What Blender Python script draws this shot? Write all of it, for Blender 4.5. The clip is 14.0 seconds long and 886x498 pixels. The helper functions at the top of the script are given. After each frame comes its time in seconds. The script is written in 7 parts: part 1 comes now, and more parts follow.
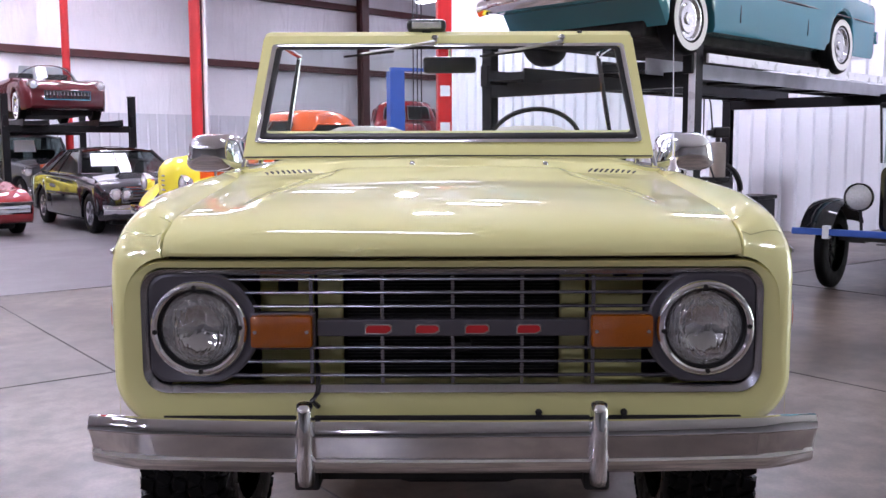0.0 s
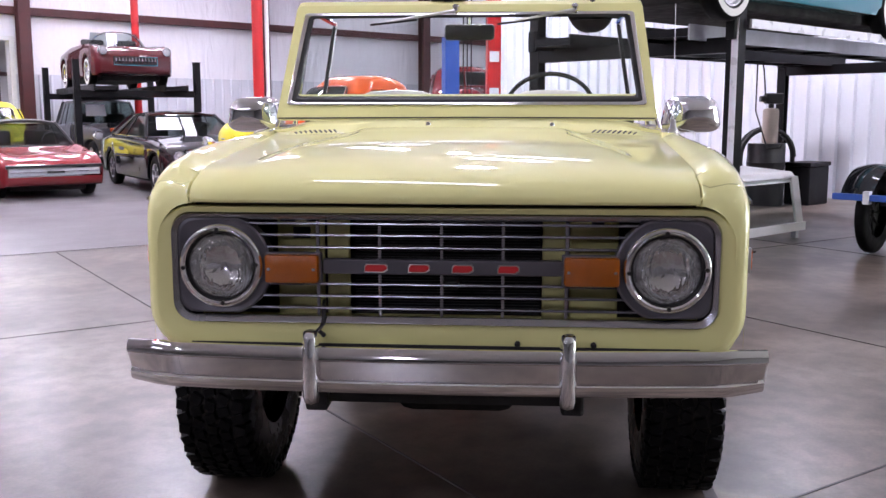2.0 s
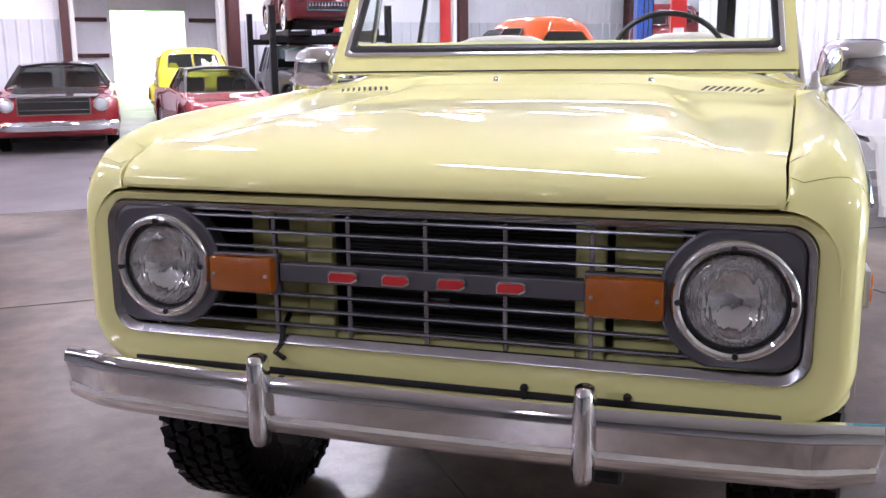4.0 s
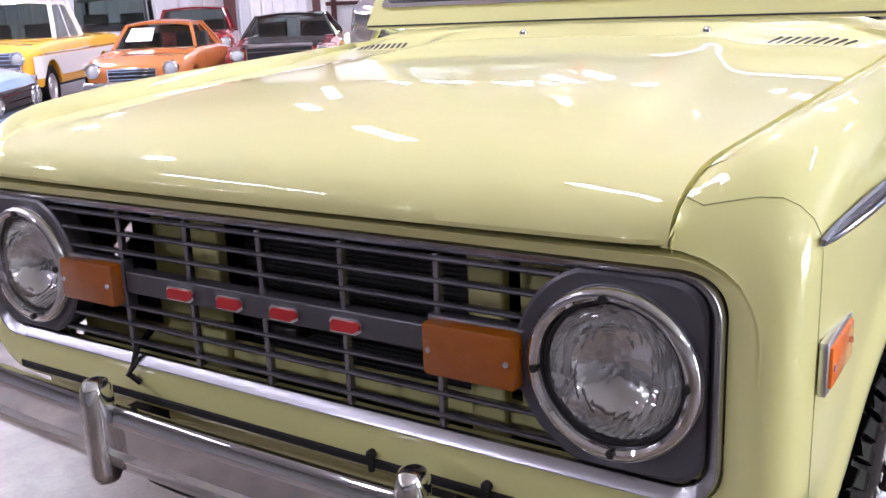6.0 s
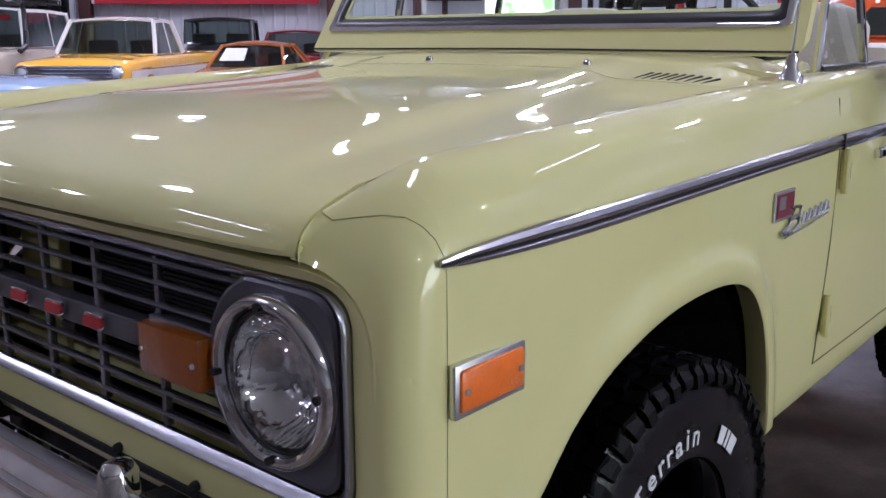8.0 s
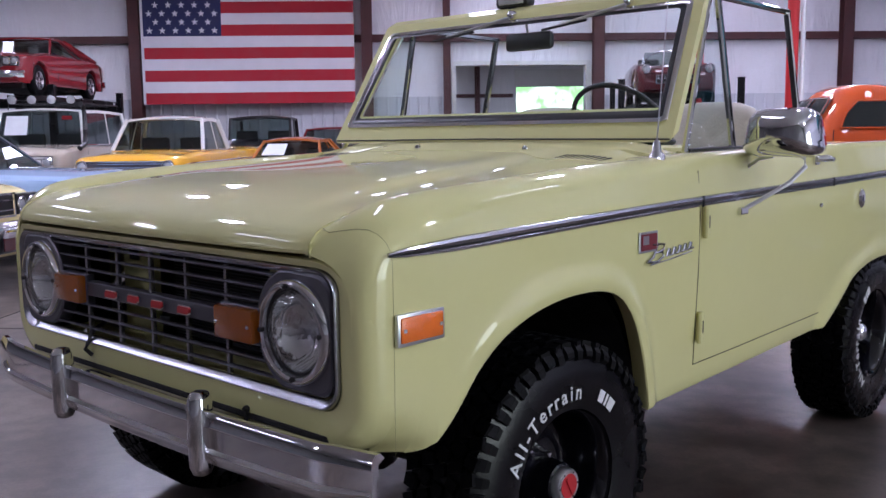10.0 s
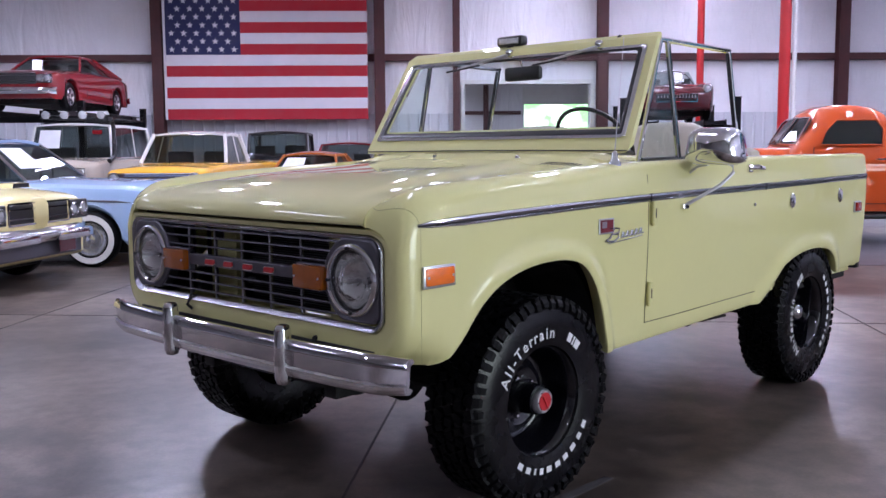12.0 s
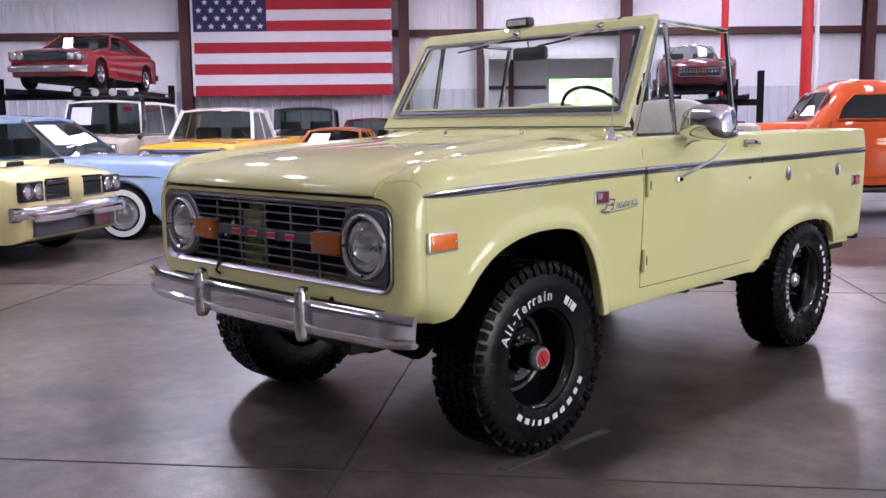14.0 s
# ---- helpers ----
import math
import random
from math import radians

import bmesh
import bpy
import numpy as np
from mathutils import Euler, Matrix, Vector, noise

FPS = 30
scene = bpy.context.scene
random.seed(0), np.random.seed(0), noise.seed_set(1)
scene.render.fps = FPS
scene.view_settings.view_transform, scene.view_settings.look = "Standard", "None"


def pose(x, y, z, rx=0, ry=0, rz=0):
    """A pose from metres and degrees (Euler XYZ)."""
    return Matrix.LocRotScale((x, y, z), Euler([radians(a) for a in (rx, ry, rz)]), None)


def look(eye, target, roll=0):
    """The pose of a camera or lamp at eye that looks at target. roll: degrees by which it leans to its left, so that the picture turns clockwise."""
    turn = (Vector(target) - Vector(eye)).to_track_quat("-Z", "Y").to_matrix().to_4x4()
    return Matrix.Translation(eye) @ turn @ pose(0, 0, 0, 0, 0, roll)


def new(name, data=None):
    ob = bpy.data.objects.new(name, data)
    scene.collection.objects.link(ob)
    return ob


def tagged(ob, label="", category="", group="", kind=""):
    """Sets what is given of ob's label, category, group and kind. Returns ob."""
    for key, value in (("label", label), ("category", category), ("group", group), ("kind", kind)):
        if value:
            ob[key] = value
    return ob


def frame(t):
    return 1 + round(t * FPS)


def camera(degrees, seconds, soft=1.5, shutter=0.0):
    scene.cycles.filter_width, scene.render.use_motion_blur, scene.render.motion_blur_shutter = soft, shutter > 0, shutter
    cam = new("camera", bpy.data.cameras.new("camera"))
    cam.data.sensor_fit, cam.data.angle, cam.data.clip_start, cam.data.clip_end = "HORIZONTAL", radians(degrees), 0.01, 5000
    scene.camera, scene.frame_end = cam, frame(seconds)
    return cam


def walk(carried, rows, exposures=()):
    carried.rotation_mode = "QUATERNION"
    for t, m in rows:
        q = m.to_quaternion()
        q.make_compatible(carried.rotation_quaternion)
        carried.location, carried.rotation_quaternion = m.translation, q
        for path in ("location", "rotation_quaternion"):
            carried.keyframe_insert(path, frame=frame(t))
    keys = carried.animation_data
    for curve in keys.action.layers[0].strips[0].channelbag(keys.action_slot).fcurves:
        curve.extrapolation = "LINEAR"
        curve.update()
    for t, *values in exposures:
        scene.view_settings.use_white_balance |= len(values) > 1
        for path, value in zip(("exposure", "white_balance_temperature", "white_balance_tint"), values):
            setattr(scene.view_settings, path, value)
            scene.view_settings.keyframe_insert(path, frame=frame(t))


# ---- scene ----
cam = camera(50.6, 14.0)
PATH = [
    (0, (-0.007, -2.37, 1.372), (-0.019, -0.382, 1.157), -0.2),
    (0.5, (0.058, -2.546, 1.373), (-0.063, -0.563, 1.144), 0.3),
    (1, (0.126, -2.698, 1.368), (-0.061, -0.724, 1.112), 0.1),
    (1.5, (0.164, -2.743, 1.366), (0.012, -0.767, 1.095), -0.5),
    (2, (0.208, -2.676, 1.354), (0.06, -0.702, 1.069), 0.0),
    (2.5, (0.288, -2.494, 1.361), (0.033, -0.535, 1.045), -0.2),
    (3, (0.387, -2.299, 1.385), (0.022, -0.361, 1.048), -0.1),
    (3.2, (0.437, -2.217, 1.388), (0.033, -0.289, 1.039), -0.2),
    (5.3, (0.971, -1.34, 1.415), (0.028, 0.351, 0.915), -0.4),
    (5.5, (1.027, -1.261, 1.422), (0.029, 0.396, 0.915), -0.5),
    (6, (1.116, -1.097, 1.402), (0.041, 0.511, 0.894), -2.5),
    (6.5, (1.206, -0.914, 1.395), (0.093, 0.668, 0.888), -1.2),
    (7, (1.295, -0.809, 1.385), (0.139, 0.746, 0.891), -2.1),
    (7.5, (1.463, -0.751, 1.385), (0.26, 0.774, 0.908), 0.0),
    (7.7, (1.521, -0.753, 1.379), (0.289, 0.751, 0.911), 0.2),
    (9.8, (2.266, -1.26, 1.357), (0.919, 0.197, 1.102), -0.2),
    (10, (2.342, -1.334, 1.364), (0.998, 0.126, 1.119), -0.7),
    (10.5, (2.515, -1.551, 1.361), (1.188, -0.069, 1.149), -0.8),
    (11, (2.688, -1.731, 1.36), (1.357, -0.25, 1.171), -0.4),
    (11.5, (2.86, -1.899, 1.354), (1.507, -0.439, 1.168), -0.4),
    (12, (2.997, -2.065, 1.346), (1.637, -0.613, 1.135), -0.4),
    (12.5, (3.108, -2.186, 1.351), (1.749, -0.736, 1.128), -1.2),
    (13, (3.197, -2.218, 1.355), (1.848, -0.756, 1.146), -0.3),
    (13.5, (3.259, -2.231, 1.352), (1.899, -0.78, 1.138), -0.1),
    (14, (3.268, -2.233, 1.354), (1.871, -0.825, 1.091), -0.6),
]
EXPOSURES = [(0, -0.02, 6500, 9), (1.5, 0.03, 6600, 8), (3, 0.29, 6750, 8), (5.5, 0.42, 6700, 7), (6.5, 0.22, 6600, 8), (7.5, -0.52, 6150, 10), (10, -0.75, 6000, 11), (11.5, -0.63, 5950, 12), (12.5, -0.34, 6000, 11), (14, -0.28, 6450, 12)]
walk(cam, [(t, look(eye, target, roll)) for t, eye, target, roll in PATH], EXPOSURES)

# ---- light ----
world = bpy.data.worlds.new("world")
scene.world = world
world.use_nodes = True
wn = world.node_tree.nodes
sky = wn.new("ShaderNodeTexSky")
sky.sky_type, sky.sun_disc = "NISHITA", False
sky.sun_elevation, sky.sun_rotation = radians(50), radians(200)
world.node_tree.links.new(sky.outputs[0], wn["Background"].inputs[0])
wn["Background"].inputs[1].default_value = 0.12

# Hall axes: D runs along the flag wall, N points at it.
DX, DY = 0.7026, 0.7116
def hall(d, n, z=0.0):
    return Vector((d * DX - n * DY, d * DY + n * DX, z))
HALL_TURN = math.degrees(math.atan2(DY, DX))
WALL_N, CEIL = 24.2, 6.9

# ---- materials ----
def nodes_of(mat):
    return mat.node_tree.nodes, mat.node_tree.links

def paint(name, color, rough=0.35, metal=0.0, vary=0.06, scale=6.0, bump=0.0, bump_scale=60.0, coat=0.0, spec=0.5, gloss_vary=0.2):
    """Principled surface whose colour and gloss wander at two scales."""
    mat = bpy.data.materials.new(name)
    mat.use_nodes = True
    n, l = nodes_of(mat)
    b = n["Principled BSDF"]
    b.inputs["Roughness"].default_value = rough
    b.inputs["Metallic"].default_value = metal
    b.inputs["Coat Weight"].default_value = coat
    b.inputs["Coat Roughness"].default_value = 0.04
    b.inputs["Specular IOR Level"].default_value = spec
    tc = n.new("ShaderNodeTexCoord")
    big = n.new("ShaderNodeTexNoise"); big.inputs["Scale"].default_value = scale; big.inputs["Detail"].default_value = 5
    small = n.new("ShaderNodeTexNoise"); small.inputs["Scale"].default_value = scale * 14; small.inputs["Detail"].default_value = 3
    l.new(tc.outputs["Object"], big.inputs["Vector"]); l.new(tc.outputs["Object"], small.inputs["Vector"])
    add = n.new("ShaderNodeMath"); add.operation = "ADD"
    half = n.new("ShaderNodeMath"); half.operation = "MULTIPLY"; half.inputs[1].default_value = 0.4
    l.new(small.outputs["Fac"], half.inputs[0]); l.new(big.outputs["Fac"], add.inputs[0]); l.new(half.outputs[0], add.inputs[1])
    ramp = n.new("ShaderNodeMapRange")
    ramp.inputs["From Min"].default_value, ramp.inputs["From Max"].default_value = 0.4, 1.0
    ramp.inputs["To Min"].default_value, ramp.inputs["To Max"].default_value = 1 - vary, 1 + vary
    l.new(add.outputs[0], ramp.inputs["Value"])
    mul = n.new("ShaderNodeVectorMath"); mul.operation = "SCALE"; mul.inputs[0].default_value = color
    l.new(ramp.outputs[0], mul.inputs["Scale"])
    l.new(mul.outputs[0], b.inputs["Base Color"])
    rr = n.new("ShaderNodeMapRange")
    rr.inputs["From Min"].default_value, rr.inputs["From Max"].default_value = 0.3, 0.7
    rr.inputs["To Min"].default_value, rr.inputs["To Max"].default_value = rough * (1 - gloss_vary), min(1, rough * (1 + gloss_vary))
    l.new(big.outputs["Fac"], rr.inputs["Value"]); l.new(rr.outputs[0], b.inputs["Roughness"])
    if bump:
        bn = n.new("ShaderNodeTexNoise"); bn.inputs["Scale"].default_value = bump_scale; bn.inputs["Detail"].default_value = 4
        bu = n.new("ShaderNodeBump"); bu.inputs["Strength"].default_value = bump; bu.inputs["Distance"].default_value = 0.01
        l.new(tc.outputs["Object"], bn.inputs["Vector"]); l.new(bn.outputs["Fac"], bu.inputs["Height"]); l.new(bu.outputs[0], b.inputs["Normal"])
    return mat

def glass(name, tint=(0.9, 0.95, 0.93), gloss=0.06):
    mat = bpy.data.materials.new(name)
    mat.use_nodes = True
    n, l = nodes_of(mat)
    n.remove(n["Principled BSDF"])
    tr = n.new("ShaderNodeBsdfTransparent"); tr.inputs[0].default_value = (*tint, 1)
    gl = n.new("ShaderNodeBsdfGlossy"); gl.inputs["Roughness"].default_value = 0.01
    lw = n.new("ShaderNodeLayerWeight"); lw.inputs[0].default_value = 0.5
    p5 = n.new("ShaderNodeMath"); p5.operation = "POWER"; p5.inputs[1].default_value = 5
    fr = n.new("ShaderNodeMath"); fr.operation = "MULTIPLY_ADD"; fr.inputs[1].default_value = 0.9; fr.inputs[2].default_value = gloss
    l.new(lw.outputs["Facing"], p5.inputs[0]); l.new(p5.outputs[0], fr.inputs[0])
    mx = n.new("ShaderNodeMixShader")
    l.new(fr.outputs[0], mx.inputs[0]); l.new(tr.outputs[0], mx.inputs[1]); l.new(gl.outputs[0], mx.inputs[2])
    l.new(mx.outputs[0], n["Material Output"].inputs[0])
    return mat

def glow(name, color, strength):
    mat = bpy.data.materials.new(name)
    mat.use_nodes = True
    n, l = nodes_of(mat)
    b = n["Principled BSDF"]
    b.inputs["Base Color"].default_value = (0.8, 0.8, 0.8, 1)
    b.inputs["Emission Color"].default_value = (*color, 1)
    b.inputs["Emission Strength"].default_value = strength
    return mat

def enamel(name, color, rough=0.25, vary=0.03):
    mat = paint(name, color, 0.6, 0, vary, 2.0, coat=1.0, spec=0.15, gloss_vary=0.02)
    b = mat.node_tree.nodes["Principled BSDF"]
    b.inputs["Coat IOR"].default_value = 1.62
    b.inputs["Coat Roughness"].default_value = 0.025
    return mat

M_YELLOW = enamel("pale_yellow_enamel", (0.758, 0.731, 0.334), 0.3, 0.02)
M_CHROME = paint("chrome", (0.80, 0.80, 0.83), 0.045, 1.0, 0.05, 9)
M_BRIGHT = paint("bright_trim", (0.70, 0.70, 0.73), 0.33, 1.0, 0.04, 10, gloss_vary=0.08)
M_TRIM = paint("satin_bright_moulding", (0.55, 0.55, 0.58), 0.20, 1.0, 0.03, 8)
M_ARGENT = paint("argent_grey_paint", (0.10, 0.096, 0.112), 0.38, 0.4, 0.08, 12)
M_BLACK = paint("satin_black", (0.012, 0.012, 0.013), 0.35, 0, 0.2, 8)
# black underside; also stands in for shade in slots and behind the grille
M_DARK = paint("sooty_underside_and_shade", (0.012, 0.011, 0.011), 0.8, 0, 0.3, 9, 0.3)
M_RUBBER = paint("tyre_rubber", (0.0025, 0.0025, 0.003), 0.5, 0, 0.2, 10, 0.15, 90, spec=0.12)
M_SIDEWALL = paint("dressed_tyre_sidewall", (0.0025, 0.0025, 0.0035), 0.27, 0, 0.2, 10, 0.06, 120, spec=0.3)
M_LETTER = paint("white_tyre_lettering", (0.75, 0.75, 0.75), 0.6, 0, 0.08, 30)
M_WHITEWALL = paint("whitewall_rubber", (0.72, 0.71, 0.68), 0.55, 0, 0.06, 12)
M_AMBER = paint("amber_lens", (0.33, 0.085, 0.004), 0.14, 0, 0.12, 30, 0.2, 200, coat=0.6)
M_AMBER2 = paint("bright_amber_lens", (0.95, 0.20, 0.02), 0.16, 0, 0.1, 30, 0.2, 160, coat=0.6)
M_REDLENS = paint("red_lens", (0.35, 0.012, 0.01), 0.15, 0, 0.1, 30, coat=0.6)
M_REDLET = paint("red_badge_enamel", (0.50, 0.022, 0.028), 0.37, 0, 0.08, 40)
M_GLASS = glass("clear_glass", (0.84, 0.91, 0.89))
M_CARGLASS = glass("tinted_car_glass", (0.40, 0.46, 0.45))
M_LENS = glass("headlamp_glass", (0.97, 0.97, 0.97))
M_SEAT = paint("oatmeal_vinyl", (0.58, 0.53, 0.45), 0.6, 0, 0.08, 10, 0.3, 90)
M_INTERIOR = paint("dark_cabin_trim", (0.03, 0.03, 0.03), 0.7, 0, 0.2, 8)
M_PAPER = paint("white_window_sticker", (0.8, 0.82, 0.85), 0.6, 0, 0.05, 8)
M_STEEL = paint("dark_red_primer_steel", (0.075, 0.022, 0.022), 0.55, 0, 0.25, 3, 0.1)
M_REDPOLE = paint("red_painted_steel", (0.55, 0.02, 0.022), 0.35, 0, 0.1, 3)
M_BLUE = paint("blue_painted_steel", (0.03, 0.10, 0.42), 0.35, 0, 0.1, 5)
M_LIFT = paint("black_lift_steel", (0.005, 0.005, 0.006), 0.42, 0, 0.3, 4, 0.1, spec=0.18)
M_GALV = paint("bright_galvanised_edge", (0.80, 0.80, 0.84), 0.3, 0.15, 0.12, 6)
M_LIFTGREY = paint("worn_lift_edge", (0.40, 0.41, 0.45), 0.35, 0.2, 0.2, 6)
M_LINER = paint("white_ribbed_liner", (0.66, 0.67, 0.71), 0.38, 0, 0.05, 1.5)
M_WHITE = paint("white_paint", (0.78, 0.78, 0.76), 0.4, 0, 0.05, 4)

def insulation():
    """White vinyl faced insulation, wrinkled and quilted between the girts."""
    mat = paint("white_vinyl_insulation", (0.86, 0.85, 0.88), 0.42, 0, 0.05, 0.9)
    n, l = nodes_of(mat)
    tc = n.new("ShaderNodeTexCoord")
    mp = n.new("ShaderNodeMapping"); mp.inputs["Scale"].default_value = (1.6, 1.6, 0.35)
    a = n.new("ShaderNodeTexNoise"); a.inputs["Scale"].default_value = 1.6; a.inputs["Detail"].default_value = 6; a.inputs["Distortion"].default_value = 0.6
    l.new(tc.outputs["Object"], mp.inputs[0]); l.new(mp.outputs[0], a.inputs["Vector"])
    bu = n.new("ShaderNodeBump"); bu.inputs["Strength"].default_value = 0.7; bu.inputs["Distance"].default_value = 0.12
    l.new(a.outputs["Fac"], bu.inputs["Height"]); l.new(bu.outputs[0], n["Principled BSDF"].inputs["Normal"])
    return mat
M_INSUL = insulation()
# grey chosen for the unseen walls to cut the fill light
M_DIMWALL = paint("unseen_dim_wall", (0.27, 0.26, 0.27), 0.5, 0, 0.12, 0.8)

def concrete(name, base, rough, stain=0.25):
    """Sealed floor: cloudy tone, fine speckle, tyre scuffs, uneven gloss."""
    mat = bpy.data.materials.new(name)
    mat.use_nodes = True
    n, l = nodes_of(mat)
    b = n["Principled BSDF"]
    b.inputs["Specular IOR Level"].default_value = 0.26
    tc = n.new("ShaderNodeTexCoord")
    def nz(scale, detail, dist=0.0):
        t = n.new("ShaderNodeTexNoise"); t.inputs["Scale"].default_value = scale; t.inputs["Detail"].default_value = detail; t.inputs["Distortion"].default_value = dist
        l.new(tc.outputs["Object"], t.inputs["Vector"])
        return t.outputs["Fac"]
    def rng(src, a, c, lo, hi):
        m = n.new("ShaderNodeMapRange"); m.interpolation_type = "SMOOTHSTEP"
        for k, v in zip(("From Min", "From Max", "To Min", "To Max"), (a, c, lo, hi)):
            m.inputs[k].default_value = v
        l.new(src, m.inputs["Value"])
        return m.outputs[0]
    def mul(p, q):
        m = n.new("ShaderNodeMath"); m.operation = "MULTIPLY"; l.new(p, m.inputs[0]); l.new(q, m.inputs[1])
        return m.outputs[0]
    cloud = rng(nz(0.5, 4), 0.36, 0.64, 1 - stain * 0.8, 1 + stain * 0.6)
    patch = rng(nz(2.1, 8), 0.36, 0.66, 1 + stain * 0.5, 1 - stain * 0.6)
    spill = rng(nz(1.1, 9, 0.5), 0.53, 0.68, 1.0, 1 - stain * 1.15)
    grime = rng(nz(9, 7), 0.38, 0.66, 1 + stain * 0.2, 1 - stain * 0.5)
    speck = rng(nz(60, 3), 0.35, 0.65, 0.92, 1.08)
    v = mul(mul(mul(cloud, patch), mul(spill, grime)), speck)
    sc = n.new("ShaderNodeVectorMath"); sc.operation = "SCALE"; sc.inputs[0].default_value = base
    l.new(v, sc.inputs["Scale"]); l.new(sc.outputs[0], b.inputs["Base Color"])
    l.new(rng(nz(0.8, 1), 0.1, 0.9, rough * 0.96, rough * 1.2), b.inputs["Roughness"])
    return mat
M_FLOOR = concrete("sealed_concrete", (0.118, 0.094, 0.078), 0.29, 0.46)
M_AISLE = concrete("grey_coated_concrete", (0.125, 0.113, 0.120), 0.34, 0.14)
M_JOINT = paint("dark_joint_filler", (0.06, 0.055, 0.055), 0.8, 0, 0.3, 9)

# ---- mesh helpers ----
def mesh(name, verts, faces, mat, parent=None, label="", smooth=False, sharp=35):
    me = bpy.data.meshes.new(name)
    me.from_pydata([tuple(v) for v in verts], [], faces)
    bm = bmesh.new(); bm.from_mesh(me)
    bmesh.ops.recalc_face_normals(bm, faces=bm.faces)
    bm.to_mesh(me); bm.free()
    if smooth:
        me.polygons.foreach_set("use_smooth", [True] * len(me.polygons))
        me.set_sharp_from_angle(angle=radians(sharp))
    me.materials.append(mat)
    ob = new(name, me)
    if parent:
        ob.parent = parent
    if label:
        ob["label"] = label
    return ob

def thing(name, label, category, m=None, group="", kind=""):
    ob = new(name)
    if m is not None:
        ob.matrix_world = m
    return tagged(ob, label, category, group, kind)

class Geo:
    """Gathers boxes, tubes and sheets into one mesh."""
    def __init__(self):
        self.v, self.f = [], []
    def add(self, verts, faces):
        o = len(self.v)
        self.v += [Vector(p) for p in verts]
        self.f += [tuple(i + o for i in q) for q in faces]
        return self
    def box(self, x0, x1, y0, y1, z0, z1, m=None, bev=0.0):
        if bev:
            bm = bmesh.new()
            bmesh.ops.create_cube(bm, size=1)
            for v in bm.verts:
                v.co = Vector(((x0 + x1) / 2 + v.co.x * (x1 - x0), (y0 + y1) / 2 + v.co.y * (y1 - y0), (z0 + z1) / 2 + v.co.z * (z1 - z0)))
            bmesh.ops.bevel(bm, geom=bm.edges[:], offset=bev, segments=2, affect="EDGES", profile=0.5)
            bm.verts.index_update()
            vs, fs = [v.co.copy() for v in bm.verts], [[v.index for v in f.verts] for f in bm.faces]
            bm.free()
        else:
            vs = [Vector(p) for p in ((x0, y0, z0), (x1, y0, z0), (x1, y1, z0), (x0, y1, z0), (x0, y0, z1), (x1, y0, z1), (x1, y1, z1), (x0, y1, z1))]
            fs = [(0, 3, 2, 1), (4, 5, 6, 7), (0, 1, 5, 4), (1, 2, 6, 5), (2, 3, 7, 6), (3, 0, 4, 7)]
        if m is not None:
            vs = [m @ p for p in vs]
        return self.add(vs, fs)
    def tube(self, pts, r, seg=8, cap=True):
        pts = [Vector(p) for p in pts]
        rings = []
        up = Vector((0.123, 0.31, 0.94))
        for i, p in enumerate(pts):
            t = (pts[min(i + 1, len(pts) - 1)] - pts[max(i - 1, 0)]).normalized()
            a = t.cross(up)
            a = a.normalized() if a.length > 1e-4 else t.orthogonal().normalized()
            b = t.cross(a)
            rr = r[i] if isinstance(r, (list, tuple)) else r
            rings.append([p + (a * math.cos(k * 2 * math.pi / seg) + b * math.sin(k * 2 * math.pi / seg)) * rr for k in range(seg)])
        return self.loft(rings, True, cap)
    def loft(self, rings, closed=True, cap=True):
        n = len(rings[0])
        vs = [p for r in rings for p in r]
        fs = []
        for i in range(len(rings) - 1):
            for k in range(n if closed else n - 1):
                a, b = i * n + k, i * n + (k + 1) % n
                fs.append((a, b, b + n, a + n))
        if cap and closed:
            fs.append(tuple(range(n - 1, -1, -1)))
            fs.append(tuple(range((len(rings) - 1) * n, len(rings) * n)))
        return self.add(vs, fs)
    def lathe(self, prof, seg=32, axis="x", c=(0, 0, 0), cap=False):
        """prof: (along, radius) pairs, turned about the axis through c."""
        rings = []
        for a, r in prof:
            ring = []
            for k in range(seg):
                t = k * 2 * math.pi / seg
                u, w = r * math.cos(t), r * math.sin(t)
                p = {"x": (a, u, w), "y": (u, a, w), "z": (u, w, a)}[axis]
                ring.append(Vector(p) + Vector(c))
            rings.append(ring)
        return self.loft(rings, True, cap)
    def prism(self, outline, axis, a, b, m=None):
        """outline: 2D points in the two other axes, from a to b along the axis."""
        def p3(u, w, s):
            q = Vector({"x": (s, u, w), "y": (u, s, w), "z": (u, w, s)}[axis])
            return m @ q if m is not None else q
        return self.loft([[p3(u, w, a) for u, w in outline], [p3(u, w, b) for u, w in outline]])
    def put(self, name, mat, parent=None, label="", smooth=False, sharp=35):
        return mesh(name, self.v, self.f, mat, parent, label, smooth, sharp)

def rounded(w, h, r, seg=5, cx=0.0, cy=0.0):
    """Corner-rounded rectangle, anticlockwise."""
    pts = []
    for sx, sy, a0 in ((1, 1, 0), (-1, 1, 90), (-1, -1, 180), (1, -1, 270)):
        for k in range(seg + 1):
            a = radians(a0 + 90 * k / seg)
            pts.append((cx + sx * (w / 2 - r) + r * math.cos(a), cy + sy * (h / 2 - r) + r * math.sin(a)))
    return pts

def setting(ob, label, category):
    return tagged(ob, label, category, kind="structure")

# ---- the hall ----
HM = pose(0, 0, 0, 0, 0, HALL_TURN)   # local x = D, local y = N
def hall_mesh(g, name, mat, label, category, smooth=False):
    ob = g.put(name, mat, None, "", smooth)
    ob.matrix_world = HM
    return setting(ob, label, category)

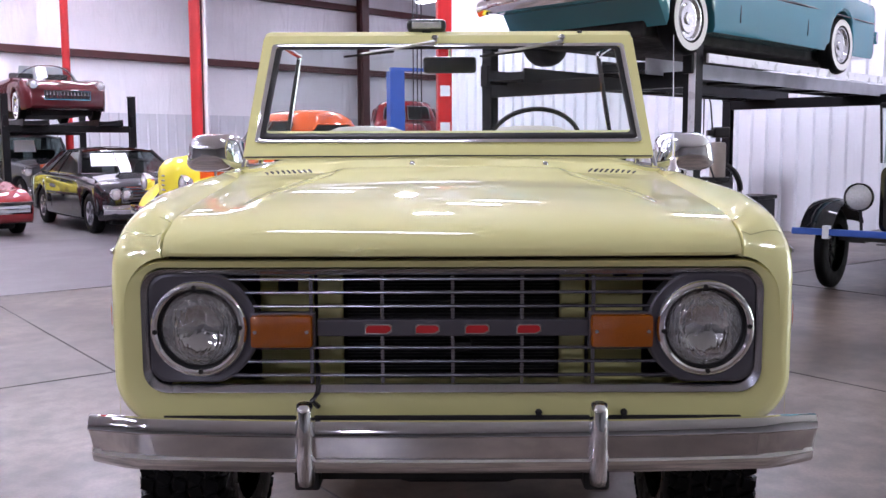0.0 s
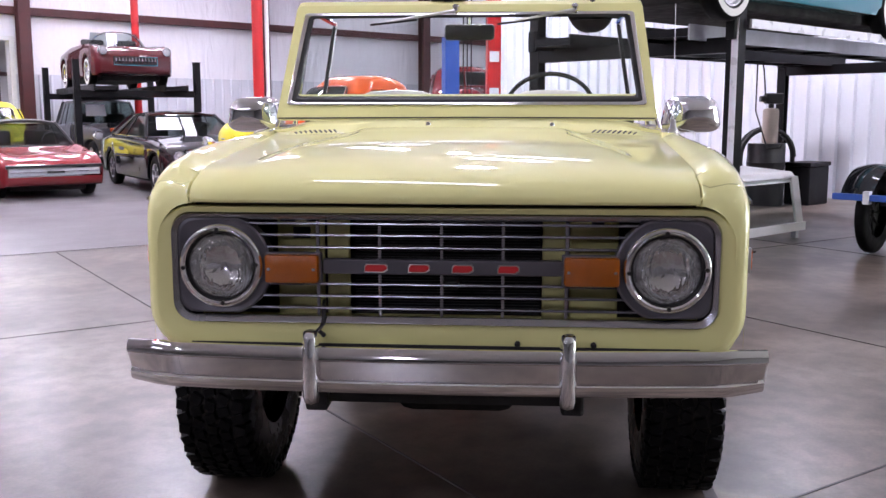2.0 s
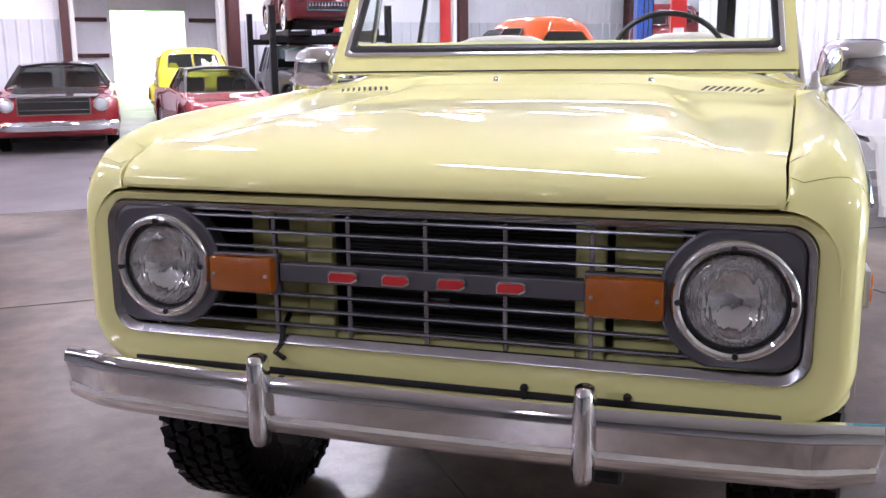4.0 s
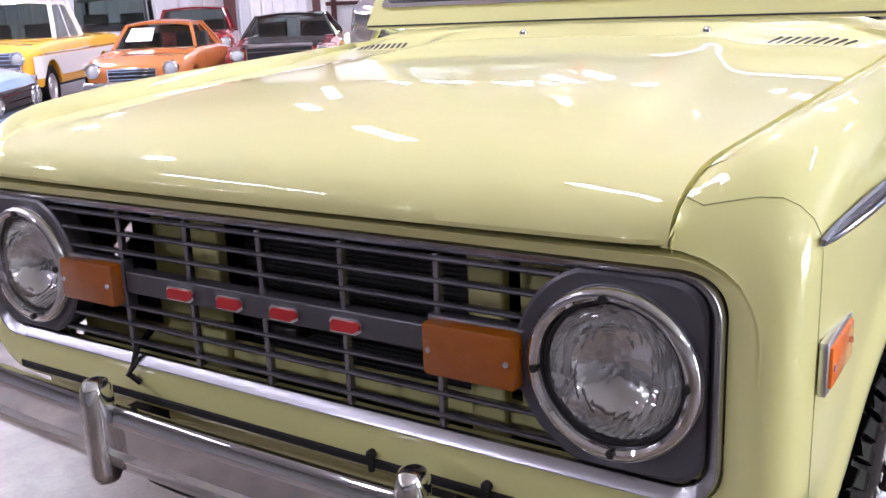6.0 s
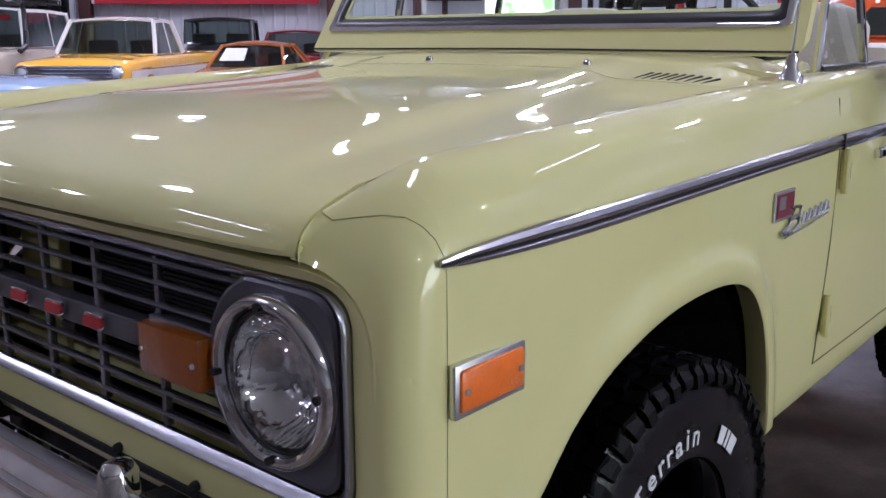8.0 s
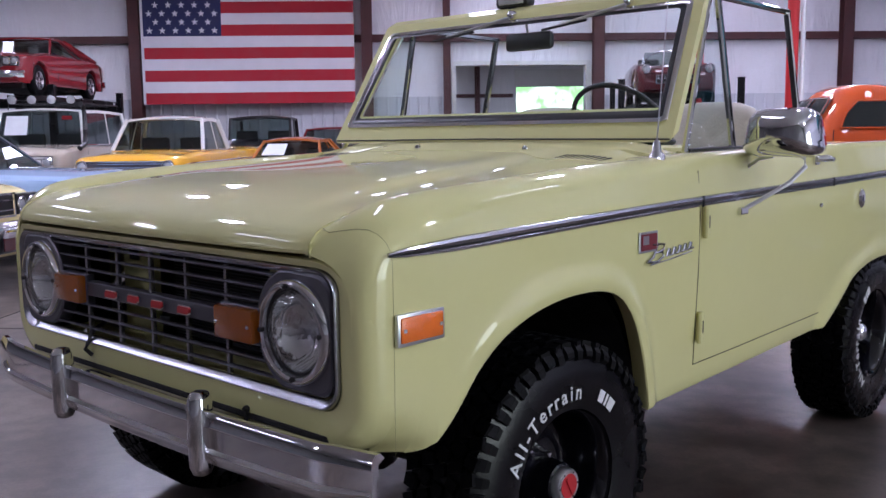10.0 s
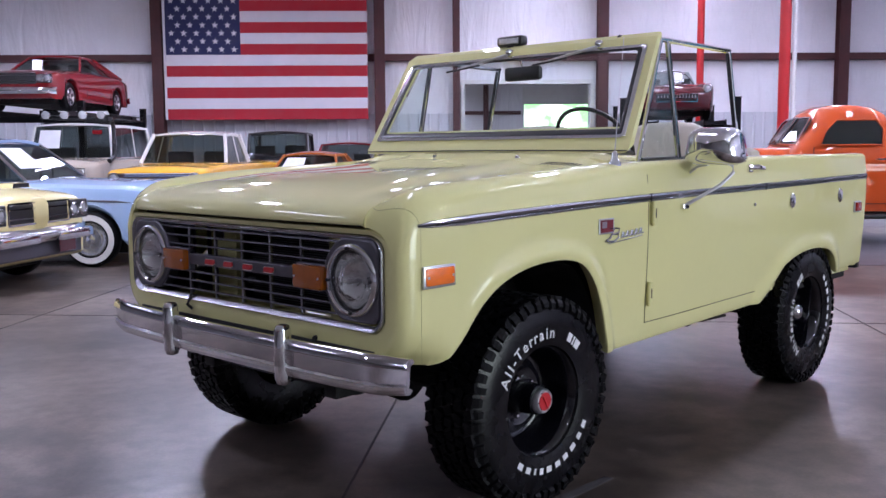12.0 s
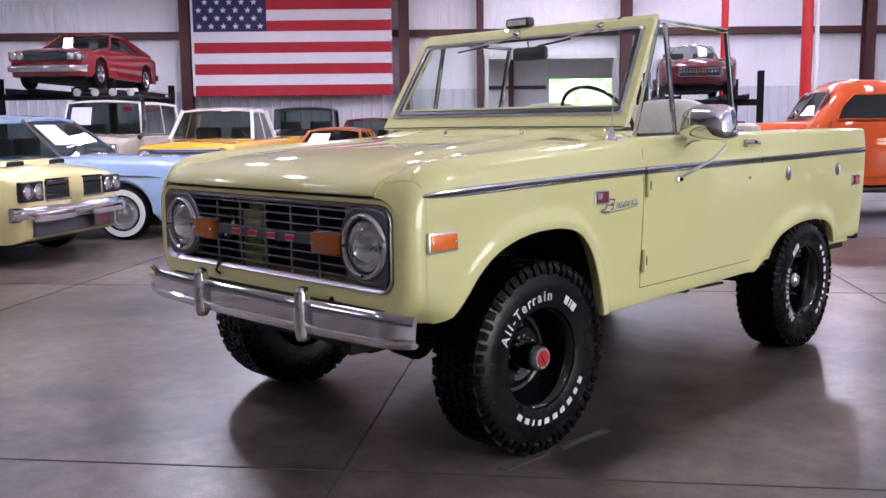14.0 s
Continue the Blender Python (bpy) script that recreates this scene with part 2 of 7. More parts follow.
D0, D1, N0 = -24.0, 24.0, -16.0
hall_mesh(Geo().box(D0, D1, N0, 66, -0.2, 0), "floor", M_FLOOR, "light sealed concrete floor with stains and saw-cut joints", "floor")
JM = pose(0, 0, 0, 0, 0, HALL_TURN - 7.7)   # the slab's own grid is turned a little
def slab_mesh(g, name, mat, label, category):
    ob = g.put(name, mat)
    ob.matrix_world = JM
    return setting(ob, label, category)
slab_mesh(Geo().box(-24, 6.4, 7.55, 12.9, 0, 0.004), "floor_aisle", M_AISLE, "darker grey coated band across the concrete floor", "floor")
slab_mesh(Geo().box(-24, 20, 12.9, 22.0, 0, 0.003), "floor_bay", concrete("worn_concrete_bay", (0.15, 0.138, 0.14), 0.33, 0.2), "grey worn concrete under the parked cars", "floor")
for k, n in enumerate((-8.6, -4.44, -0.28, 3.88)):
    slab_mesh(Geo().box(-22, 12.3, n - 0.005, n + 0.005, 0, 0.0025), "floor_joint_%d" % (k + 1), M_JOINT, "dark filled saw-cut joint in the concrete floor", "floor joint")
for k, d in enumerate((-9.6, -6.28, -2.95, 0.38, 3.64, 6.95)):
    slab_mesh(Geo().box(d - 0.005, d + 0.005, -14, 7.5, 0, 0.003), "floor_joint_%d" % (k + 5), M_JOINT, "dark filled saw-cut joint in the concrete floor", "floor joint")

for k, (y0, y1, x) in enumerate(((0.44, 0.72, 0.925), (0.80, 1.12, 0.938))):
    setting(Geo().box(x - 0.022, x + 0.022, y0, y1, 0, 0.002).put("floor_mark_%d" % (k + 1), M_JOINT), "dark worn tape mark on the concrete floor", "floor marking")

# flag wall with its opening, then the other sides
OPEN0, OPEN1, OPENZ = 2.4, 6.1, 3.25
g = Geo()
g.box(D0, OPEN0, WALL_N + 0.1, WALL_N + 0.3, 0, CEIL); g.box(OPEN1, D1, WALL_N + 0.1, WALL_N + 0.3, 0, CEIL); g.box(OPEN0, OPEN1, WALL_N + 0.1, WALL_N + 0.3, OPENZ, CEIL)
hall_mesh(g, "wall_flag", M_INSUL, "white vinyl-faced insulated metal building wall", "wall")
def ribs(d0, d1, n, z0, z1, pitch=0.3, depth=0.03):
    """A ribbed sheet along D."""
    rows = []
    d = d0
    while d < d1 - 0.01:
        for a, b in ((0, 0), (0.36, 0), (0.44, 1), (0.56, 1), (0.64, 0)):
            rows.append((min(d + a * pitch, d1), n - b * depth))
        d += pitch
    rows.append((d1, n))
    return [Vector((a, b, z0)) for a, b in rows], [Vector((a, b, z1)) for a, b in rows]
for k, (a, b) in enumerate(((D0, OPEN0), (OPEN1, D1))):
    lo, hi = ribs(a, b, WALL_N + 0.07, 0, 2.4)
    hall_mesh(Geo().loft([lo, hi], False), "wall_liner_%d" % (k + 1), M_LINER, "white ribbed steel liner along the lower wall", "wall panel")
g = Geo()
for z in (2.42, 4.02, 6.2):
    for a, b in ((D0, OPEN0), (OPEN1, D1)) if z < OPENZ else ((D0, D1),):
        if z > 3: g.box(a, b, WALL_N - 0.1, WALL_N + 0.1, z - 0.1, z + 0.1)
hall_mesh(g, "wall_girts", M_STEEL, "dark red primed steel girts across the wall", "girt")
for k, d in enumerate((-19.2, -12.8, -6.4, -0.08, 6.4, 13.5, 20.0)):
    g = Geo()
    g.box(d - 0.15, d + 0.15, WALL_N - 0.42, WALL_N - 0.40, 0, CEIL); g.box(d - 0.15, d + 0.15, WALL_N - 0.12, WALL_N - 0.1, 0, CEIL); g.box(d - 0.012, d + 0.012, WALL_N - 0.4, WALL_N - 0.12, 0, CEIL)
    hall_mesh(g, "column_%d" % (k + 1), M_STEEL, "dark red primed steel frame column on the wall", "column")
hall_mesh(Geo().box(2.04, 2.24, WALL_N - 0.25, WALL_N - 0.1, 0, CEIL), "column_8", M_STEEL, "slim dark red primed steel post", "column")

# adjoining bay beyond the opening, with its roll-up door
B_N = 50.0
g = Geo()
g.box(-6, 7.4, B_N, B_N + 0.2, 0, 6.0); g.box(11.2, 22, B_N, B_N + 0.2, 0, 6.0); g.box(7.4, 11.2, B_N, B_N + 0.2, 4.7, 6.0)
g.box(-6.2, -6, WALL_N + 0.3, B_N + 0.2, 0, 6.0); g.box(22, 22.2, WALL_N + 0.3, B_N + 0.2, 0, 6.0)
hall_mesh(g, "wall_annex", M_INSUL, "white insulated wall of the adjoining bay", "wall")
hall_mesh(Geo().box(-6.2, 22.2, WALL_N + 0.3, B_N + 0.2, 6.0, 6.1), "ceiling_annex", M_INSUL, "white ceiling of the adjoining bay", "ceiling")
g = Geo()
for z in (1.6, 3.4):
    g.box(-6, 7.2, B_N - 0.15, B_N, z - 0.1, z + 0.1); g.box(11.4, 22, B_N - 0.15, B_N, z - 0.1, z + 0.1)
for d in (5.2, 13.0):
    g.box(d - 0.14, d + 0.14, B_N - 0.4, B_N - 0.15, 0, 6.0)
hall_mesh(g, "wall_annex_girts", M_STEEL, "dark red primed steel framing of the adjoining bay", "girt")
hall_mesh(Geo().box(7.3, 11.3, B_N - 0.12, B_N - 0.04, 3.86, 4.85, bev=0.02), "door_1", M_WHITE, "white roll-up door raised to leave the doorway open", "garage door")
hall_mesh(Geo().box(OPEN0 - 0.12, OPEN0, WALL_N - 0.02, WALL_N + 0.34, 0, OPENZ), "trim_1", M_WHITE, "white jamb of the wide wall opening", "trim")
hall_mesh(Geo().box(OPEN1, OPEN1 + 0.12, WALL_N - 0.02, WALL_N + 0.34, 0, OPENZ), "trim_2", M_WHITE, "white jamb of the wide wall opening", "trim")
hall_mesh(Geo().box(OPEN0 - 0.12, OPEN1 + 0.12, WALL_N - 0.02, WALL_N + 0.34, OPENZ, OPENZ + 0.12), "trim_3", M_WHITE, "white header over the wide wall opening", "trim")
def outside():
    mat = bpy.data.materials.new("bright_garden_backdrop")
    mat.use_nodes = True
    n, l = nodes_of(mat)
    n.remove(n["Principled BSDF"])
    em = n.new("ShaderNodeEmission"); em.inputs[1].default_value = 5.0
    tc = n.new("ShaderNodeTexCoord"); nz = n.new("ShaderNodeTexNoise"); nz.inputs["Scale"].default_value = 0.8; nz.inputs["Detail"].default_value = 8
    rp = n.new("ShaderNodeValToRGB")
    rp.color_ramp.elements[0].position, rp.color_ramp.elements[0].color = 0.42, (0.25, 0.55, 0.2, 1)
    rp.color_ramp.elements[1].position, rp.color_ramp.elements[1].color = 0.56, (0.95, 1, 0.92, 1)
    l.new(tc.outputs["Object"], nz.inputs["Vector"]); l.new(nz.outputs["Fac"], rp.inputs[0]); l.new(rp.outputs[0], em.inputs[0]); l.new(em.outputs[0], n["Material Output"].inputs[0])
    return mat
hall_mesh(Geo().box(-30, 55, 66, 66.1, -0.1, 18), "backdrop", outside(), "bright daylit greenery beyond the open door", "backdrop")

# side wall behind the lift, stepping back at its far end
SW, SE = 13.0, 13.06
lo, hi = [], []
def ribs_n(n0, n1, d, z0, z1, pitch=0.26, depth=0.06):
    rows, n = [], n0
    while n < n1 - 0.01:
        for a, b in ((0, 0), (0.36, 0), (0.44, 1), (0.56, 1), (0.64, 0)):
            rows.append((d - b * depth, min(n + a * pitch, n1)))
        n += pitch
    rows.append((d, n1))
    return [Vector((a, b, z0)) for a, b in rows], [Vector((a, b, z1)) for a, b in rows]
DN0, DN1, DZ = -12.5, -5.0, 4.3      # wide open door on the driver's side
g = Geo().box(SW + 0.05, SW + 0.3, N0, DN0, 0, CEIL); g.box(SW + 0.05, SW + 0.3, DN1, SE, 0, CEIL); g.box(SW + 0.05, SW + 0.3, DN0, DN1, DZ, CEIL)
hall_mesh(g, "wall_side", M_INSUL, "white insulated side wall with a wide open doorway", "wall")
for k, (n0, n1) in enumerate(((N0, DN0), (DN1, SE))):
    lo, hi = ribs_n(n0, n1, SW, 0, 3.6)
    hall_mesh(Geo().loft([lo, hi], False), "wall_side_liner_%d" % (k + 1), M_LINER, "white ribbed steel liner on the side wall", "wall panel")
day = bpy.data.lights.new("door_daylight", "AREA")
day.shape, day.size, day.size_y, day.energy, day.color = "RECTANGLE", DN1 - DN0 - 0.2, DZ - 0.1, 850, (0.95, 1.0, 0.96)
dl = new("door_daylight", day)
q = hall(SW + 0.1, (DN0 + DN1) / 2, DZ / 2)
dl.matrix_world = look(q, q - Vector((DX, DY, 0)))
hall_mesh(Geo().box(SW + 0.3, D1, SE - 0.2, SE, 0, CEIL), "wall_return", M_INSUL, "white wall stepping back behind the lift", "wall")
hall_mesh(Geo().box(D1, D1 + 0.2, SE - 0.2, WALL_N + 0.3, 0, CEIL), "wall_far", M_INSUL, "white insulated end wall", "wall")
# unseen walls, dimmed so that less light bounces back from them
hall_mesh(Geo().box(D0 - 0.2, D0, N0, WALL_N + 0.3, 0, CEIL), "wall_near", M_DIMWALL, "unseen closing wall, grey to keep bounced light low", "wall")
hall_mesh(Geo().box(D0, SW + 0.3, N0 - 0.2, N0, 0, CEIL), "wall_back", M_DIMWALL, "unseen closing wall, grey to keep bounced light low", "wall")
g = Geo().box(D0 - 0.2, D1 + 0.2, N0 - 0.2, WALL_N + 0.3, CEIL, CEIL + 0.2)
hall_mesh(g, "ceiling", M_INSUL, "white vinyl-faced insulated roof", "ceiling")

# ---- ceiling lamps ----
M_LAMP = glow("lamp_diffuser", (0.965, 0.93, 1.20), 24)
M_LAMP_ROUND = glow("high_bay_lens", (0.965, 0.935, 1.18), 680)
def strip_lamp(d, n, z=5.9):
    t = thing("strip_light", "long white fluorescent strip light under the roof", "ceiling light", HM @ pose(d, n, z), "strip lights under the roof")
    Geo().box(-0.16, 0.16, -1.22, 1.22, 0.03, 0.12, bev=0.02).put("housing", M_WHITE, t)
    Geo().box(-0.13, 0.13, -1.2, 1.2, 0.0, 0.029).put("diffuser", M_LAMP, t)
    Geo().tube([(0, -0.9, 0.12), (0, -0.9, 1.0)], 0.006, 6).put("hanger", M_LIFT, t); Geo().tube([(0, 0.9, 0.12), (0, 0.9, 1.0)], 0.006, 6).put("hanger", M_LIFT, t)
def bay_lamp(d, n, z=5.6):
    t = thing("high_bay_lamp", "round bell-shaped high bay lamp hanging under the roof", "ceiling light", HM @ pose(d, n, z), "high bay lamps")
    Geo().lathe([(0, 0.24), (0.12, 0.2), (0.3, 0.1), (0.42, 0.09), (0.44, 0.0)], 24, "z").put("shade", M_BRIGHT, t, "", True)
    Geo().lathe([(0.02, 0.0), (0.02, 0.22)], 24, "z").put("lens", M_LAMP_ROUND, t)
    Geo().tube([(0, 0, 0.44), (0, 0, 1.3)], 0.01, 6).put("hanger", M_LIFT, t)
for n in (1.5, 8, 15):
    for d in (-15, -7.5, 0.5, 8):
        strip_lamp(d, n)
# unseen strips added to brighten the wagon's flank
for n in (-9, 9):
    strip_lamp(10.4, n, 6.1)
for d in (-9.5, -4, 1.5, 7):
    strip_lamp(d, 20.8, 6.5)
# added close to the flag wall to wash it brighter
for d in (4.6, 9.2):
    strip_lamp(d, 22.4, 6.4)
for n in (-8, -2, 4.5, 11.5, 18):
    for d in (-11, -3.5, 4.3, 10.4):
        if (d, n) not in ((-3.5, -2), (4.3, -2), (-3.5, -8)):
            bay_lamp(d, n)
for n in (16.5, 21.5):
    for d in (12, 17, 21.5):
        strip_lamp(d, n, 6.4)
for d in (3.5, 8.0):
    strip_lamp(d, 21.5, 6.3)
# one more unseen strip, added to lift the wall's right part
strip_lamp(5.8, 19.0, 6.3)
for d, n in ((2, 29), (6, 33), (5, 39), (11, 39), (8, 46)):
    strip_lamp(d, n, 5.0)
# lamps added only to brighten the adjoining bay
for d, n in ((1, 31), (8, 33), (15, 31), (3, 43), (14, 43), (0, 47)):
    bay_lamp(d, n, 4.65)

# ---- cars in general: nose at y = 0 facing -y, standing on z = 0 ----
def interp(rows, y):
    """Smooth curve through (y, value) rows."""
    if y <= rows[0][0]: return rows[0][1]
    for (a, p), (b, q) in zip(rows, rows[1:]):
        if y <= b:
            t = (y - a) / (b - a)
            return p + (q - p) * t * t * (3 - 2 * t)
    return rows[-1][1]

M_HUBCAP = paint("polished_hub_cap", (0.72, 0.72, 0.74), 0.18, 0.8, 0.06, 12)
def wheel(parent, x, y, r, width, side, rim="steel", white=False, mat=None, seg=28, name="wheel"):
    """A road wheel; side is +1 when its outer face looks along +x."""
    w = new(name); w.parent = parent; w.location = (x, y, r)
    h, s = width / 2, side
    rr = r * 0.60
    Geo().lathe([(-h * s * 0.9, rr), (-h * s, rr + 0.03), (-h * s, r - 0.05), (-h * s * 0.75, r - 0.008), (-h * s * 0.4, r), (h * s * 0.4, r), (h * s * 0.75, r - 0.008), (h * s, r - 0.05), (h * s, rr + 0.03), (h * s * 0.9, rr)], seg).put("tyre", M_RUBBER, w, "", True, 50)
    if white:
        Geo().lathe([(h * s * 1.0 + 0.002 * s, rr + 0.022), (h * s * 1.0 + 0.003 * s, rr + 0.028), (h * s * 1.0 + 0.003 * s, rr + 0.085), (h * s * 1.0 + 0.002 * s, rr + 0.09)], seg).put("whitewall", M_WHITEWALL, w)
    rimmat = mat or (M_HUBCAP if white else M_BRIGHT)
    Geo().lathe([(h * s * 0.92, rr + 0.012), (h * s * 0.88, rr - 0.012), (h * s * 0.55, rr - 0.03), (h * s * 0.5, rr * 0.72), (h * s * 0.72, rr * 0.62), (h * s * 0.66, rr * 0.3), (h * s * 0.8, rr * 0.26), (h * s * 0.86, 0.0)], seg).put("rim", rimmat, w, "", True, 40)
    if rim == "spoke":
        g = Geo()
        for k in range(10):
            a = k * math.pi / 5
            u = Vector((0, math.cos(a), math.sin(a)))
            g.tube([u * 0.04 + Vector((h * s * 0.5, 0, 0)), u * (rr - 0.01) + Vector((h * s * 0.5, 0, 0))], 0.014, 6)
        g.put("spokes", rimmat, w)
    elif rim == "rally":
        g = Geo()
        for k in range(5):
            a = k * math.pi * 0.4
            m = Matrix.Rotation(a, 4, "X")
            g.box(h * s * 0.6, h * s * 0.6 + 0.03 * s, -0.03, 0.03, rr * 0.3, rr * 0.9, m)
        g.put("spokes", M_ARGENT, w)
    return w

def car(name, label, m, L, W, wb, fo, top, bot, plan, cab, body, roof=None, r=0.32, tw=0.18, rim="steel", white=False, rimmat=None, crown=0.04,
        lamps=None, lamp_r=0.085, grille=None, bumper=0.42, bumpmat=None, open_top=False, two_tone=None, sticker=None, arch=None, tail=True, group="parked cars", flat=0.5, hoodmat=None, category="car", end_r=0.2, fender=0.0, teeth=0, lampbox=None, chin=0.0, quarter=0.64, pillars=None, band=None, crease=None):
    """top, plan: rows of (y, height), (y, half width). cab: (y at screen base, screen top, rear top, rear base, roof height, half width at belt, at roof)."""
    t = thing(name, label, category, m, group)
    ar = arch or r + 0.06
    wy = (fo, fo + wb)
    ys = sorted({round(v, 3) for v in ([0, 0.02, 0.06, 0.12, L - 0.12, L - 0.06, L - 0.02, L] + [L * k / 26 for k in range(27)] + [c + ar * math.cos(k * math.pi / 9) for c in wy for k in range(10)]) if 0 <= v <= L})
    rings = []
    for y in ys:
        e = min(1.0, min(y, L - y) / end_r)
        end = math.sqrt(max(0.0, 1 - (1 - e) ** 2))
        zt, w = interp(top, y), interp(plan, y)
        w *= 0.86 + 0.14 * end
        zb = bot + (1 - end) * 0.10
        zt -= (1 - end) * (0.06 + 0.25 * (end_r - 0.16))
        if y < fo - ar: zb += chin
        zl = zb
        for c in wy:
            if abs(y - c) < ar:
                zl = max(zl, r + math.sqrt(ar * ar - (y - c) ** 2))
        zl = min(zl, zt - 0.09)
        zm = max(zb + (zt - zb) * flat, zl + 0.02)
        fd = fender * end
        half = [(0, zt + crown), (w * 0.3, zt + crown * 0.95), (w * 0.55, zt + crown * 0.6), (w * 0.7, zt + crown * 0.2 + fd * 0.45), (w * 0.82, zt + fd), (w * 0.92, zt - 0.012 + fd), (w * 0.975, zt - 0.045 + fd * 0.7), (w * 0.995, zt - 0.09), (w, max(zm, zl + 0.012)), (w * 0.985, max(zl + 0.005, zb + 0.05)), (w * 0.965, zl), (w * 0.62, zl), (w * 0.6, zb), (0, zb)]
        ring = [Vector((x, y, z)) for x, z in half] + [Vector((-x, y, z)) for x, z in half[-2:0:-1]]
        rings.append(ring)
    Geo().loft(rings).put("body", body, t, "", True, 32)
    Geo().box(-W * 0.36, W * 0.36, fo * 0.55, L - 0.5, bot - 0.09, bot + 0.06, bev=0.03).put("underbody", M_DARK, t, "black undercoated floor")
    for s in (-1, 1):
        for c, nxt in ((fo, 0), (fo + wb, 0)):           # rolled lip round each wheel opening
            arc = [(c + ar * math.cos(math.pi * k / 14), r + ar * math.sin(math.pi * k / 14)) for k in range(15)]
            Geo().tube([(s * interp(plan, y) * 0.968, y, max(z, bot + 0.02)) for y, z in arc], 0.011, 5).put("wheel_lip", body, t, "", True)
    if crease:
        for s in (-1, 1):
            Geo().tube([(s * (interp(plan, y) + 0.001), y, z) for y, z in crease], [0.004] + [0.012] * (len(crease) - 2) + [0.006], 6).put("side_moulding", M_CHROME if band else M_ARGENT, t, "", True)
    if band:
        z0, z1, bmat = band
        for s in (-1, 1):
            for ya, yb in ((0.12, fo - ar), (fo + ar, fo + wb - ar), (fo + wb + ar, L - 0.06)):
                if yb - ya > 0.1:
                    rows = [[Vector((s * (interp(plan, ya + (yb - ya) * k / 4) + 0.005), ya + (yb - ya) * k / 4, z)) for z in (z0, (z0 + z1) / 2, z1)] for k in range(5)]
                    Geo().loft(rows, False, False).put("side_band", bmat, t)
            for c in (fo, fo + wb):
                rows = [[Vector((s * (interp(plan, c) + 0.005), c + ar * 1.02 * math.cos(q), max(z0, min(z1 - 0.01, r + ar * 1.02 * math.sin(q))))), Vector((s * (interp(plan, c) + 0.005), c + ar * 1.02 * math.cos(q), z1))] for q in [math.pi * k / 10 for k in range(11)]]
                Geo().loft(rows, False, False).put("side_band", bmat, t)
    if hoodmat:
        yh0, yh1 = 0.14, cab[0] - 0.06
        hr = []
        for k in range(9):
            y = yh0 + (yh1 - yh0) * k / 8
            w = interp(plan, y) * 0.7
            hr.append([Vector((x * w, y, interp(top, y) + crown * (1 - 0.35 * x * x) + 0.006)) for x in (-1, -0.5, 0, 0.5, 1)])
        Geo().loft(hr, False).put("hood", hoodmat, t, "", True)
    # bonnet and door shut lines
    g = Geo()
    if cab:
        y0, y1, y2, y3, zr, wbelt, wroof = cab
        for s in (-1, 1):
            for y in (y0 + 0.12, (y0 + y3) / 2 + 0.25):
                w = interp(plan, y)
                Geo().box(s * w * 0.99 - 0.004, s * w * 0.99 + 0.006, y - 0.005, y + 0.005, bot + 0.12, interp(top, y) - 0.09).put("door_gap", M_DARK, t)
        zb = interp(top, (y0 + y3) / 2) - 0.01
        zs = interp(top, y0) + crown * 0.5
        zk = interp(top, y3) + crown * 0.5
        A = [Vector((-wbelt, y0, zs)), Vector((wbelt, y0, zs)), Vector((wbelt, y3, zk)), Vector((-wbelt, y3, zk))]
        B = [Vector((-wroof, y1, zr)), Vector((wroof, y1, zr)), Vector((wroof, y2, zr)), Vector((-wroof, y2, zr))]
        roofmat = roof or body
        if not open_top:
            rows = []
            for k in range(7):
                u = -1 + k / 3
                rows.append((u, 0.05 * (1 - u * u)))
            up = [[Vector((wroof * 1.02 * u, y1 - 0.03 + (y2 - y1 + 0.06) * q, zr + c + 0.03 * math.sin(math.pi * q))) for u, c in rows] for q in (0, 0.12, 0.35, 0.65, 0.88, 1)]
            lowr = [[p - Vector((0, 0, 0.06 if 0 < i < 5 else 0.035)) for p in row] for i, row in enumerate(up)]
            g = Geo(); g.loft(up, False); g.loft(lowr, False)
            for rowa, rowb in ((up[0], lowr[0]), (up[-1], lowr[-1]), ([x[0] for x in up], [x[0] for x in lowr]), ([x[-1] for x in up], [x[-1] for x in lowr])):
                g.loft([rowa, rowb], False)
            g.put("roof", roofmat, t, "", True, 50)
            pmat, pw = pillars or (roofmat, 0.03)
            for a, b, wdt in ((A[0], B[0], pw), (A[1], B[1], pw), (A[2], B[2], pw * 1.5), (A[3], B[3], pw * 1.5)):
                g = Geo().tube([a, a.lerp(b, 0.5) + Vector(((a.x > 0) * 0.01 - 0.005, 0, 0)), b], wdt, 6)
                g.put("pillar", pmat, t, "", True)
        Geo().add([A[0] * 1, A[1] * 1, B[1], B[0]] if not open_top else [A[0], A[1], A[1].lerp(B[1], 0.95), A[0].lerp(B[0], 0.95)], [(0, 1, 2, 3)]).put("windshield", M_CARGLASS, t)
        if not open_top: Geo().tube([A[0], A[1], B[1], B[0], A[0]], 0.013, 5).put("windshield_trim", M_CHROME, t)
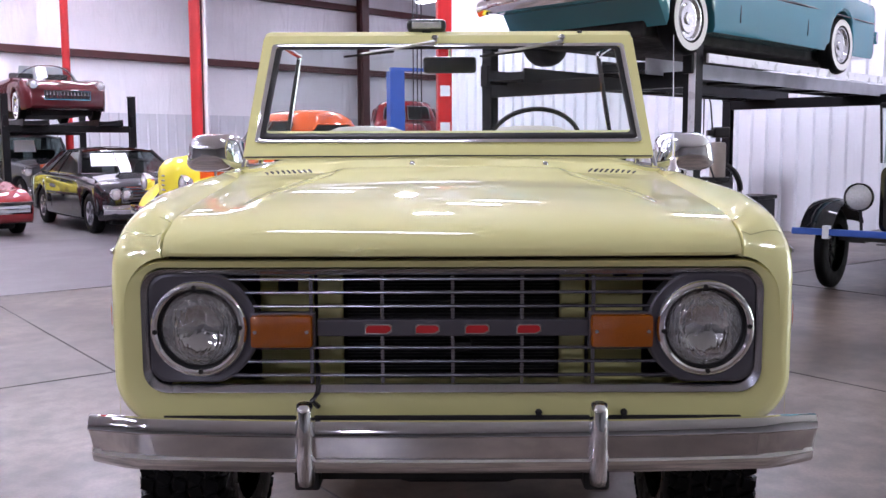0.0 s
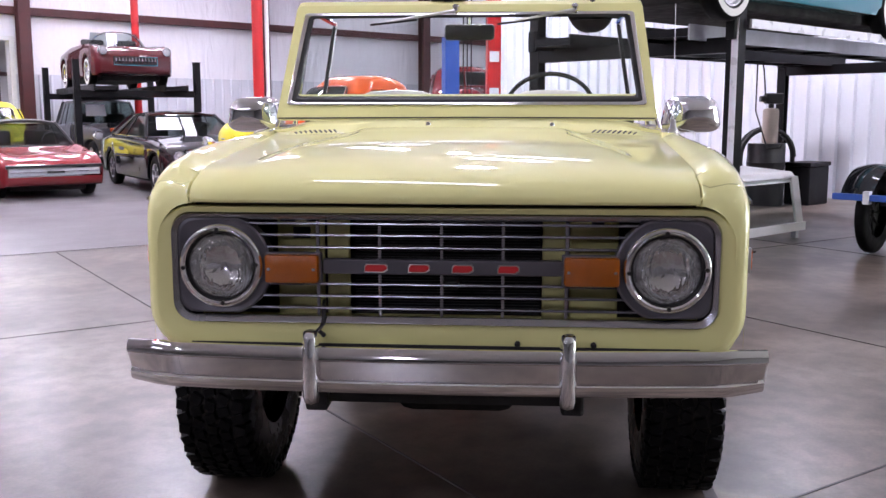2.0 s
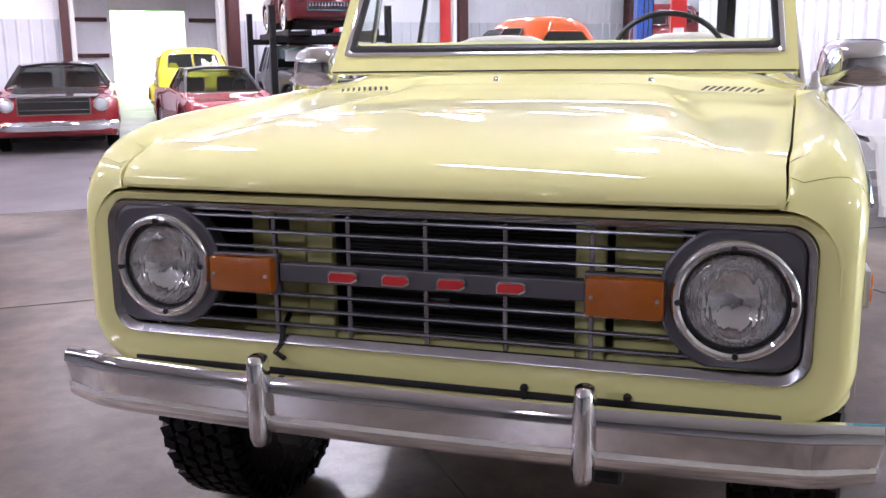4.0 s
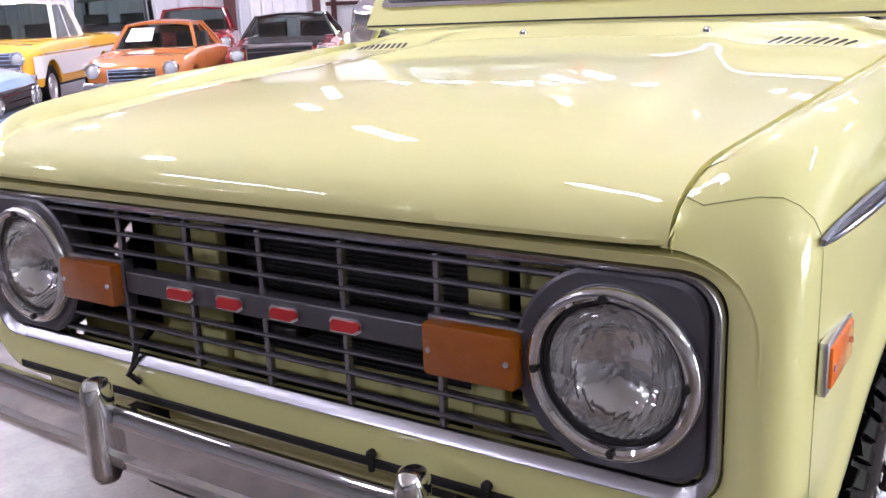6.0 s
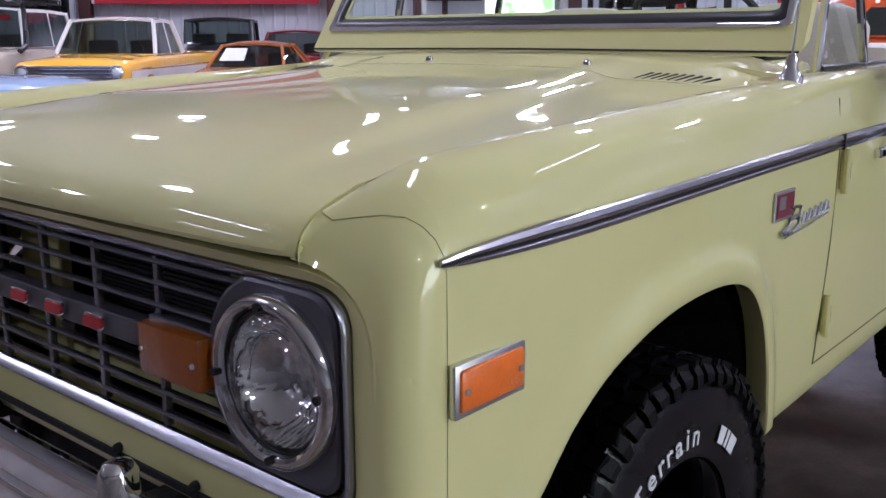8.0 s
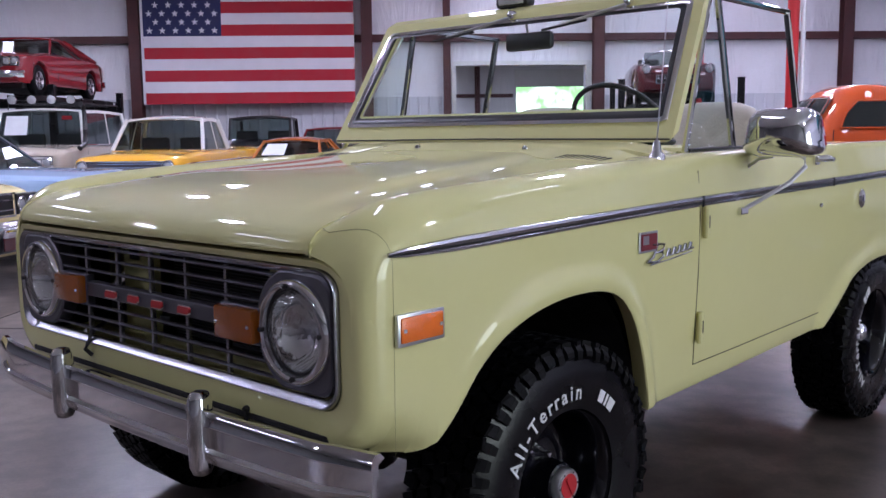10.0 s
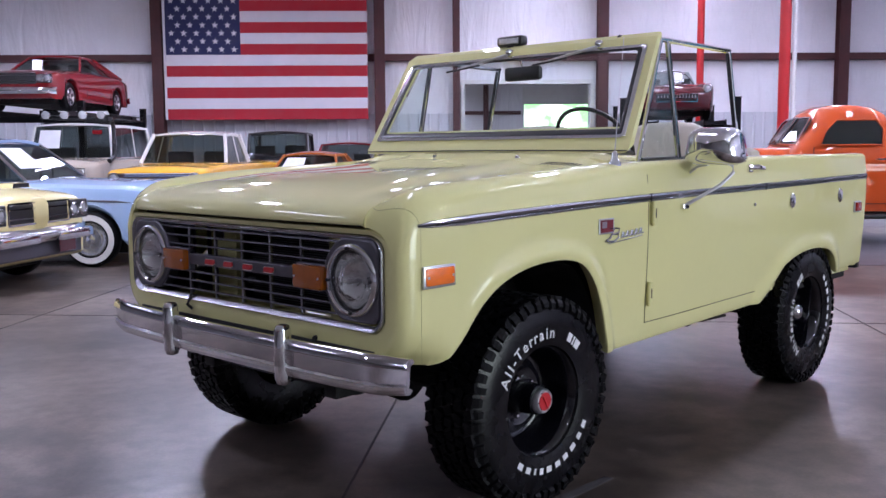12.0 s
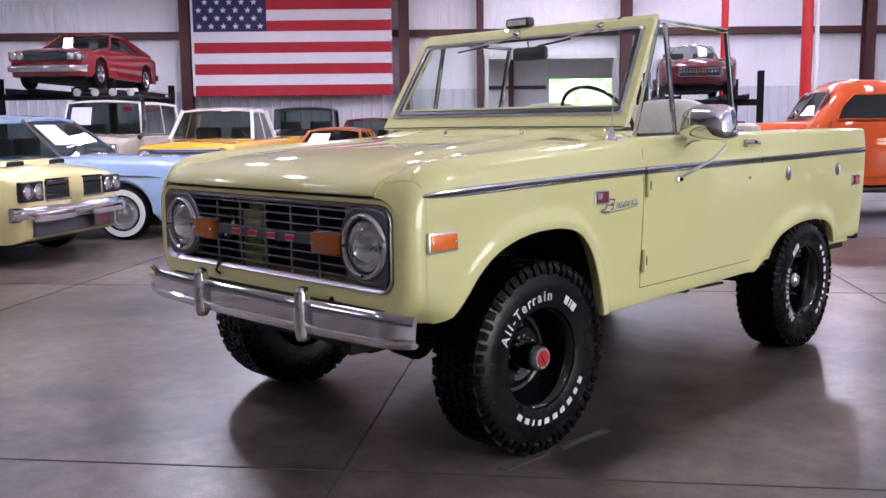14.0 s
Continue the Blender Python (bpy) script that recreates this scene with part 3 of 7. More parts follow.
        if open_top:
            arc = [A[0].lerp(A[1], k / 12) + Vector((0, 0.25 * (2 * k / 12 - 1) ** 2, (zr - zs) * 0.95 * (1 - abs(2 * k / 12 - 1) ** 3.2))) for k in range(13)]
            Geo().tube(arc, 0.016, 6).put("windshield_frame", M_CHROME, t)
        else:
            Geo().add([A[2], A[3], B[3], B[2]], [(0, 1, 2, 3)]).put("rear_window", M_CARGLASS, t)
            for i, j in ((0, 3), (1, 2)):
                Geo().add([A[i], A[j], B[j], B[i]], [(0, 1, 2, 3)]).put("side_window", M_CARGLASS, t)
                q = 0.56
                Geo().tube([A[i].lerp(A[j], q), B[i].lerp(B[j], q)], 0.014, 6).put("pillar", roofmat if two_tone is None else two_tone, t)
                if quarter < 1:
                    o = Vector((0.012 if A[i].x > 0 else -0.012, 0, 0))
                    a0, b0 = A[i].lerp(A[j], quarter + 0.16) + o, B[i].lerp(B[j], min(1, quarter + 0.12)) + o
                    Geo().add([a0, A[j] + o, B[j] + o, b0, a0 - o * 2, A[j] - o * 2, B[j] - o * 2, b0 - o * 2], [(0, 1, 2, 3), (4, 7, 6, 5), (0, 3, 7, 4)]).put("quarter_panel", roofmat, t)
                Geo().tube([A[i], A[j], B[j], B[i], A[i]], 0.009, 5).put("window_trim", M_CHROME, t)
        g = Geo()
        for s in (-0.38, 0.38):
            g.box(s - 0.26, s + 0.26, y1 + 0.42, y1 + 0.58, zb - 0.3, zb + 0.26, bev=0.05)
        g.put("seats", M_INTERIOR, t, "", True)
        Geo().lathe([(0, 0.18), (0.012, 0.19), (0.024, 0.18)], 18, "y", (0.38, y0 + 0.3, zb + 0.06)).put("steering_wheel", M_BLACK, t)
        Geo().box(-wbelt * 0.9, wbelt * 0.9, y0 + 0.02, y0 + 0.2, zb - 0.08, zb + 0.02, bev=0.03).put("dashboard", M_INTERIOR, t)
        if sticker:
            u0, u1 = sticker
            nrm = (A[1] - A[0]).cross(B[0] - A[0]).normalized() * -0.02
            if nrm.y > 0: nrm = -nrm
            P = lambda u, v: A[0].lerp(A[1], u).lerp(B[0].lerp(B[1], u), v) + nrm * 0.6
            Geo().add([P(u0, 0.3), P(u1, 0.3), P(u1, 0.85), P(u0, 0.85)], [(0, 1, 2, 3)]).put("price_sheet", M_PAPER, t)
    for y in wy:
        for s in (-1, 1):
            wheel(t, s * (interp(plan, y) * 0.97 - tw / 2), y, r, tw, s, rim, white, rimmat)
    # nose
    if grille:
        gw, z0, z1, gmat, bars = grille
        yg = 0.0
        Geo().box(-gw, gw, yg - 0.012, yg + 0.05, z0, z1, bev=0.01).put("grille", gmat, t)
        g = Geo()
        for k in range(bars):
            z = z0 + (k + 0.5) * (z1 - z0) / bars
            g.box(-gw * 0.98, gw * 0.98, yg - 0.022, yg - 0.012, z - 0.006, z + 0.006)
        for k in range(teeth):
            x = gw * (-0.92 + 1.84 * k / (teeth - 1))
            g.lathe([(z0 + 0.01, 0.004), ((z0 + z1) / 2, 0.022), (z1 - 0.01, 0.004)], 8, "z", (x, yg - 0.03, 0))
        g.add(*frame_ring(gw, z0, z1, yg - 0.02))
        tagged(g.put("grille_insert", M_CHROME, t), kind="stuff")
    if lampbox:
        x, z, a, b = lampbox
        for s in (-1, 1):
            Geo().box(s * x - a, s * x + a, -0.014, 0.05, z - b, z + b, bev=0.012).put("lamp_box", M_BLACK, t)
    for x, z in lamps or ():
        for s in (-1, 1):
            h = new("headlight"); h.parent = t; h.location = (s * x, 0.0, z)
            Geo().lathe([(0.06, lamp_r * 1.25), (-0.02, lamp_r * 1.22), (-0.03, lamp_r * 1.05), (-0.02, lamp_r)], 20, "y").put("bezel", M_CHROME, h, "", True)
            Geo().lathe([(0.0, lamp_r), (-0.02, lamp_r * 0.8), (-0.03, lamp_r * 0.4), (-0.034, 0)], 20, "y").put("lens", M_LAMPFACE, h, "", True)
    if bumper:
        for front in (True, False):
            y = -0.07 if front else L + 0.07
            c = 0.10 if front else -0.10
            ww = interp(plan, 0.3 if front else L - 0.3)
            path = [Vector((x * ww, y + c * abs(x) ** 3 * 1.6, bumper)) for x in [k / 6 - 1 for k in range(13)]]
            rings = []
            for p in path:
                rings.append([p + Vector((0, a, b)) for a, b in ((-0.035, -0.03), (-0.045, 0.0), (-0.035, 0.05), (0.0, 0.075), (0.02, 0.06), (0.02, -0.06), (0.0, -0.07))])
            Geo().loft(rings).put("front_bumper" if front else "rear_bumper", bumpmat or M_CHROME, t, "", True, 50)
    if tail:
        for s in (-1, 1):
            Geo().box(s * W * 0.36 - 0.08, s * W * 0.36 + 0.08, L - 0.03, L + 0.02, interp(top, L) - 0.22, interp(top, L) - 0.12, bev=0.01).put("tail_lamp", M_REDLENS, t)
    return t

def frame_ring(gw, z0, z1, y, b=0.018):
    v = [(-gw, y, z0), (gw, y, z0), (gw, y, z1), (-gw, y, z1), (-gw - b, y, z0 - b), (gw + b, y, z0 - b), (gw + b, y, z1 + b), (-gw - b, y, z1 + b)]
    return v, [(0, 1, 5, 4), (1, 2, 6, 5), (2, 3, 7, 6), (3, 0, 4, 7)]
M_LAMPFACE = paint("fluted_lamp_glass", (0.7, 0.72, 0.75), 0.12, 0.6, 0.2, 60, 0.4, 250, coat=1.0)

def parked(x, y, rz, z=0.0):
    return pose(x, y, z, 0, 0, rz)
C_RED = enamel("red_enamel", (0.19, 0.006, 0.011)); C_BLACK = enamel("black_enamel", (0.004, 0.004, 0.006)); C_ORANGE = enamel("orange_enamel", (0.60, 0.085, 0.010))
C_DKRED = enamel("deep_red_enamel", (0.062, 0.002, 0.005)); C_YEL = enamel("golden_yellow_enamel", (0.80, 0.42, 0.03)); C_LEMON = enamel("lemon_yellow_enamel", (0.85, 0.72, 0.06))
C_SKY = enamel("powder_blue_enamel", (0.36, 0.50, 0.72)); C_CREAM = enamel("cream_enamel", (0.78, 0.68, 0.32)); C_TAN = enamel("sand_beige_enamel", (0.50, 0.44, 0.36))
C_TEAL = enamel("teal_enamel", (0.035, 0.20, 0.25)); C_COPPER = enamel("copper_orange_enamel", (0.42, 0.13, 0.028)); C_GREY = enamel("dark_grey_enamel", (0.07, 0.07, 0.08)); C_WHITE = enamel("white_enamel", (0.80, 0.80, 0.78))

def sedan(name, label, m, body, **k):
    """A 1960s two-door of medium size."""
    a = dict(L=4.95, W=1.9, wb=2.9, fo=0.85, top=[(0, 0.80), (0.5, 0.86), (1.4, 0.93), (2.4, 0.95), (3.8, 0.96), (4.95, 0.88)], bot=0.24, plan=[(0, 0.86), (0.5, 0.92), (2.5, 0.95), (4.2, 0.93), (4.95, 0.86)],
             cab=(1.55, 2.15, 3.15, 3.95, 1.34, 0.82, 0.62), body=body, r=0.33, tw=0.19, lamps=((0.72, 0.66), (0.55, 0.66)), lamp_r=0.075, grille=(0.62, 0.56, 0.76, M_BLACK, 3))
    a.update(k)
    return car(name, label, m, **a)

def pickup(name, label, m, body, roof=None, **k):
    a = dict(L=5.2, W=1.98, wb=3.0, fo=0.85, top=[(0, 0.98), (0.3, 1.04), (1.5, 1.09), (2.3, 1.1), (3.0, 1.1), (5.2, 1.1)], bot=0.42, plan=[(0, 0.93), (0.5, 0.98), (5.2, 0.98)],
             cab=(1.5, 1.9, 2.75, 2.95, 1.68, 0.86, 0.72), body=body, roof=roof, r=0.37, tw=0.2, lamps=((0.75, 0.86),), lamp_r=0.09, grille=(0.6, 0.75, 0.95, M_BRIGHT, 4), bumper=0.55, category="pickup truck")
    a.update(k)
    return car(name, label, m, **a)

def bulb_fender(parent, mat, s, y, r, x0, x1, a0, a1, name="fender"):
    """A rounded separate wing over a wheel at y."""
    rows = []
    for k in range(15):
        a = radians(a0 + (a1 - a0) * k / 14)
        yy, zz = y - math.cos(a), math.sin(a)
        row = []
        for j in range(9):
            q = j / 8
            x = x0 + (x1 - x0) * math.sin(q * math.pi / 2)
            rr = r * (0.80 + 0.20 * math.cos(q * math.pi / 2) ** 0.7)
            row.append(Vector((s * x, y - rr * 1.12 * math.cos(a), 0.34 + rr * math.sin(a))))
        rows.append(row)
    return Geo().loft(rows, False, False).put(name, mat, parent, "", True, 60)

def old_truck(name, label, m, body, nose=None, group="parked cars"):
    """A forties pickup: bulbous wings, round-shouldered cab, short bed."""
    t = thing(name, label, "pickup truck", m, group)
    nose = nose or body
    rings = []
    for y, w, z0, z1 in ((0.16, 0.05, 0.80, 0.98), (0.18, 0.20, 0.62, 1.10), (0.26, 0.29, 0.55, 1.17), (0.5, 0.36, 0.52, 1.22), (1.0, 0.50, 0.52, 1.27), (1.62, 0.70, 0.52, 1.28)):
        rings.append([Vector((x, y, z)) for x, z in rounded(2 * w, z1 - z0, min(w, (z1 - z0) / 2) * 0.75, 6, 0, (z0 + z1) / 2)])
    Geo().loft(rings[:4]).put("nose", nose, t, "", True, 60); Geo().loft(rings[3:]).put("hood", body, t, "", True, 60)
    cab = []
    for z, w, y0, y1, r in ((0.45, 0.80, 1.5, 2.85, 0.12), (0.9, 0.84, 1.48, 2.88, 0.16), (1.22, 0.83, 1.5, 2.88, 0.2), (1.30, 0.80, 1.55, 2.86, 0.22), (1.55, 0.735, 1.74, 2.82, 0.26), (1.70, 0.68, 1.84, 2.74, 0.28), (1.78, 0.60, 1.92, 2.64, 0.28), (1.825, 0.46, 2.02, 2.50, 0.22), (1.835, 0.2, 2.15, 2.36, 0.09)):
        cab.append([Vector((x, y, z)) for x, y in rounded(2 * w, y1 - y0, r, 7, 0, (y0 + y1) / 2)])
    Geo().loft(cab).put("cab", body, t, "", True, 60)
    def pane(pts, nm, push):
        g = Geo().add([Vector(p) for p in pts], [tuple(range(len(pts)))]); g.put("window_recess", M_INTERIOR, t)
        g = Geo().add([Vector(p) + Vector(push) for p in pts], [tuple(range(len(pts)))]); g.put(nm, M_CARGLASS, t)
        q = [Vector(p) + Vector(push) * 1.3 for p in pts]
        Geo().tube(q + [q[0]], 0.011, 5).put("window_trim", M_CHROME if nm == "windshield" else body, t)
    for s in (-1, 1):
        pane([(s * 0.03, 1.535, 1.315), (s * 0.60, 1.585, 1.315), (s * 0.565, 1.755, 1.60), (s * 0.50, 1.80, 1.655), (s * 0.03, 1.785, 1.665)], "windshield", (0, -0.025, 0.008))
        pane([(s * 0.812, 1.80, 1.30), (s * 0.812, 2.58, 1.30), (s * 0.77, 2.60, 1.50), (s * 0.735, 2.52, 1.62), (s * 0.73, 2.02, 1.62), (s * 0.765, 1.88, 1.48)], "side_window", (s * 0.018, 0, 0.004))
        g = Geo().tube([(s * 0.84, 1.72, 1.28), (s * 0.852, 1.70, 0.9), (s * 0.835, 1.74, 0.55), (s * 0.835, 2.68, 0.55), (s * 0.852, 2.70, 0.9), (s * 0.84, 2.69, 1.28)], 0.006, 5); g.put("door_gap", M_DARK, t)
        Geo().tube([(s * 0.85, 2.5, 1.12), (s * 0.885, 2.52, 1.12), (s * 0.885, 2.62, 1.12)], 0.012, 6).put("door_handle", M_CHROME, t)
        bulb_fender(t, nose, s, 0.75, 0.62, 0.30, 0.92, 8, 176, "front_fender"); bulb_fender(t, body, s, 3.72, 0.56, 0.55, 0.92, 5, 172, "rear_fender")
        Geo().box(min(s * 0.60, s * 0.94), max(s * 0.60, s * 0.94), 1.35, 3.15, 0.36, 0.42, bev=0.015).put("running_board", M_BLACK, t)
        h = new("headlight"); h.parent = t; h.location = (s * 0.60, 0.17, 0.87)
        Geo().lathe([(0.10, 0.07), (0.02, 0.115), (-0.02, 0.118), (-0.03, 0.10)], 20, "y").put("bezel", M_CHROME, h, "", True); Geo().lathe([(-0.02, 0.10), (-0.04, 0.06), (-0.046, 0)], 20, "y").put("lens", M_LAMPFACE, h, "", True)
        Geo().box(s * 0.66 - 0.02, s * 0.66 + 0.02, 2.95, 4.75, 0.55, 1.10, bev=0.015).put("bed_side", body, t)
        for y in (0.75, 3.72):
            wheel(t, s * 0.74, y, 0.36, 0.18, s, "steel", False, body if y > 1 else M_BRIGHT)
    Geo().box(-0.66, 0.66, 2.95, 4.75, 0.55, 0.62).put("bed_floor", body, t); Geo().box(-0.66, 0.66, 4.73, 4.77, 0.55, 1.05, bev=0.01).put("tailgate", body, t); Geo().box(-0.66, 0.66, 2.93, 2.96, 0.55, 1.08).put("bed_front", body, t)
    Geo().box(-0.55, 0.55, 0.5, 4.6, 0.36, 0.54).put("chassis", M_DARK, t)
    for k in range(6):
        z = 0.66 + k * 0.06
        Geo().tube([(-0.24, 0.24, z), (0, 0.15, z), (0.24, 0.24, z)], 0.012, 6).put("grille_bar", M_CHROME, t)
    for y, nm in ((0.02, "front_bumper"), (4.9, "rear_bumper")):
        Geo().loft([[Vector((x, y + 0.08 * (x / 0.9) ** 2 * (1 if y < 1 else -1) + a, 0.50 + b)) for a, b in ((-0.02, -0.06), (-0.03, 0), (-0.02, 0.06), (0.01, 0.06), (0.01, -0.06))] for x in (-0.9, -0.5, 0, 0.5, 0.9)]).put(nm, M_CHROME, t, "", True)
        for x in (-0.4, 0.4):
            Geo().box(x - 0.025, x + 0.025, min(y, y + (0.5 if y < 1 else -0.3)), max(y, y + (0.5 if y < 1 else -0.3)), 0.46, 0.52).put("bumper_bracket", M_DARK, t)
    return t

# front row by the aisle
sedan("muscle_coupe", "glossy black two-door coupe with chrome bumper and price sheet", parked(-4.62, 12.66, 37.0), C_BLACK, sticker=(0.12, 0.42), rim="rally", end_r=0.28, grille=(0.62, 0.54, 0.76, M_ARGENT, 4))
tg = car("targa_sports_car", "red low wedge-nosed sports car with grey bumper band", parked(-7.10, 11.85, 42.2), 4.0, 1.65, 2.45, 0.75, [(0, 0.60), (0.5, 0.70), (1.3, 0.80), (2.4, 0.84), (4.0, 0.82)], 0.2, [(0, 0.80), (0.4, 0.82), (3.6, 0.82), (4.0, 0.78)],
    (1.15, 1.75, 2.3, 2.65, 1.2, 0.66, 0.52), C_RED, M_BLACK, r=0.31, grille=(0.70, 0.385, 0.50, M_LIFTGREY, 1), bumper=None, end_r=0.24, fender=0.05, crown=0.02)
Geo().box(-0.74, 0.74, -0.02, 0.05, 0.50, 0.555, bev=0.01).put("rubber_strip", M_BLACK, tg, "black rubber strip over the bumper"); Geo().box(-0.14, 0.14, -0.022, 0.0, 0.42, 0.455, bev=0.004).put("plate_mount", M_BLACK, tg)
sedan("pony_car", "red pony car with black hood and open grille", parked(-9.13, 9.92, 36.4), C_RED, L=4.6, wb=2.74, roof=C_BLACK, hoodmat=C_BLACK, lamps=((0.66, 0.74),), lamp_r=0.09, grille=(0.5, 0.60, 0.84, M_BLACK, 2), cab=(1.5, 2.0, 2.9, 3.7, 1.3, 0.78, 0.58), end_r=0.22)
car("roadster_coupe", "copper orange small coupe with chrome bumper", parked(-10.11, 7.87, 33.8), 3.9, 1.55, 2.3, 0.7, [(0, 0.70), (0.5, 0.80), (1.3, 0.88), (2.4, 0.88), (3.9, 0.78)], 0.2, [(0, 0.7), (0.5, 0.76), (3.4, 0.77), (3.9, 0.7)],
    (1.25, 1.65, 2.3, 3.1, 1.26, 0.64, 0.5), C_COPPER, C_COPPER, r=0.3, lamps=((0.56, 0.66),), lamp_r=0.09, grille=(0.34, 0.50, 0.66, M_BLACK, 3), sticker=(0.1, 0.45), end_r=0.26, fender=0.03)
sedan("fifties_hardtop", "red fifties hardtop with chrome trim", parked(-14.36, 12.84, 43.6), C_RED, cab=(1.6, 2.1, 3.2, 3.9, 1.5, 0.82, 0.66), lamps=((0.74, 0.8),), lamp_r=0.09, top=[(0, 0.92), (0.5, 0.98), (2.4, 1.0), (4.95, 0.96)], end_r=0.25)
pickup("pickup_truck", "golden yellow and white pickup truck with white roof", parked(-12.39, 6.74, 38.0), C_YEL, C_WHITE, quarter=1.0, pillars=(C_WHITE, 0.04), band=(0.55, 0.88, C_WHITE), crease=[(0.3, 0.9), (0.6, 0.905), (3.0, 0.91), (5.1, 0.91)], grille=(0.78, 0.70, 0.94, M_ARGENT, 4))
car("model_sedan", "black prewar sedan with upright glass and flat roof", parked(-15.01, 11.29, 47.0), 3.8, 1.65, 2.6, 0.5, [(0, 1.1), (1.2, 1.2), (1.6, 1.25), (3.8, 1.2)], 0.4, [(0, 0.5), (1.3, 0.72), (3.8, 0.76)], (1.5, 1.6, 3.5, 3.75, 1.78, 0.72, 0.7), C_BLACK, M_BLACK, quarter=1.0, r=0.37, tw=0.12, lamps=((0.5, 0.95),), grille=(0.28, 0.6, 1.1, M_CHROME, 1))
sw_ = car("safari_wagon", "sand beige boxy off-road wagon with white roof", parked(-15.01, 5.99, 46.0), 4.6, 1.85, 2.7, 0.7, [(0, 1.1), (0.4, 1.16), (1.4, 1.2), (4.6, 1.2)], 0.45, [(0, 0.86), (0.4, 0.9), (4.6, 0.9)], (1.35, 1.55, 4.4, 4.55, 1.9, 0.84, 0.76), C_TAN, C_WHITE, quarter=1.0, r=0.38, lamps=((0.6, 0.92),), grille=(0.7, 0.8, 1.02, M_WHITE, 3), bumper=0.55, sticker=(0.08, 0.35), category="off-road car")
g = Geo()
for x in (-0.72, 0.72):
    g.tube([(x, 1.7, 2.06), (x, 4.3, 2.06)], 0.016, 6); g.tube([(x, 1.7, 2.14), (x, 4.3, 2.14)], 0.012, 6)
    for y in (1.8, 2.6, 3.4, 4.2):
        g.tube([(x, y, 1.92), (x, y, 2.14)], 0.014, 6)
for k in range(9):
    g.tube([(-0.72, 1.7 + 0.32 * k, 2.06), (0.72, 1.7 + 0.32 * k, 2.06)], 0.012, 6)
g.put("roof_rack", M_LIFT, sw_, "black tubular roof rack")
for x in (-0.57, -0.19, 0.19, 0.57):
    Geo().lathe([(0.08, 0.03), (0.04, 0.08), (-0.02, 0.085), (-0.03, 0.07), (-0.036, 0.0)], 16, "y", (x, 1.62, 2.12)).put("rack_lamp", M_LAMPFACE, sw_, "round lamp on the roof rack", True)
Geo().tube([(0.90, 0.95, 1.16), (0.93, 1.2, 1.25), (0.88, 1.42, 1.5), (0.82, 1.58, 1.88), (0.82, 1.52, 2.0), (0.82, 1.40, 2.02)], 0.05, 8).put("snorkel", M_BLACK, sw_, "black intake snorkel beside the windscreen", True)
Geo().box(0.42, 0.62, 1.47, 1.475, 1.72, 1.80).put("screen_sticker", C_RED, sw_, "small red sticker")
sedan("finned_sedan", "powder blue sedan with wide whitewall tyres", parked(-7.40, 4.30, 131.0), C_SKY, white=True, top=[(0, 0.90), (0.5, 0.96), (1.6, 0.99), (4.0, 0.98), (4.95, 0.94)], cab=(1.6, 2.15, 3.4, 4.1, 1.46, 0.84, 0.66), sticker=(0.1, 0.5), end_r=0.22, pillars=(M_CHROME, 0.022), quarter=0.9, crease=[(0.35, 0.76), (0.5, 0.775), (1.6, 0.80), (2.6, 0.80)])
cm = sedan("cream_muscle_car", "cream muscle car with split black grille, hood scoops and quad headlights", parked(-6.34, 2.00, 122.0), C_CREAM, lamps=((0.76, 0.75), (0.60, 0.75)), lamp_r=0.060, lampbox=(0.68, 0.75, 0.165, 0.10), grille=(0.48, 0.655, 0.845, M_BLACK, 2), end_r=0.2, bumper=0.53,
    top=[(0, 0.90), (0.5, 0.95), (1.4, 0.99), (2.4, 0.99), (3.8, 0.98), (4.95, 0.90)], cab=(1.55, 2.15, 3.15, 3.95, 1.40, 0.82, 0.62))
Geo().loft([[Vector((x * 0.10, y + abs(x) * 0.10, z)) for x in (-1, -0.6, 0, 0.6, 1)] for y, z in ((-0.07, 0.60), (-0.11, 0.68), (-0.11, 0.84), (-0.07, 0.90), (0.06, 0.935))], False, False).put("nose_divider", C_CREAM, cm, "", True)
for s in (-1, 1):
    rows = []
    for y, w, z in ((0.42, 0.15, 0.05), (0.50, 0.16, 0.055), (0.80, 0.14, 0.035), (1.15, 0.08, 0.0)):
        rows.append([Vector((s * 0.34 + x * w, y, 0.975 + 0.02 * y + z * q)) for x, q in ((-1, 0), (-0.85, 0.8), (-0.4, 1), (0.4, 1), (0.85, 0.8), (1, 0))])
    Geo().loft(rows, False, False).put("hood_scoop", C_CREAM, cm, "", True)
    Geo().box(s * 0.34 - 0.12, s * 0.34 + 0.12, 0.412, 0.43, 0.985, 1.028).put("scoop_mouth", M_BLACK, cm)
    Geo().box(s * 0.46 - 0.3, s * 0.46 + 0.3, -0.13, -0.06, 0.45, 0.56, bev=0.025).put("bumper_pod", M_CHROME, cm, "", True)
Geo().box(-0.7, 0.7, -0.02, 0.05, 0.30, 0.47, bev=0.02).put("valance", M_ARGENT, cm)
Geo().box(0.16, 0.44, -0.115, -0.105, 0.34, 0.46, bev=0.004).put("plate", C_DKRED, cm, "dark red plate under the bumper")
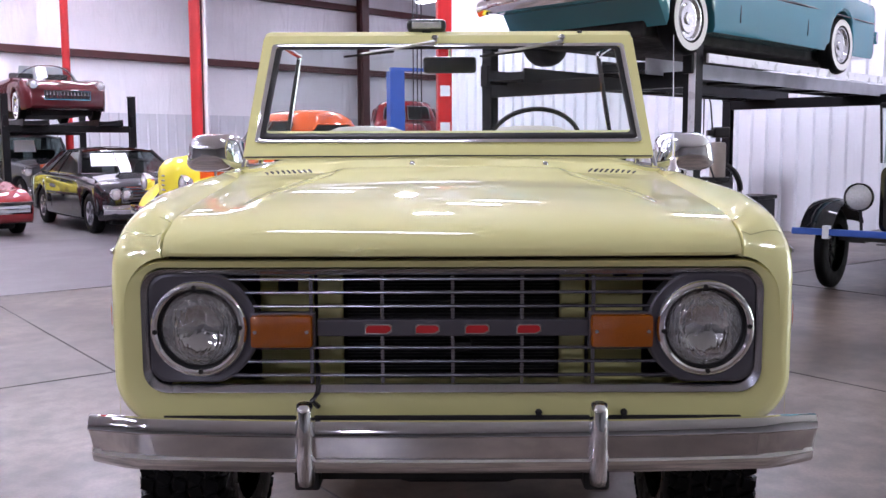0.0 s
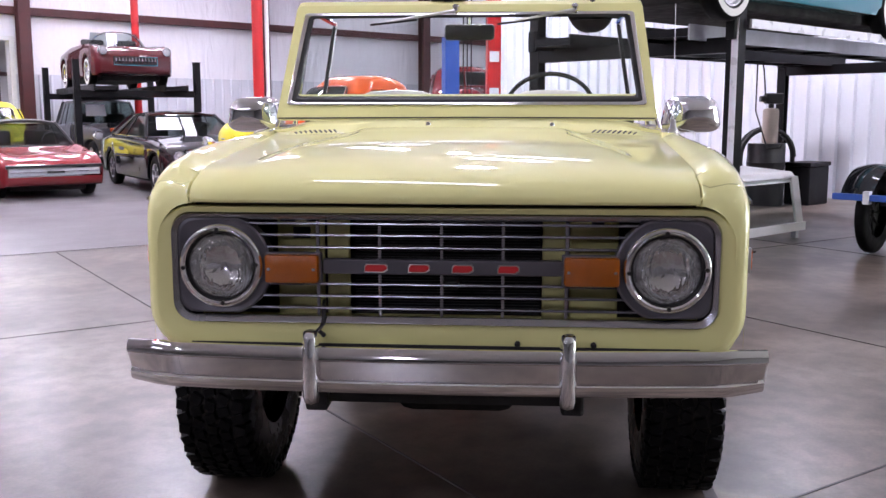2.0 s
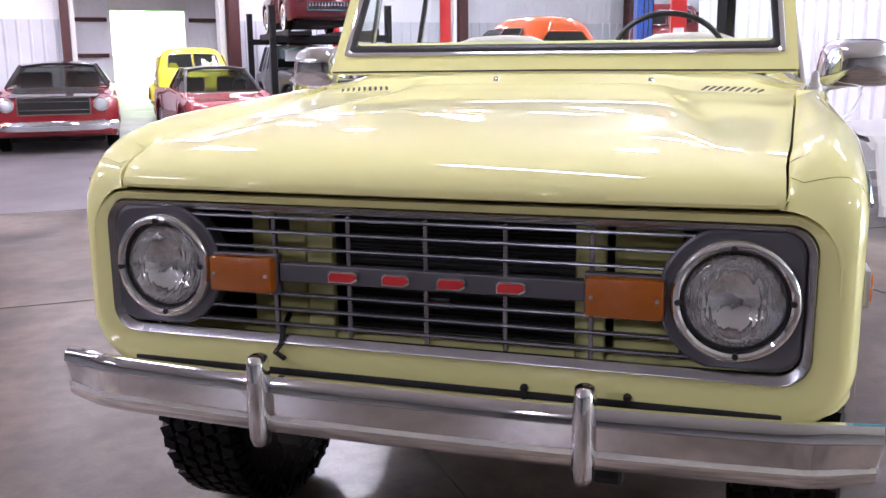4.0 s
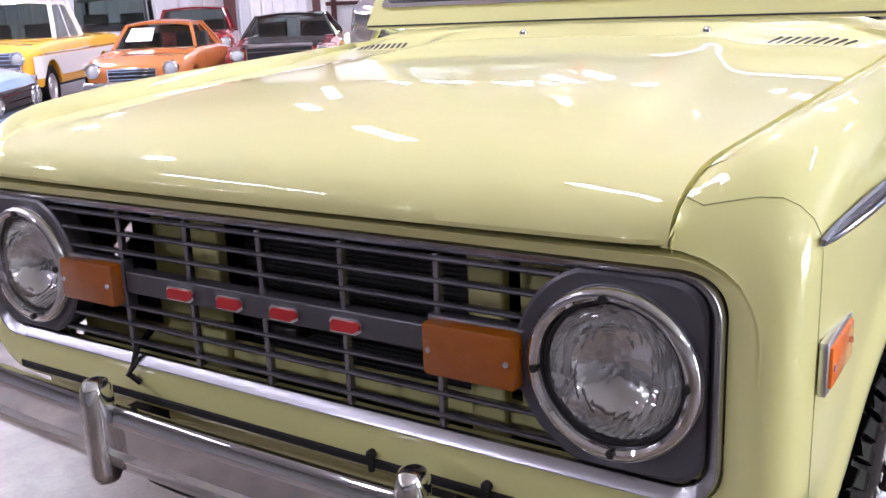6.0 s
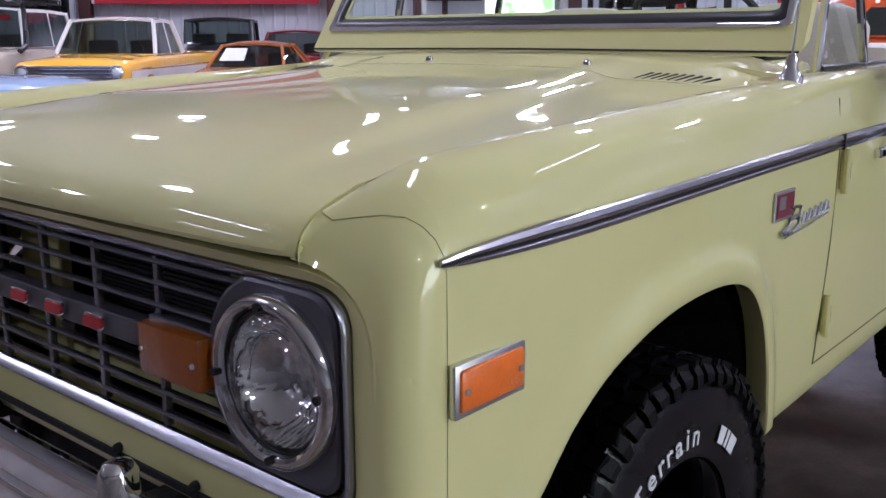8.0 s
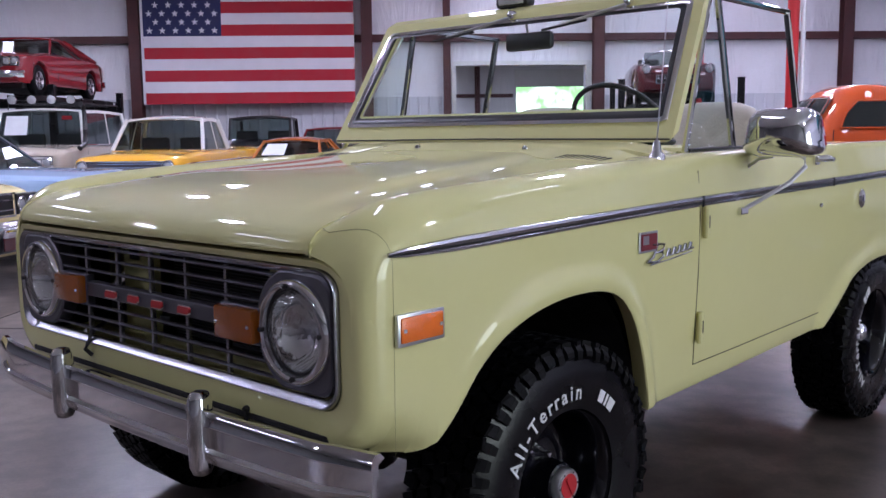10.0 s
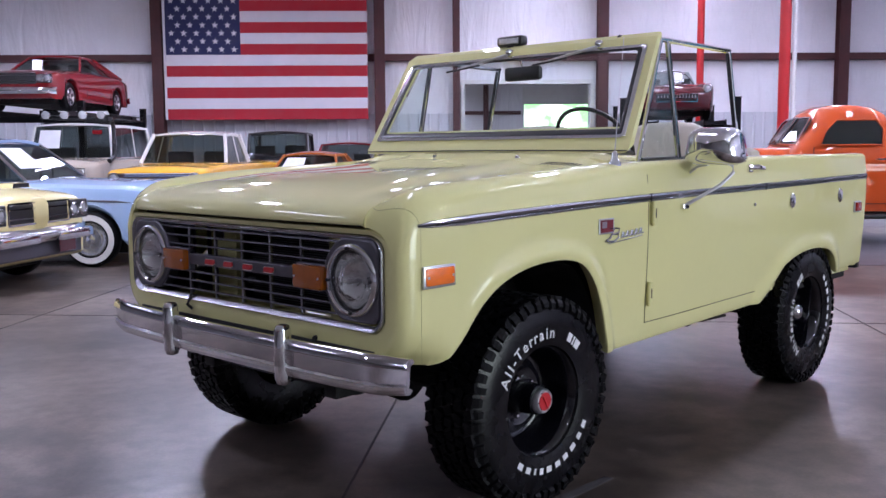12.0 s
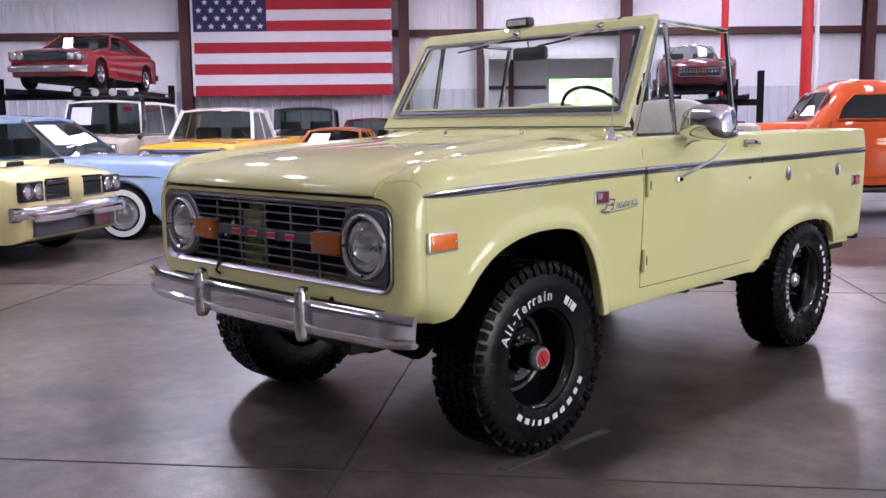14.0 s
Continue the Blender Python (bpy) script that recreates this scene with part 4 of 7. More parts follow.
# second row and lifts
old_truck("yellow_pickup", "lemon yellow prewar pickup truck with rounded cab", parked(-10.62, 16.51, 37.8) @ Matrix.Diagonal((0.98, 0.98, 0.9, 1.0)), C_LEMON)
car("chopped_sedan", "dark grey prewar sedan parked under the lift", parked(-9.14, 19.39, 38.5), 4.4, 1.75, 2.8, 0.6, [(0, 1.0), (1.3, 1.12), (1.7, 1.15), (4.4, 1.0)], 0.3, [(0, 0.55), (1.3, 0.8), (4.4, 0.8)], (1.4, 1.7, 3.2, 3.7, 1.66, 0.74, 0.64), C_GREY, C_GREY, r=0.35, lamps=((0.6, 0.85),), grille=(0.3, 0.5, 1.0, M_CHROME, 6), sticker=(0.15, 0.5))
car("red_roadster", "deep red fifties roadster with toothed chrome grille", parked(-8.15, 17.87, 36.5, 1.97), 4.25, 1.8, 2.6, 0.85, [(0, 0.72), (0.4, 0.84), (1.4, 0.90), (2.6, 0.9), (4.25, 0.78)], 0.22, [(0, 0.84), (0.4, 0.90), (3.8, 0.88), (4.25, 0.76)],
    (1.55, 1.95, 2.6, 2.9, 1.30, 0.66, 0.52), C_DKRED, r=0.33, open_top=True, white=True, lamps=((0.69, 0.76),), lamp_r=0.085, grille=(0.46, 0.46, 0.62, M_BLACK, 1), teeth=13, group="cars on lifts", bumper=None, end_r=0.42, fender=0.07, crown=0.05)
old_truck("orange_pickup", "bright orange forties pickup truck with yellow flame-painted nose", parked(-3.98, 10.15, -50) @ Matrix.Scale(1.05, 4), C_ORANGE, C_LEMON)
sedan("red_coupe", "red seventies fastback coupe raised on a lift", parked(-17.80, 6.59, 42.5, 2.26), C_RED, L=4.8, cab=(1.6, 2.2, 3.0, 4.3, 1.33, 0.82, 0.6), rim="rally", group="cars on lifts", end_r=0.26, lamps=((0.74, 0.68), (0.58, 0.68)), lampbox=(0.66, 0.68, 0.17, 0.10), grille=(0.48, 0.58, 0.80, M_BLACK, 2), quarter=0.55)
sedan("teal_sedan", "teal sixties sedan with chrome bumper and whitewalls", parked(0.87, 6.25, -45.0, 2.2), C_TEAL, L=5.5, wb=3.3, fo=0.98, white=True, top=[(0, 0.86), (0.5, 0.92), (1.6, 0.96), (4.2, 0.98), (5.5, 0.92)], cab=(1.7, 2.3, 3.6, 4.4, 1.4, 0.84, 0.66), crease=[(0.5, 0.62), (0.8, 0.64), (3.0, 0.66), (5.3, 0.66)], group="cars on lifts", end_r=0.25, bumper=0.5, chin=0.24)

# ---- the pale yellow off-road wagon: nose at y = 0, facing -y ----
wagon = thing("off_road_wagon", "pale yellow open-top off-road wagon on black steel wheels", "off-road car", Matrix.Identity(4))
HW = 0.906                      # half width of the body side
FA, RA, TYRE = 0.716, 3.24, 0.40   # axles and tyre radius
BACK = 4.03

M_BADGE = paint("dull_red_badge", (0.20, 0.03, 0.04), 0.35, 0, 0.1, 40)
M_FAINT = paint("painted_panel_seam", (0.36, 0.34, 0.15), 0.6, 0, 0.2, 20)
M_SEAM = paint("filled_panel_seam", (0.17, 0.16, 0.075), 0.7, 0, 0.2, 20)
M_GRILLE = paint("worn_argent_bars", (0.27, 0.265, 0.30), 0.25, 0.9, 0.1, 12, gloss_vary=0.08)
M_BEZEL = paint("satin_aluminium", (0.39, 0.39, 0.42), 0.26, 1.0, 0.04, 6, gloss_vary=0.06)
M_REFLECT = paint("lamp_reflector", (0.92, 0.93, 0.94), 0.05, 1.0, 0.03, 40)
def fluted(mat, scale, squash, strength):
    """Adds moulded prisms to a lamp surface."""
    n, l = nodes_of(mat)
    tc = n.new("ShaderNodeTexCoord")
    w = n.new("ShaderNodeTexVoronoi"); w.inputs["Scale"].default_value = scale
    mp = n.new("ShaderNodeMapping"); mp.inputs["Scale"].default_value = squash
    l.new(tc.outputs["Object"], mp.inputs[0]); l.new(mp.outputs[0], w.inputs["Vector"])
    bu = n.new("ShaderNodeBump"); bu.inputs["Strength"].default_value = strength; bu.inputs["Distance"].default_value = 0.01
    l.new(w.outputs["Distance"], bu.inputs["Height"])
    for k in n:
        if k.type in ("BSDF_GLOSSY", "BSDF_PRINCIPLED"):
            l.new(bu.outputs[0], k.inputs["Normal"])
    return mat
fluted(M_REFLECT, 48, (1.6, 0.2, 0.6), 0.22)
M_FLUTED = fluted(glass("fluted_headlamp_glass", (0.90, 0.91, 0.93), 0.14), 45, (1.6, 0.0, 0.5), 0.2)
M_GLOSSBLACK = paint("gloss_black_wheel", (0.003, 0.003, 0.005), 0.09, 0, 0.15, 9, coat=0.4)
def cspline(rows, x):
    """Catmull-Rom through (x, value) rows."""
    if x <= rows[0][0]: return rows[0][1]
    if x >= rows[-1][0]: return rows[-1][1]
    for i in range(len(rows) - 1):
        if x <= rows[i + 1][0]:
            a, b = rows[i], rows[i + 1]
            p = rows[i - 1] if i else (2 * a[0] - b[0], 2 * a[1] - b[1])
            q = rows[i + 2] if i + 2 < len(rows) else (2 * b[0] - a[0], 2 * b[1] - a[1])
            h = b[0] - a[0]; t = (x - a[0]) / h
            m0 = (b[1] - p[1]) / (b[0] - p[0]) * h; m1 = (q[1] - a[1]) / (q[0] - a[0]) * h
            return (2 * t**3 - 3 * t * t + 1) * a[1] + (t**3 - 2 * t * t + t) * m0 + (-2 * t**3 + 3 * t * t) * b[1] + (t**3 - t * t) * m1

# wheel openings: lower edge of the side panel along y
ARCH_F = [(0.165, 0.62), (0.210, 0.645), (0.270, 0.70), (0.350, 0.80), (0.440, 0.87), (0.560, 0.912), (0.710, 0.93), (0.860, 0.922), (0.960, 0.885), (1.040, 0.80), (1.100, 0.68), (1.145, 0.56), (1.160, 0.508)]
ARCH_R = [(2.590, 0.54), (2.670, 0.585), (2.750, 0.64), (2.850, 0.71), (2.990, 0.752), (3.140, 0.772), (3.310, 0.772), (3.450, 0.752), (3.540, 0.71), (3.590, 0.65), (3.610, 0.60)]
def low_edge(y):
    if y < ARCH_F[0][0]: return 0.625 + 0.01 * (y < 0.1)
    if y <= ARCH_F[-1][0]: return cspline(ARCH_F, y)
    if y < ARCH_R[0][0]: return 0.508 + 0.03 * (y - 1.16) / 1.43
    if y <= ARCH_R[-1][0]: return cspline(ARCH_R, y)
    return 0.60 + 0.02 * (y - 3.61) / 0.42
def half_width(y):
    """The wings draw in towards the nose."""
    k = max(0.0, 1 - y / 0.55)
    return HW - 0.024 * k * k
def bow(y, z):
    """Sides swell at the moulding and tuck under towards the sill."""
    t = min(1, max(0, (z - 0.5) / 0.55))
    return (0.012 - 0.036 * (1 - t) ** 1.6) * min(1, max(0, (y - 0.1) / 0.3))
def belt(y):
    """Height of the body's upper side edge."""
    return cspline([(0.0, 1.10), (0.012, 1.130), (0.035, 1.162), (0.07, 1.190), (0.12, 1.212), (0.2, 1.226), (0.4, 1.243), (0.75, 1.262), (1.2, 1.280), (1.45, 1.289), (2.2, 1.30), (4.03, 1.305)], y)
def hood_half(y):
    return 0.730 + 0.066 * max(0, (y - 0.1) / 1.2) + 0.007 * min(1, max(0, y / 0.25))
def hood_edge(y):
    """Height of the bonnet's side edge."""
    return cspline([(-0.03, 1.102), (-0.02, 1.122), (-0.008, 1.142), (0.010, 1.158), (0.045, 1.172), (0.08, 1.182), (0.15, 1.193), (0.5, 1.219), (1.0, 1.250), (1.17, 1.265), (1.33, 1.277)], y)
def shoulder(y, s, xin=None, down=None):
    """Upper cross-section of a wing at y: from the bonnet edge over the rolled shoulder to the side."""
    w = half_width(max(y, 0.085)) - interp([(0.0, 0.050), (0.001, 0.046), (0.008, 0.026), (0.026, 0.010), (0.055, 0.002), (0.085, 0.0)], y)
    t = belt(y)
    xin = xin or hood_half(max(0, y)) + 0.0042
    r = 0.12 - 0.045 * min(1, y / 0.4) - 0.045 * min(1, max(0, (y - 1.0) / 0.45))
    e = hood_edge(y) if y < 1.335 and xin < 0.80 else t + 0.004
    pts = [(xin, e - 0.028), (xin, e - 0.006), (xin + 0.003, e - 0.0015), ((2 * xin + w - r) / 3, (2 * e + t) / 3)]
    for j in range(8):
        a = radians(90 * j / 7)
        pts.append((w - r + r * math.sin(a), t - r + r * math.cos(a)))
    if down is not None:
        pts.append((w, down))
    return pts

def seg_dist(y, z, p, q):
    a, b = Vector(p), Vector(q)
    t = min(1, max(0, (Vector((y, z)) - a).dot(b - a) / (b - a).length_squared))
    return (Vector((y, z)) - a.lerp(b, t)).length
def side_shell(s):
    """One body side from nose seam to tail, with flared wheel lips and a folded underside."""
    ys = sorted({round(v, 4) for v in [0.085, 0.1, 0.12, 0.14, 0.16, 0.18] + [1.16 + 0.012 * k for k in range(1, 9)] + [2.59 - 0.012 * k for k in range(1, 9)] + [3.61 + 0.012 * k for k in range(1, 9)] + [p[0] for p in ARCH_F] + [p[0] for p in ARCH_R] + [0.165 + 0.995 * k / 40 for k in range(41)] + [2.59 + 1.02 * k / 36 for k in range(37)] + [1.16 + 1.43 * k / 14 for k in range(15)] + [3.61 + 0.42 * k / 6 for k in range(7)]})
    def flare(y, z):
        """Raised band that follows the wheel openings."""
        d = min(seg_dist(y, z, p, q) for arch in (ARCH_F, ARCH_R) for p, q in zip(arch, arch[1:]))
        t = min(1, max(0, (0.088 - d) / 0.058))
        return 0.019 * t * t * (3 - 2 * t) * min(1, 0.15 + max(0, (y - 0.20) / 0.34))
    def tuck(y, z):
        """The foot of the wing rounds under to meet the nose's corner."""
        d = min(0.15, max(0, 0.782 - z))
        return (0.15 - math.sqrt(0.0225 - d * d)) * max(0, 1 - (y - 0.085) / 0.13)
    rows = []
    for y in ys:
        zl = low_edge(y)
        w = half_width(y)
        pts = shoulder(y, s, None if y < 1.335 else 0.83)
        ztop = pts[-1][1]
        zs = [0.06, 0.14, 0.24, 0.35, 0.46, 0.57, 0.68, 0.77, 0.84, 0.90, 0.95, 1.0]
        for f in zs:
            z = ztop + (zl + 0.010 - ztop) * f
            pts.append((w + bow(y, z) * min(1, f / 0.14) + flare(y, z) - tuck(y, z), z))
        e = flare(y, zl)
        e += bow(y, zl) - tuck(y, zl + 0.008)
        pts += [(w + e - 0.004, zl), (w + e - 0.02, zl + 0.002), (w + e - 0.05, zl + 0.02)]
        rows.append([Vector((s * x, y, z)) for x, z in pts])
    return Geo().loft(rows, False, False)
for s in (-1, 1):
    side_shell(s).put("side_panel", M_YELLOW, wagon, "", True, 40)

# wheel housings, inner floor and firewall
for s in (-1, 1):
    for arch, wide in ((ARCH_F, 0.42), (ARCH_R, 0.40)):
        rows = [[Vector((s * (HW - 0.04 - 0.11 * max(0, 1 - y / 0.30)), y, z - 0.002)), Vector((s * (HW - wide), y, z + 0.02))] for y, z in arch]
        g = Geo().loft(rows, False, False)
        g.add([Vector((s * (HW - wide), y, z + 0.02)) for y, z in arch] + [Vector((s * (HW - wide), arch[-1][0], 0.5)), Vector((s * (HW - wide), arch[0][0], 0.5))], [tuple(range(len(arch) + 2))])
        g.put("wheel_housing", M_DARK, wagon, "black undercoated wheel housing")
g = Geo().box(-0.82, 0.82, 1.32, 3.98, 0.53, 0.57)
g.box(-0.46, 0.46, 0.12, 1.32, 0.56, 0.58)
g.put("floor_pan", M_DARK, wagon)
Geo().box(-0.80, 0.80, 1.33, 1.36, 0.57, 1.25).put("firewall", M_INTERIOR, wagon)
g = Geo().box(-0.43, -0.36, 0.1, 4.0, 0.44, 0.55, bev=0.01); g.box(0.36, 0.43, 0.1, 4.0, 0.44, 0.55, bev=0.01); g.box(-0.36, 0.36, 0.14, 0.24, 0.46, 0.54); g.box(-0.36, 0.36, 2.0, 2.1, 0.46, 0.54)
g.put("chassis", M_DARK, wagon)

# nose: front panel with the large grille opening
GX, GZ0, GZ1 = 0.795, 0.744, 1.067
def swell(x):
    """How far the nose stands forward under the bonnet, fading towards the corners."""
    t = min(1, max(0, (abs(x) - 0.725) / 0.10))
    return 1 - t * t * (3 - 2 * t)
LIP = [(-0.0245, 1.100), (-0.024, 1.110), (-0.020, 1.123), (-0.010, 1.138), (0.004, 1.1505), (0.022, 1.160), (0.042, 1.168), (0.067, 1.1765), (0.0855, 1.1815)]
def cap_row(y, s):
    """Cross-section of the corner cap: follows the bonnet's lip inside, the rolled corner outside."""
    pts = shoulder(y, s, None, 0.93)
    k = 1 - y / 0.0855
    out = []
    for i, (x, z) in enumerate(pts):
        yy = y - 0.0245 * k * swell(x)
        if i < 4:
            z += (cspline(LIP, yy) - 0.0015 - hood_edge(y)) * (1 - i / 6)
            if i == 0: z = max(z, 1.094)
        out.append(Vector((s * x, yy, z)))
    return out
def nose_panel():
    """Front face: rounded outer rim, flat face, opening for the grille."""
    W = half_width(0.085)
    def ring(w0, w1, z0, z1, r, y):
        cz, h = (z0 + z1) / 2, z1 - z0
        ww = w1 - w0
        pts = []
        base = rounded(ww, h, r, 23, (w0 + w1) / 2, cz)
        return [Vector((x, y - (0.020 * swell(x) * min(1, max(0, (z - 1.04) / 0.04)) if y < 0.03 else 0), z)) for x, z in base]
    rings = [ring(-W, W, 0.632, 1.090, 0.15, 0.085), ring(-W + 0.002, W - 0.002, 0.634, 1.090, 0.15, 0.055), ring(-W + 0.010, W - 0.010, 0.642, 1.0895, 0.145, 0.026), ring(-W + 0.026, W - 0.026, 0.656, 1.089, 0.135, 0.008),
             ring(-W + 0.046, W - 0.046, 0.674, 1.087, 0.12, 0.001), ring(-GX - 0.004, GX + 0.004, GZ0 - 0.004, GZ1 + 0.004, 0.062, 0.004), ring(-GX + 0.004, GX - 0.004, GZ0 + 0.006, GZ1 - 0.006, 0.055, 0.05)]
    return Geo().loft(rings, True, False)
nose_panel().put("front_panel", M_YELLOW, wagon, "", True, 45)
# corner caps between the nose and the wings, over the lamps
for s in (-1, 1):
    rows = [cap_row(y, s) for y in (0.0, 0.003, 0.008, 0.016, 0.028, 0.042, 0.058, 0.075, 0.0855)]
    under = [Vector((p.x, 0.012, min(p.z, 1.094))) for p in rows[0]]
    Geo().loft([under] + rows, False, False).put("fender_cap", M_YELLOW, wagon, "", True, 50)
    def on_wing(y, k):
        return cap_row(y, s)[k] + Vector((s * 0.0002, -0.0002, 0.0004))
    g = Geo().tube([on_wing(0.030, 2), on_wing(0.027, 3), on_wing(0.024, 4), on_wing(0.030, 5), on_wing(0.042, 6), on_wing(0.056, 7)], 0.0009, 5)
    g.tube([on_wing(0.056, 7), on_wing(0.066, 8), on_wing(0.074, 9), on_wing(0.079, 10), on_wing(0.081, 11), Vector((s * (half_width(0.085) + 0.0003), 0.082, 0.93)), Vector((s * (half_width(0.085) + 0.0003), 0.08, 0.65))], 0.0005, 5)
    g.put("panel_seam", M_FAINT, wagon)
# valance slot and lower lip
Geo().box(-0.75, 0.75, -0.0015, 0.05, 0.664, 0.683, bev=0.005).put("valance_slot", M_DARK, wagon, "dark slot under the grille")
Geo().box(-0.74, 0.74, 0.05, 0.09, 0.60, 0.66, bev=0.015).put("lower_valance", M_YELLOW, wagon)

# bonnet: slightly crowned, two raised creases and a rolled front lip
HOOD_END = 1.168      # rear edge of the bonnet; the cowl ramps up behind it
def hood_lift(u, y):
    """Crown and plateau above the side edge."""
    v = min(1, max(0, y / 1.33))
    z = 0.018 * (1 - u * u) * min(1, 0.35 + v * 4)
    half = 0.38 + 0.25 * (1 - v)                      # central plateau fans out forwards
    d = abs(u) * 0.75 - half
    return z + 0.020 * (0.5 - 0.5 * math.tanh(d / 0.034)) * min(1, v * 3.0)
def hood_panel():
    g = Geo()
    rows = []
    us = [-1 + k / 60 for k in range(121)]
    front = [(-0.008, 1.100), (-0.026, 1.100), (-0.034, 1.103), (-0.036, 1.110), (-0.032, 1.123), (-0.022, 1.138), (-0.008, 1.1505), (0.010, 1.160), (0.03, 1.168), (0.055, 1.175)]
    for y, z in front:
        rows.append([Vector((u * hood_half(0), y - 0.012 * (1 - u * u) + 0.012 * abs(u) ** 24, z + hood_lift(u, max(0, y)) * min(1, max(0, (z - 1.115) / 0.04)))) for u in us])
    for k in range(30):
        y = 0.08 + (HOOD_END - 0.08) * k / 29
        rows.append([Vector((u * hood_half(y), y - 0.012 * (1 - u * u) * (1 - y / 1.33) ** 3, hood_edge(y) + hood_lift(u, y))) for u in us])
    g.loft(rows, False, False)
    for e in (0, -1):
        g.loft([[r[e] for r in rows], [Vector((r[e].x, r[e].y, max(r[e].z - 0.03, 1.099))) for r in rows]], False, False)
    return g
hood_panel().put("hood", M_YELLOW, wagon, "", True, 32)
# inner apron under the bonnet gaps
g = Geo().box(-0.73, 0.73, 0.03, 0.07, 1.06, 1.104)
for s in (-1, 1):
    rows = [[Vector((s * 0.70, y, hood_edge(y) - 0.055)), Vector((s * 0.80, y, hood_edge(y) - 0.035))] for y in (0.05, 0.15, 0.4, 0.7, 1.0, 1.33)]
    g.loft(rows, False, False)
g.put("hood_apron", M_DARK, wagon)
# cowl with louvres
CS = -0.008    # the screen sits a little off the nose's centre line
def cowl_z(x, y):
    """The cowl climbs from the bonnet's rear edge to the foot of the screen and falls away to the wings."""
    t = min(1, max(0, (y - HOOD_END) / (1.425 - HOOD_END)))
    half = hood_half(min(y, 1.335)) if y < 1.335 else 0.828
    u = min(1, abs(x) / half)
    foot = hood_edge(HOOD_END) + hood_lift(u, HOOD_END)
    ramp = foot + (1.324 + 0.010 * (1 - u * u) - foot) * t
    side = hood_edge(y) if y < 1.335 else belt(y) + 0.003
    w = min(1, max(0, (half - abs(x)) / 0.17))
    return side + (ramp - side) * w * w * (3 - 2 * w)
rows = []
for y in (HOOD_END + 0.0035, HOOD_END + 0.004, 1.20, 1.24, 1.28, 1.31, 1.333, 1.337, 1.36, 1.40, 1.43, 1.46):
    half = (hood_half(y) + 0.0045) if y < 1.335 else 0.829
    rows.append([Vector((half * k / 40, y, cowl_z(half * k / 40, y) - (0.02 if not rows else 0))) for k in range(-40, 41)])
Geo().loft(rows, False, False).put("cowl", M_YELLOW, wagon, "", True, 40)
for s in (-1, 1):
    v = new("cowl_vent"); v.parent = wagon; v.location = (s * 0.615, 1.212, 1.28)
    for k in range(9):
        x = (k - 4) * 0.0205
        z = cowl_z(s * 0.615 + x, 1.212)
        tilt = math.degrees(math.atan2(cowl_z(s * 0.615 + x, 1.232) - z, 0.02))
        Geo().box(-0.0044, 0.0044, -0.028, 0.028, -0.008, 0.0009, pose(x, 0, z - 1.28, tilt, 0, -22 * s)).put("louvre", M_DARK, v)

for x in (-0.146, 0.365):
    Geo().lathe([(-0.002, 0.011), (0.006, 0.010), (0.010, 0.006), (0.012, 0)], 12, "z", (x, 1.235, cowl_z(x, 1.235))).put("hood_bumper", M_CHROME, wagon, "small chrome bonnet button", True)

# windscreen frame, leaning back
ZB, ZT, YB, YT = 1.326, 1.850, 1.419, 1.724
def screen(x, z, off=0.0):
    t = (z - ZB) / (ZT - ZB)
    return Vector((x + CS, YB + (YT - YB) * t - off * 0.88, z + off * -0.47))
def screen_ring(wb, wt, z0, z1, off, r=0.02):
    pts = []
    for (x, z) in rounded(2, 1, 0.03, 3, 0, 0.5):
        zz = z0 + (z1 - z0) * z
        w = wb + (wt - wb) * z
        pts.append(screen(x * w, zz, off))
    return pts
outer = (0.828, 0.788, ZB, ZT); inner = (0.752, 0.712, 1.420, 1.794)
g = Geo()
g.loft([screen_ring(*inner, -0.045), screen_ring(*outer, -0.045), screen_ring(*outer, 0.0), screen_ring(*inner, 0.0), screen_ring(*inner, -0.045)], True, False)
wf = g.put("windshield_frame", M_YELLOW, wagon, "", True, 30)
g = Geo().loft([screen_ring(0.789, 0.749, 1.394, 1.815, 0.001), screen_ring(0.787, 0.747, 1.396, 1.8135, 0.007), screen_ring(0.782, 0.742, 1.399, 1.811, 0.012), screen_ring(0.775, 0.736, 1.404, 1.8065, 0.012), screen_ring(0.769, 0.730, 1.408, 1.803, 0.006), screen_ring(0.768, 0.729, 1.4085, 1.8025, -0.01)], True, False)
g.put("chrome_moulding", M_CHROME, wf, "bright chrome windscreen moulding", True, 30)
pane = Geo().add(screen_ring(0.748, 0.710, 1.422, 1.790, -0.012), [tuple(range(16))]).put("glass", M_GLASS, wf)
pane.visible_shadow = False
Geo().loft([screen_ring(0.7695, 0.7305, 1.4075, 1.8035, 0.002), screen_ring(0.760, 0.721, 1.414, 1.797, 0.006), screen_ring(0.748, 0.710, 1.4225, 1.7895, 0.003), screen_ring(0.744, 0.706, 1.4255, 1.7865, -0.014)], True, False).put("seal", M_BLACK, wf, "black rubber glass seal", True, 50)
g = Geo().tube([screen(-0.82, 1.338, 0.004), screen(0, 1.342, 0.004), screen(0.82, 1.338, 0.004)], 0.0028, 5)
g.put("frame_seam", M_JOINT, wf)
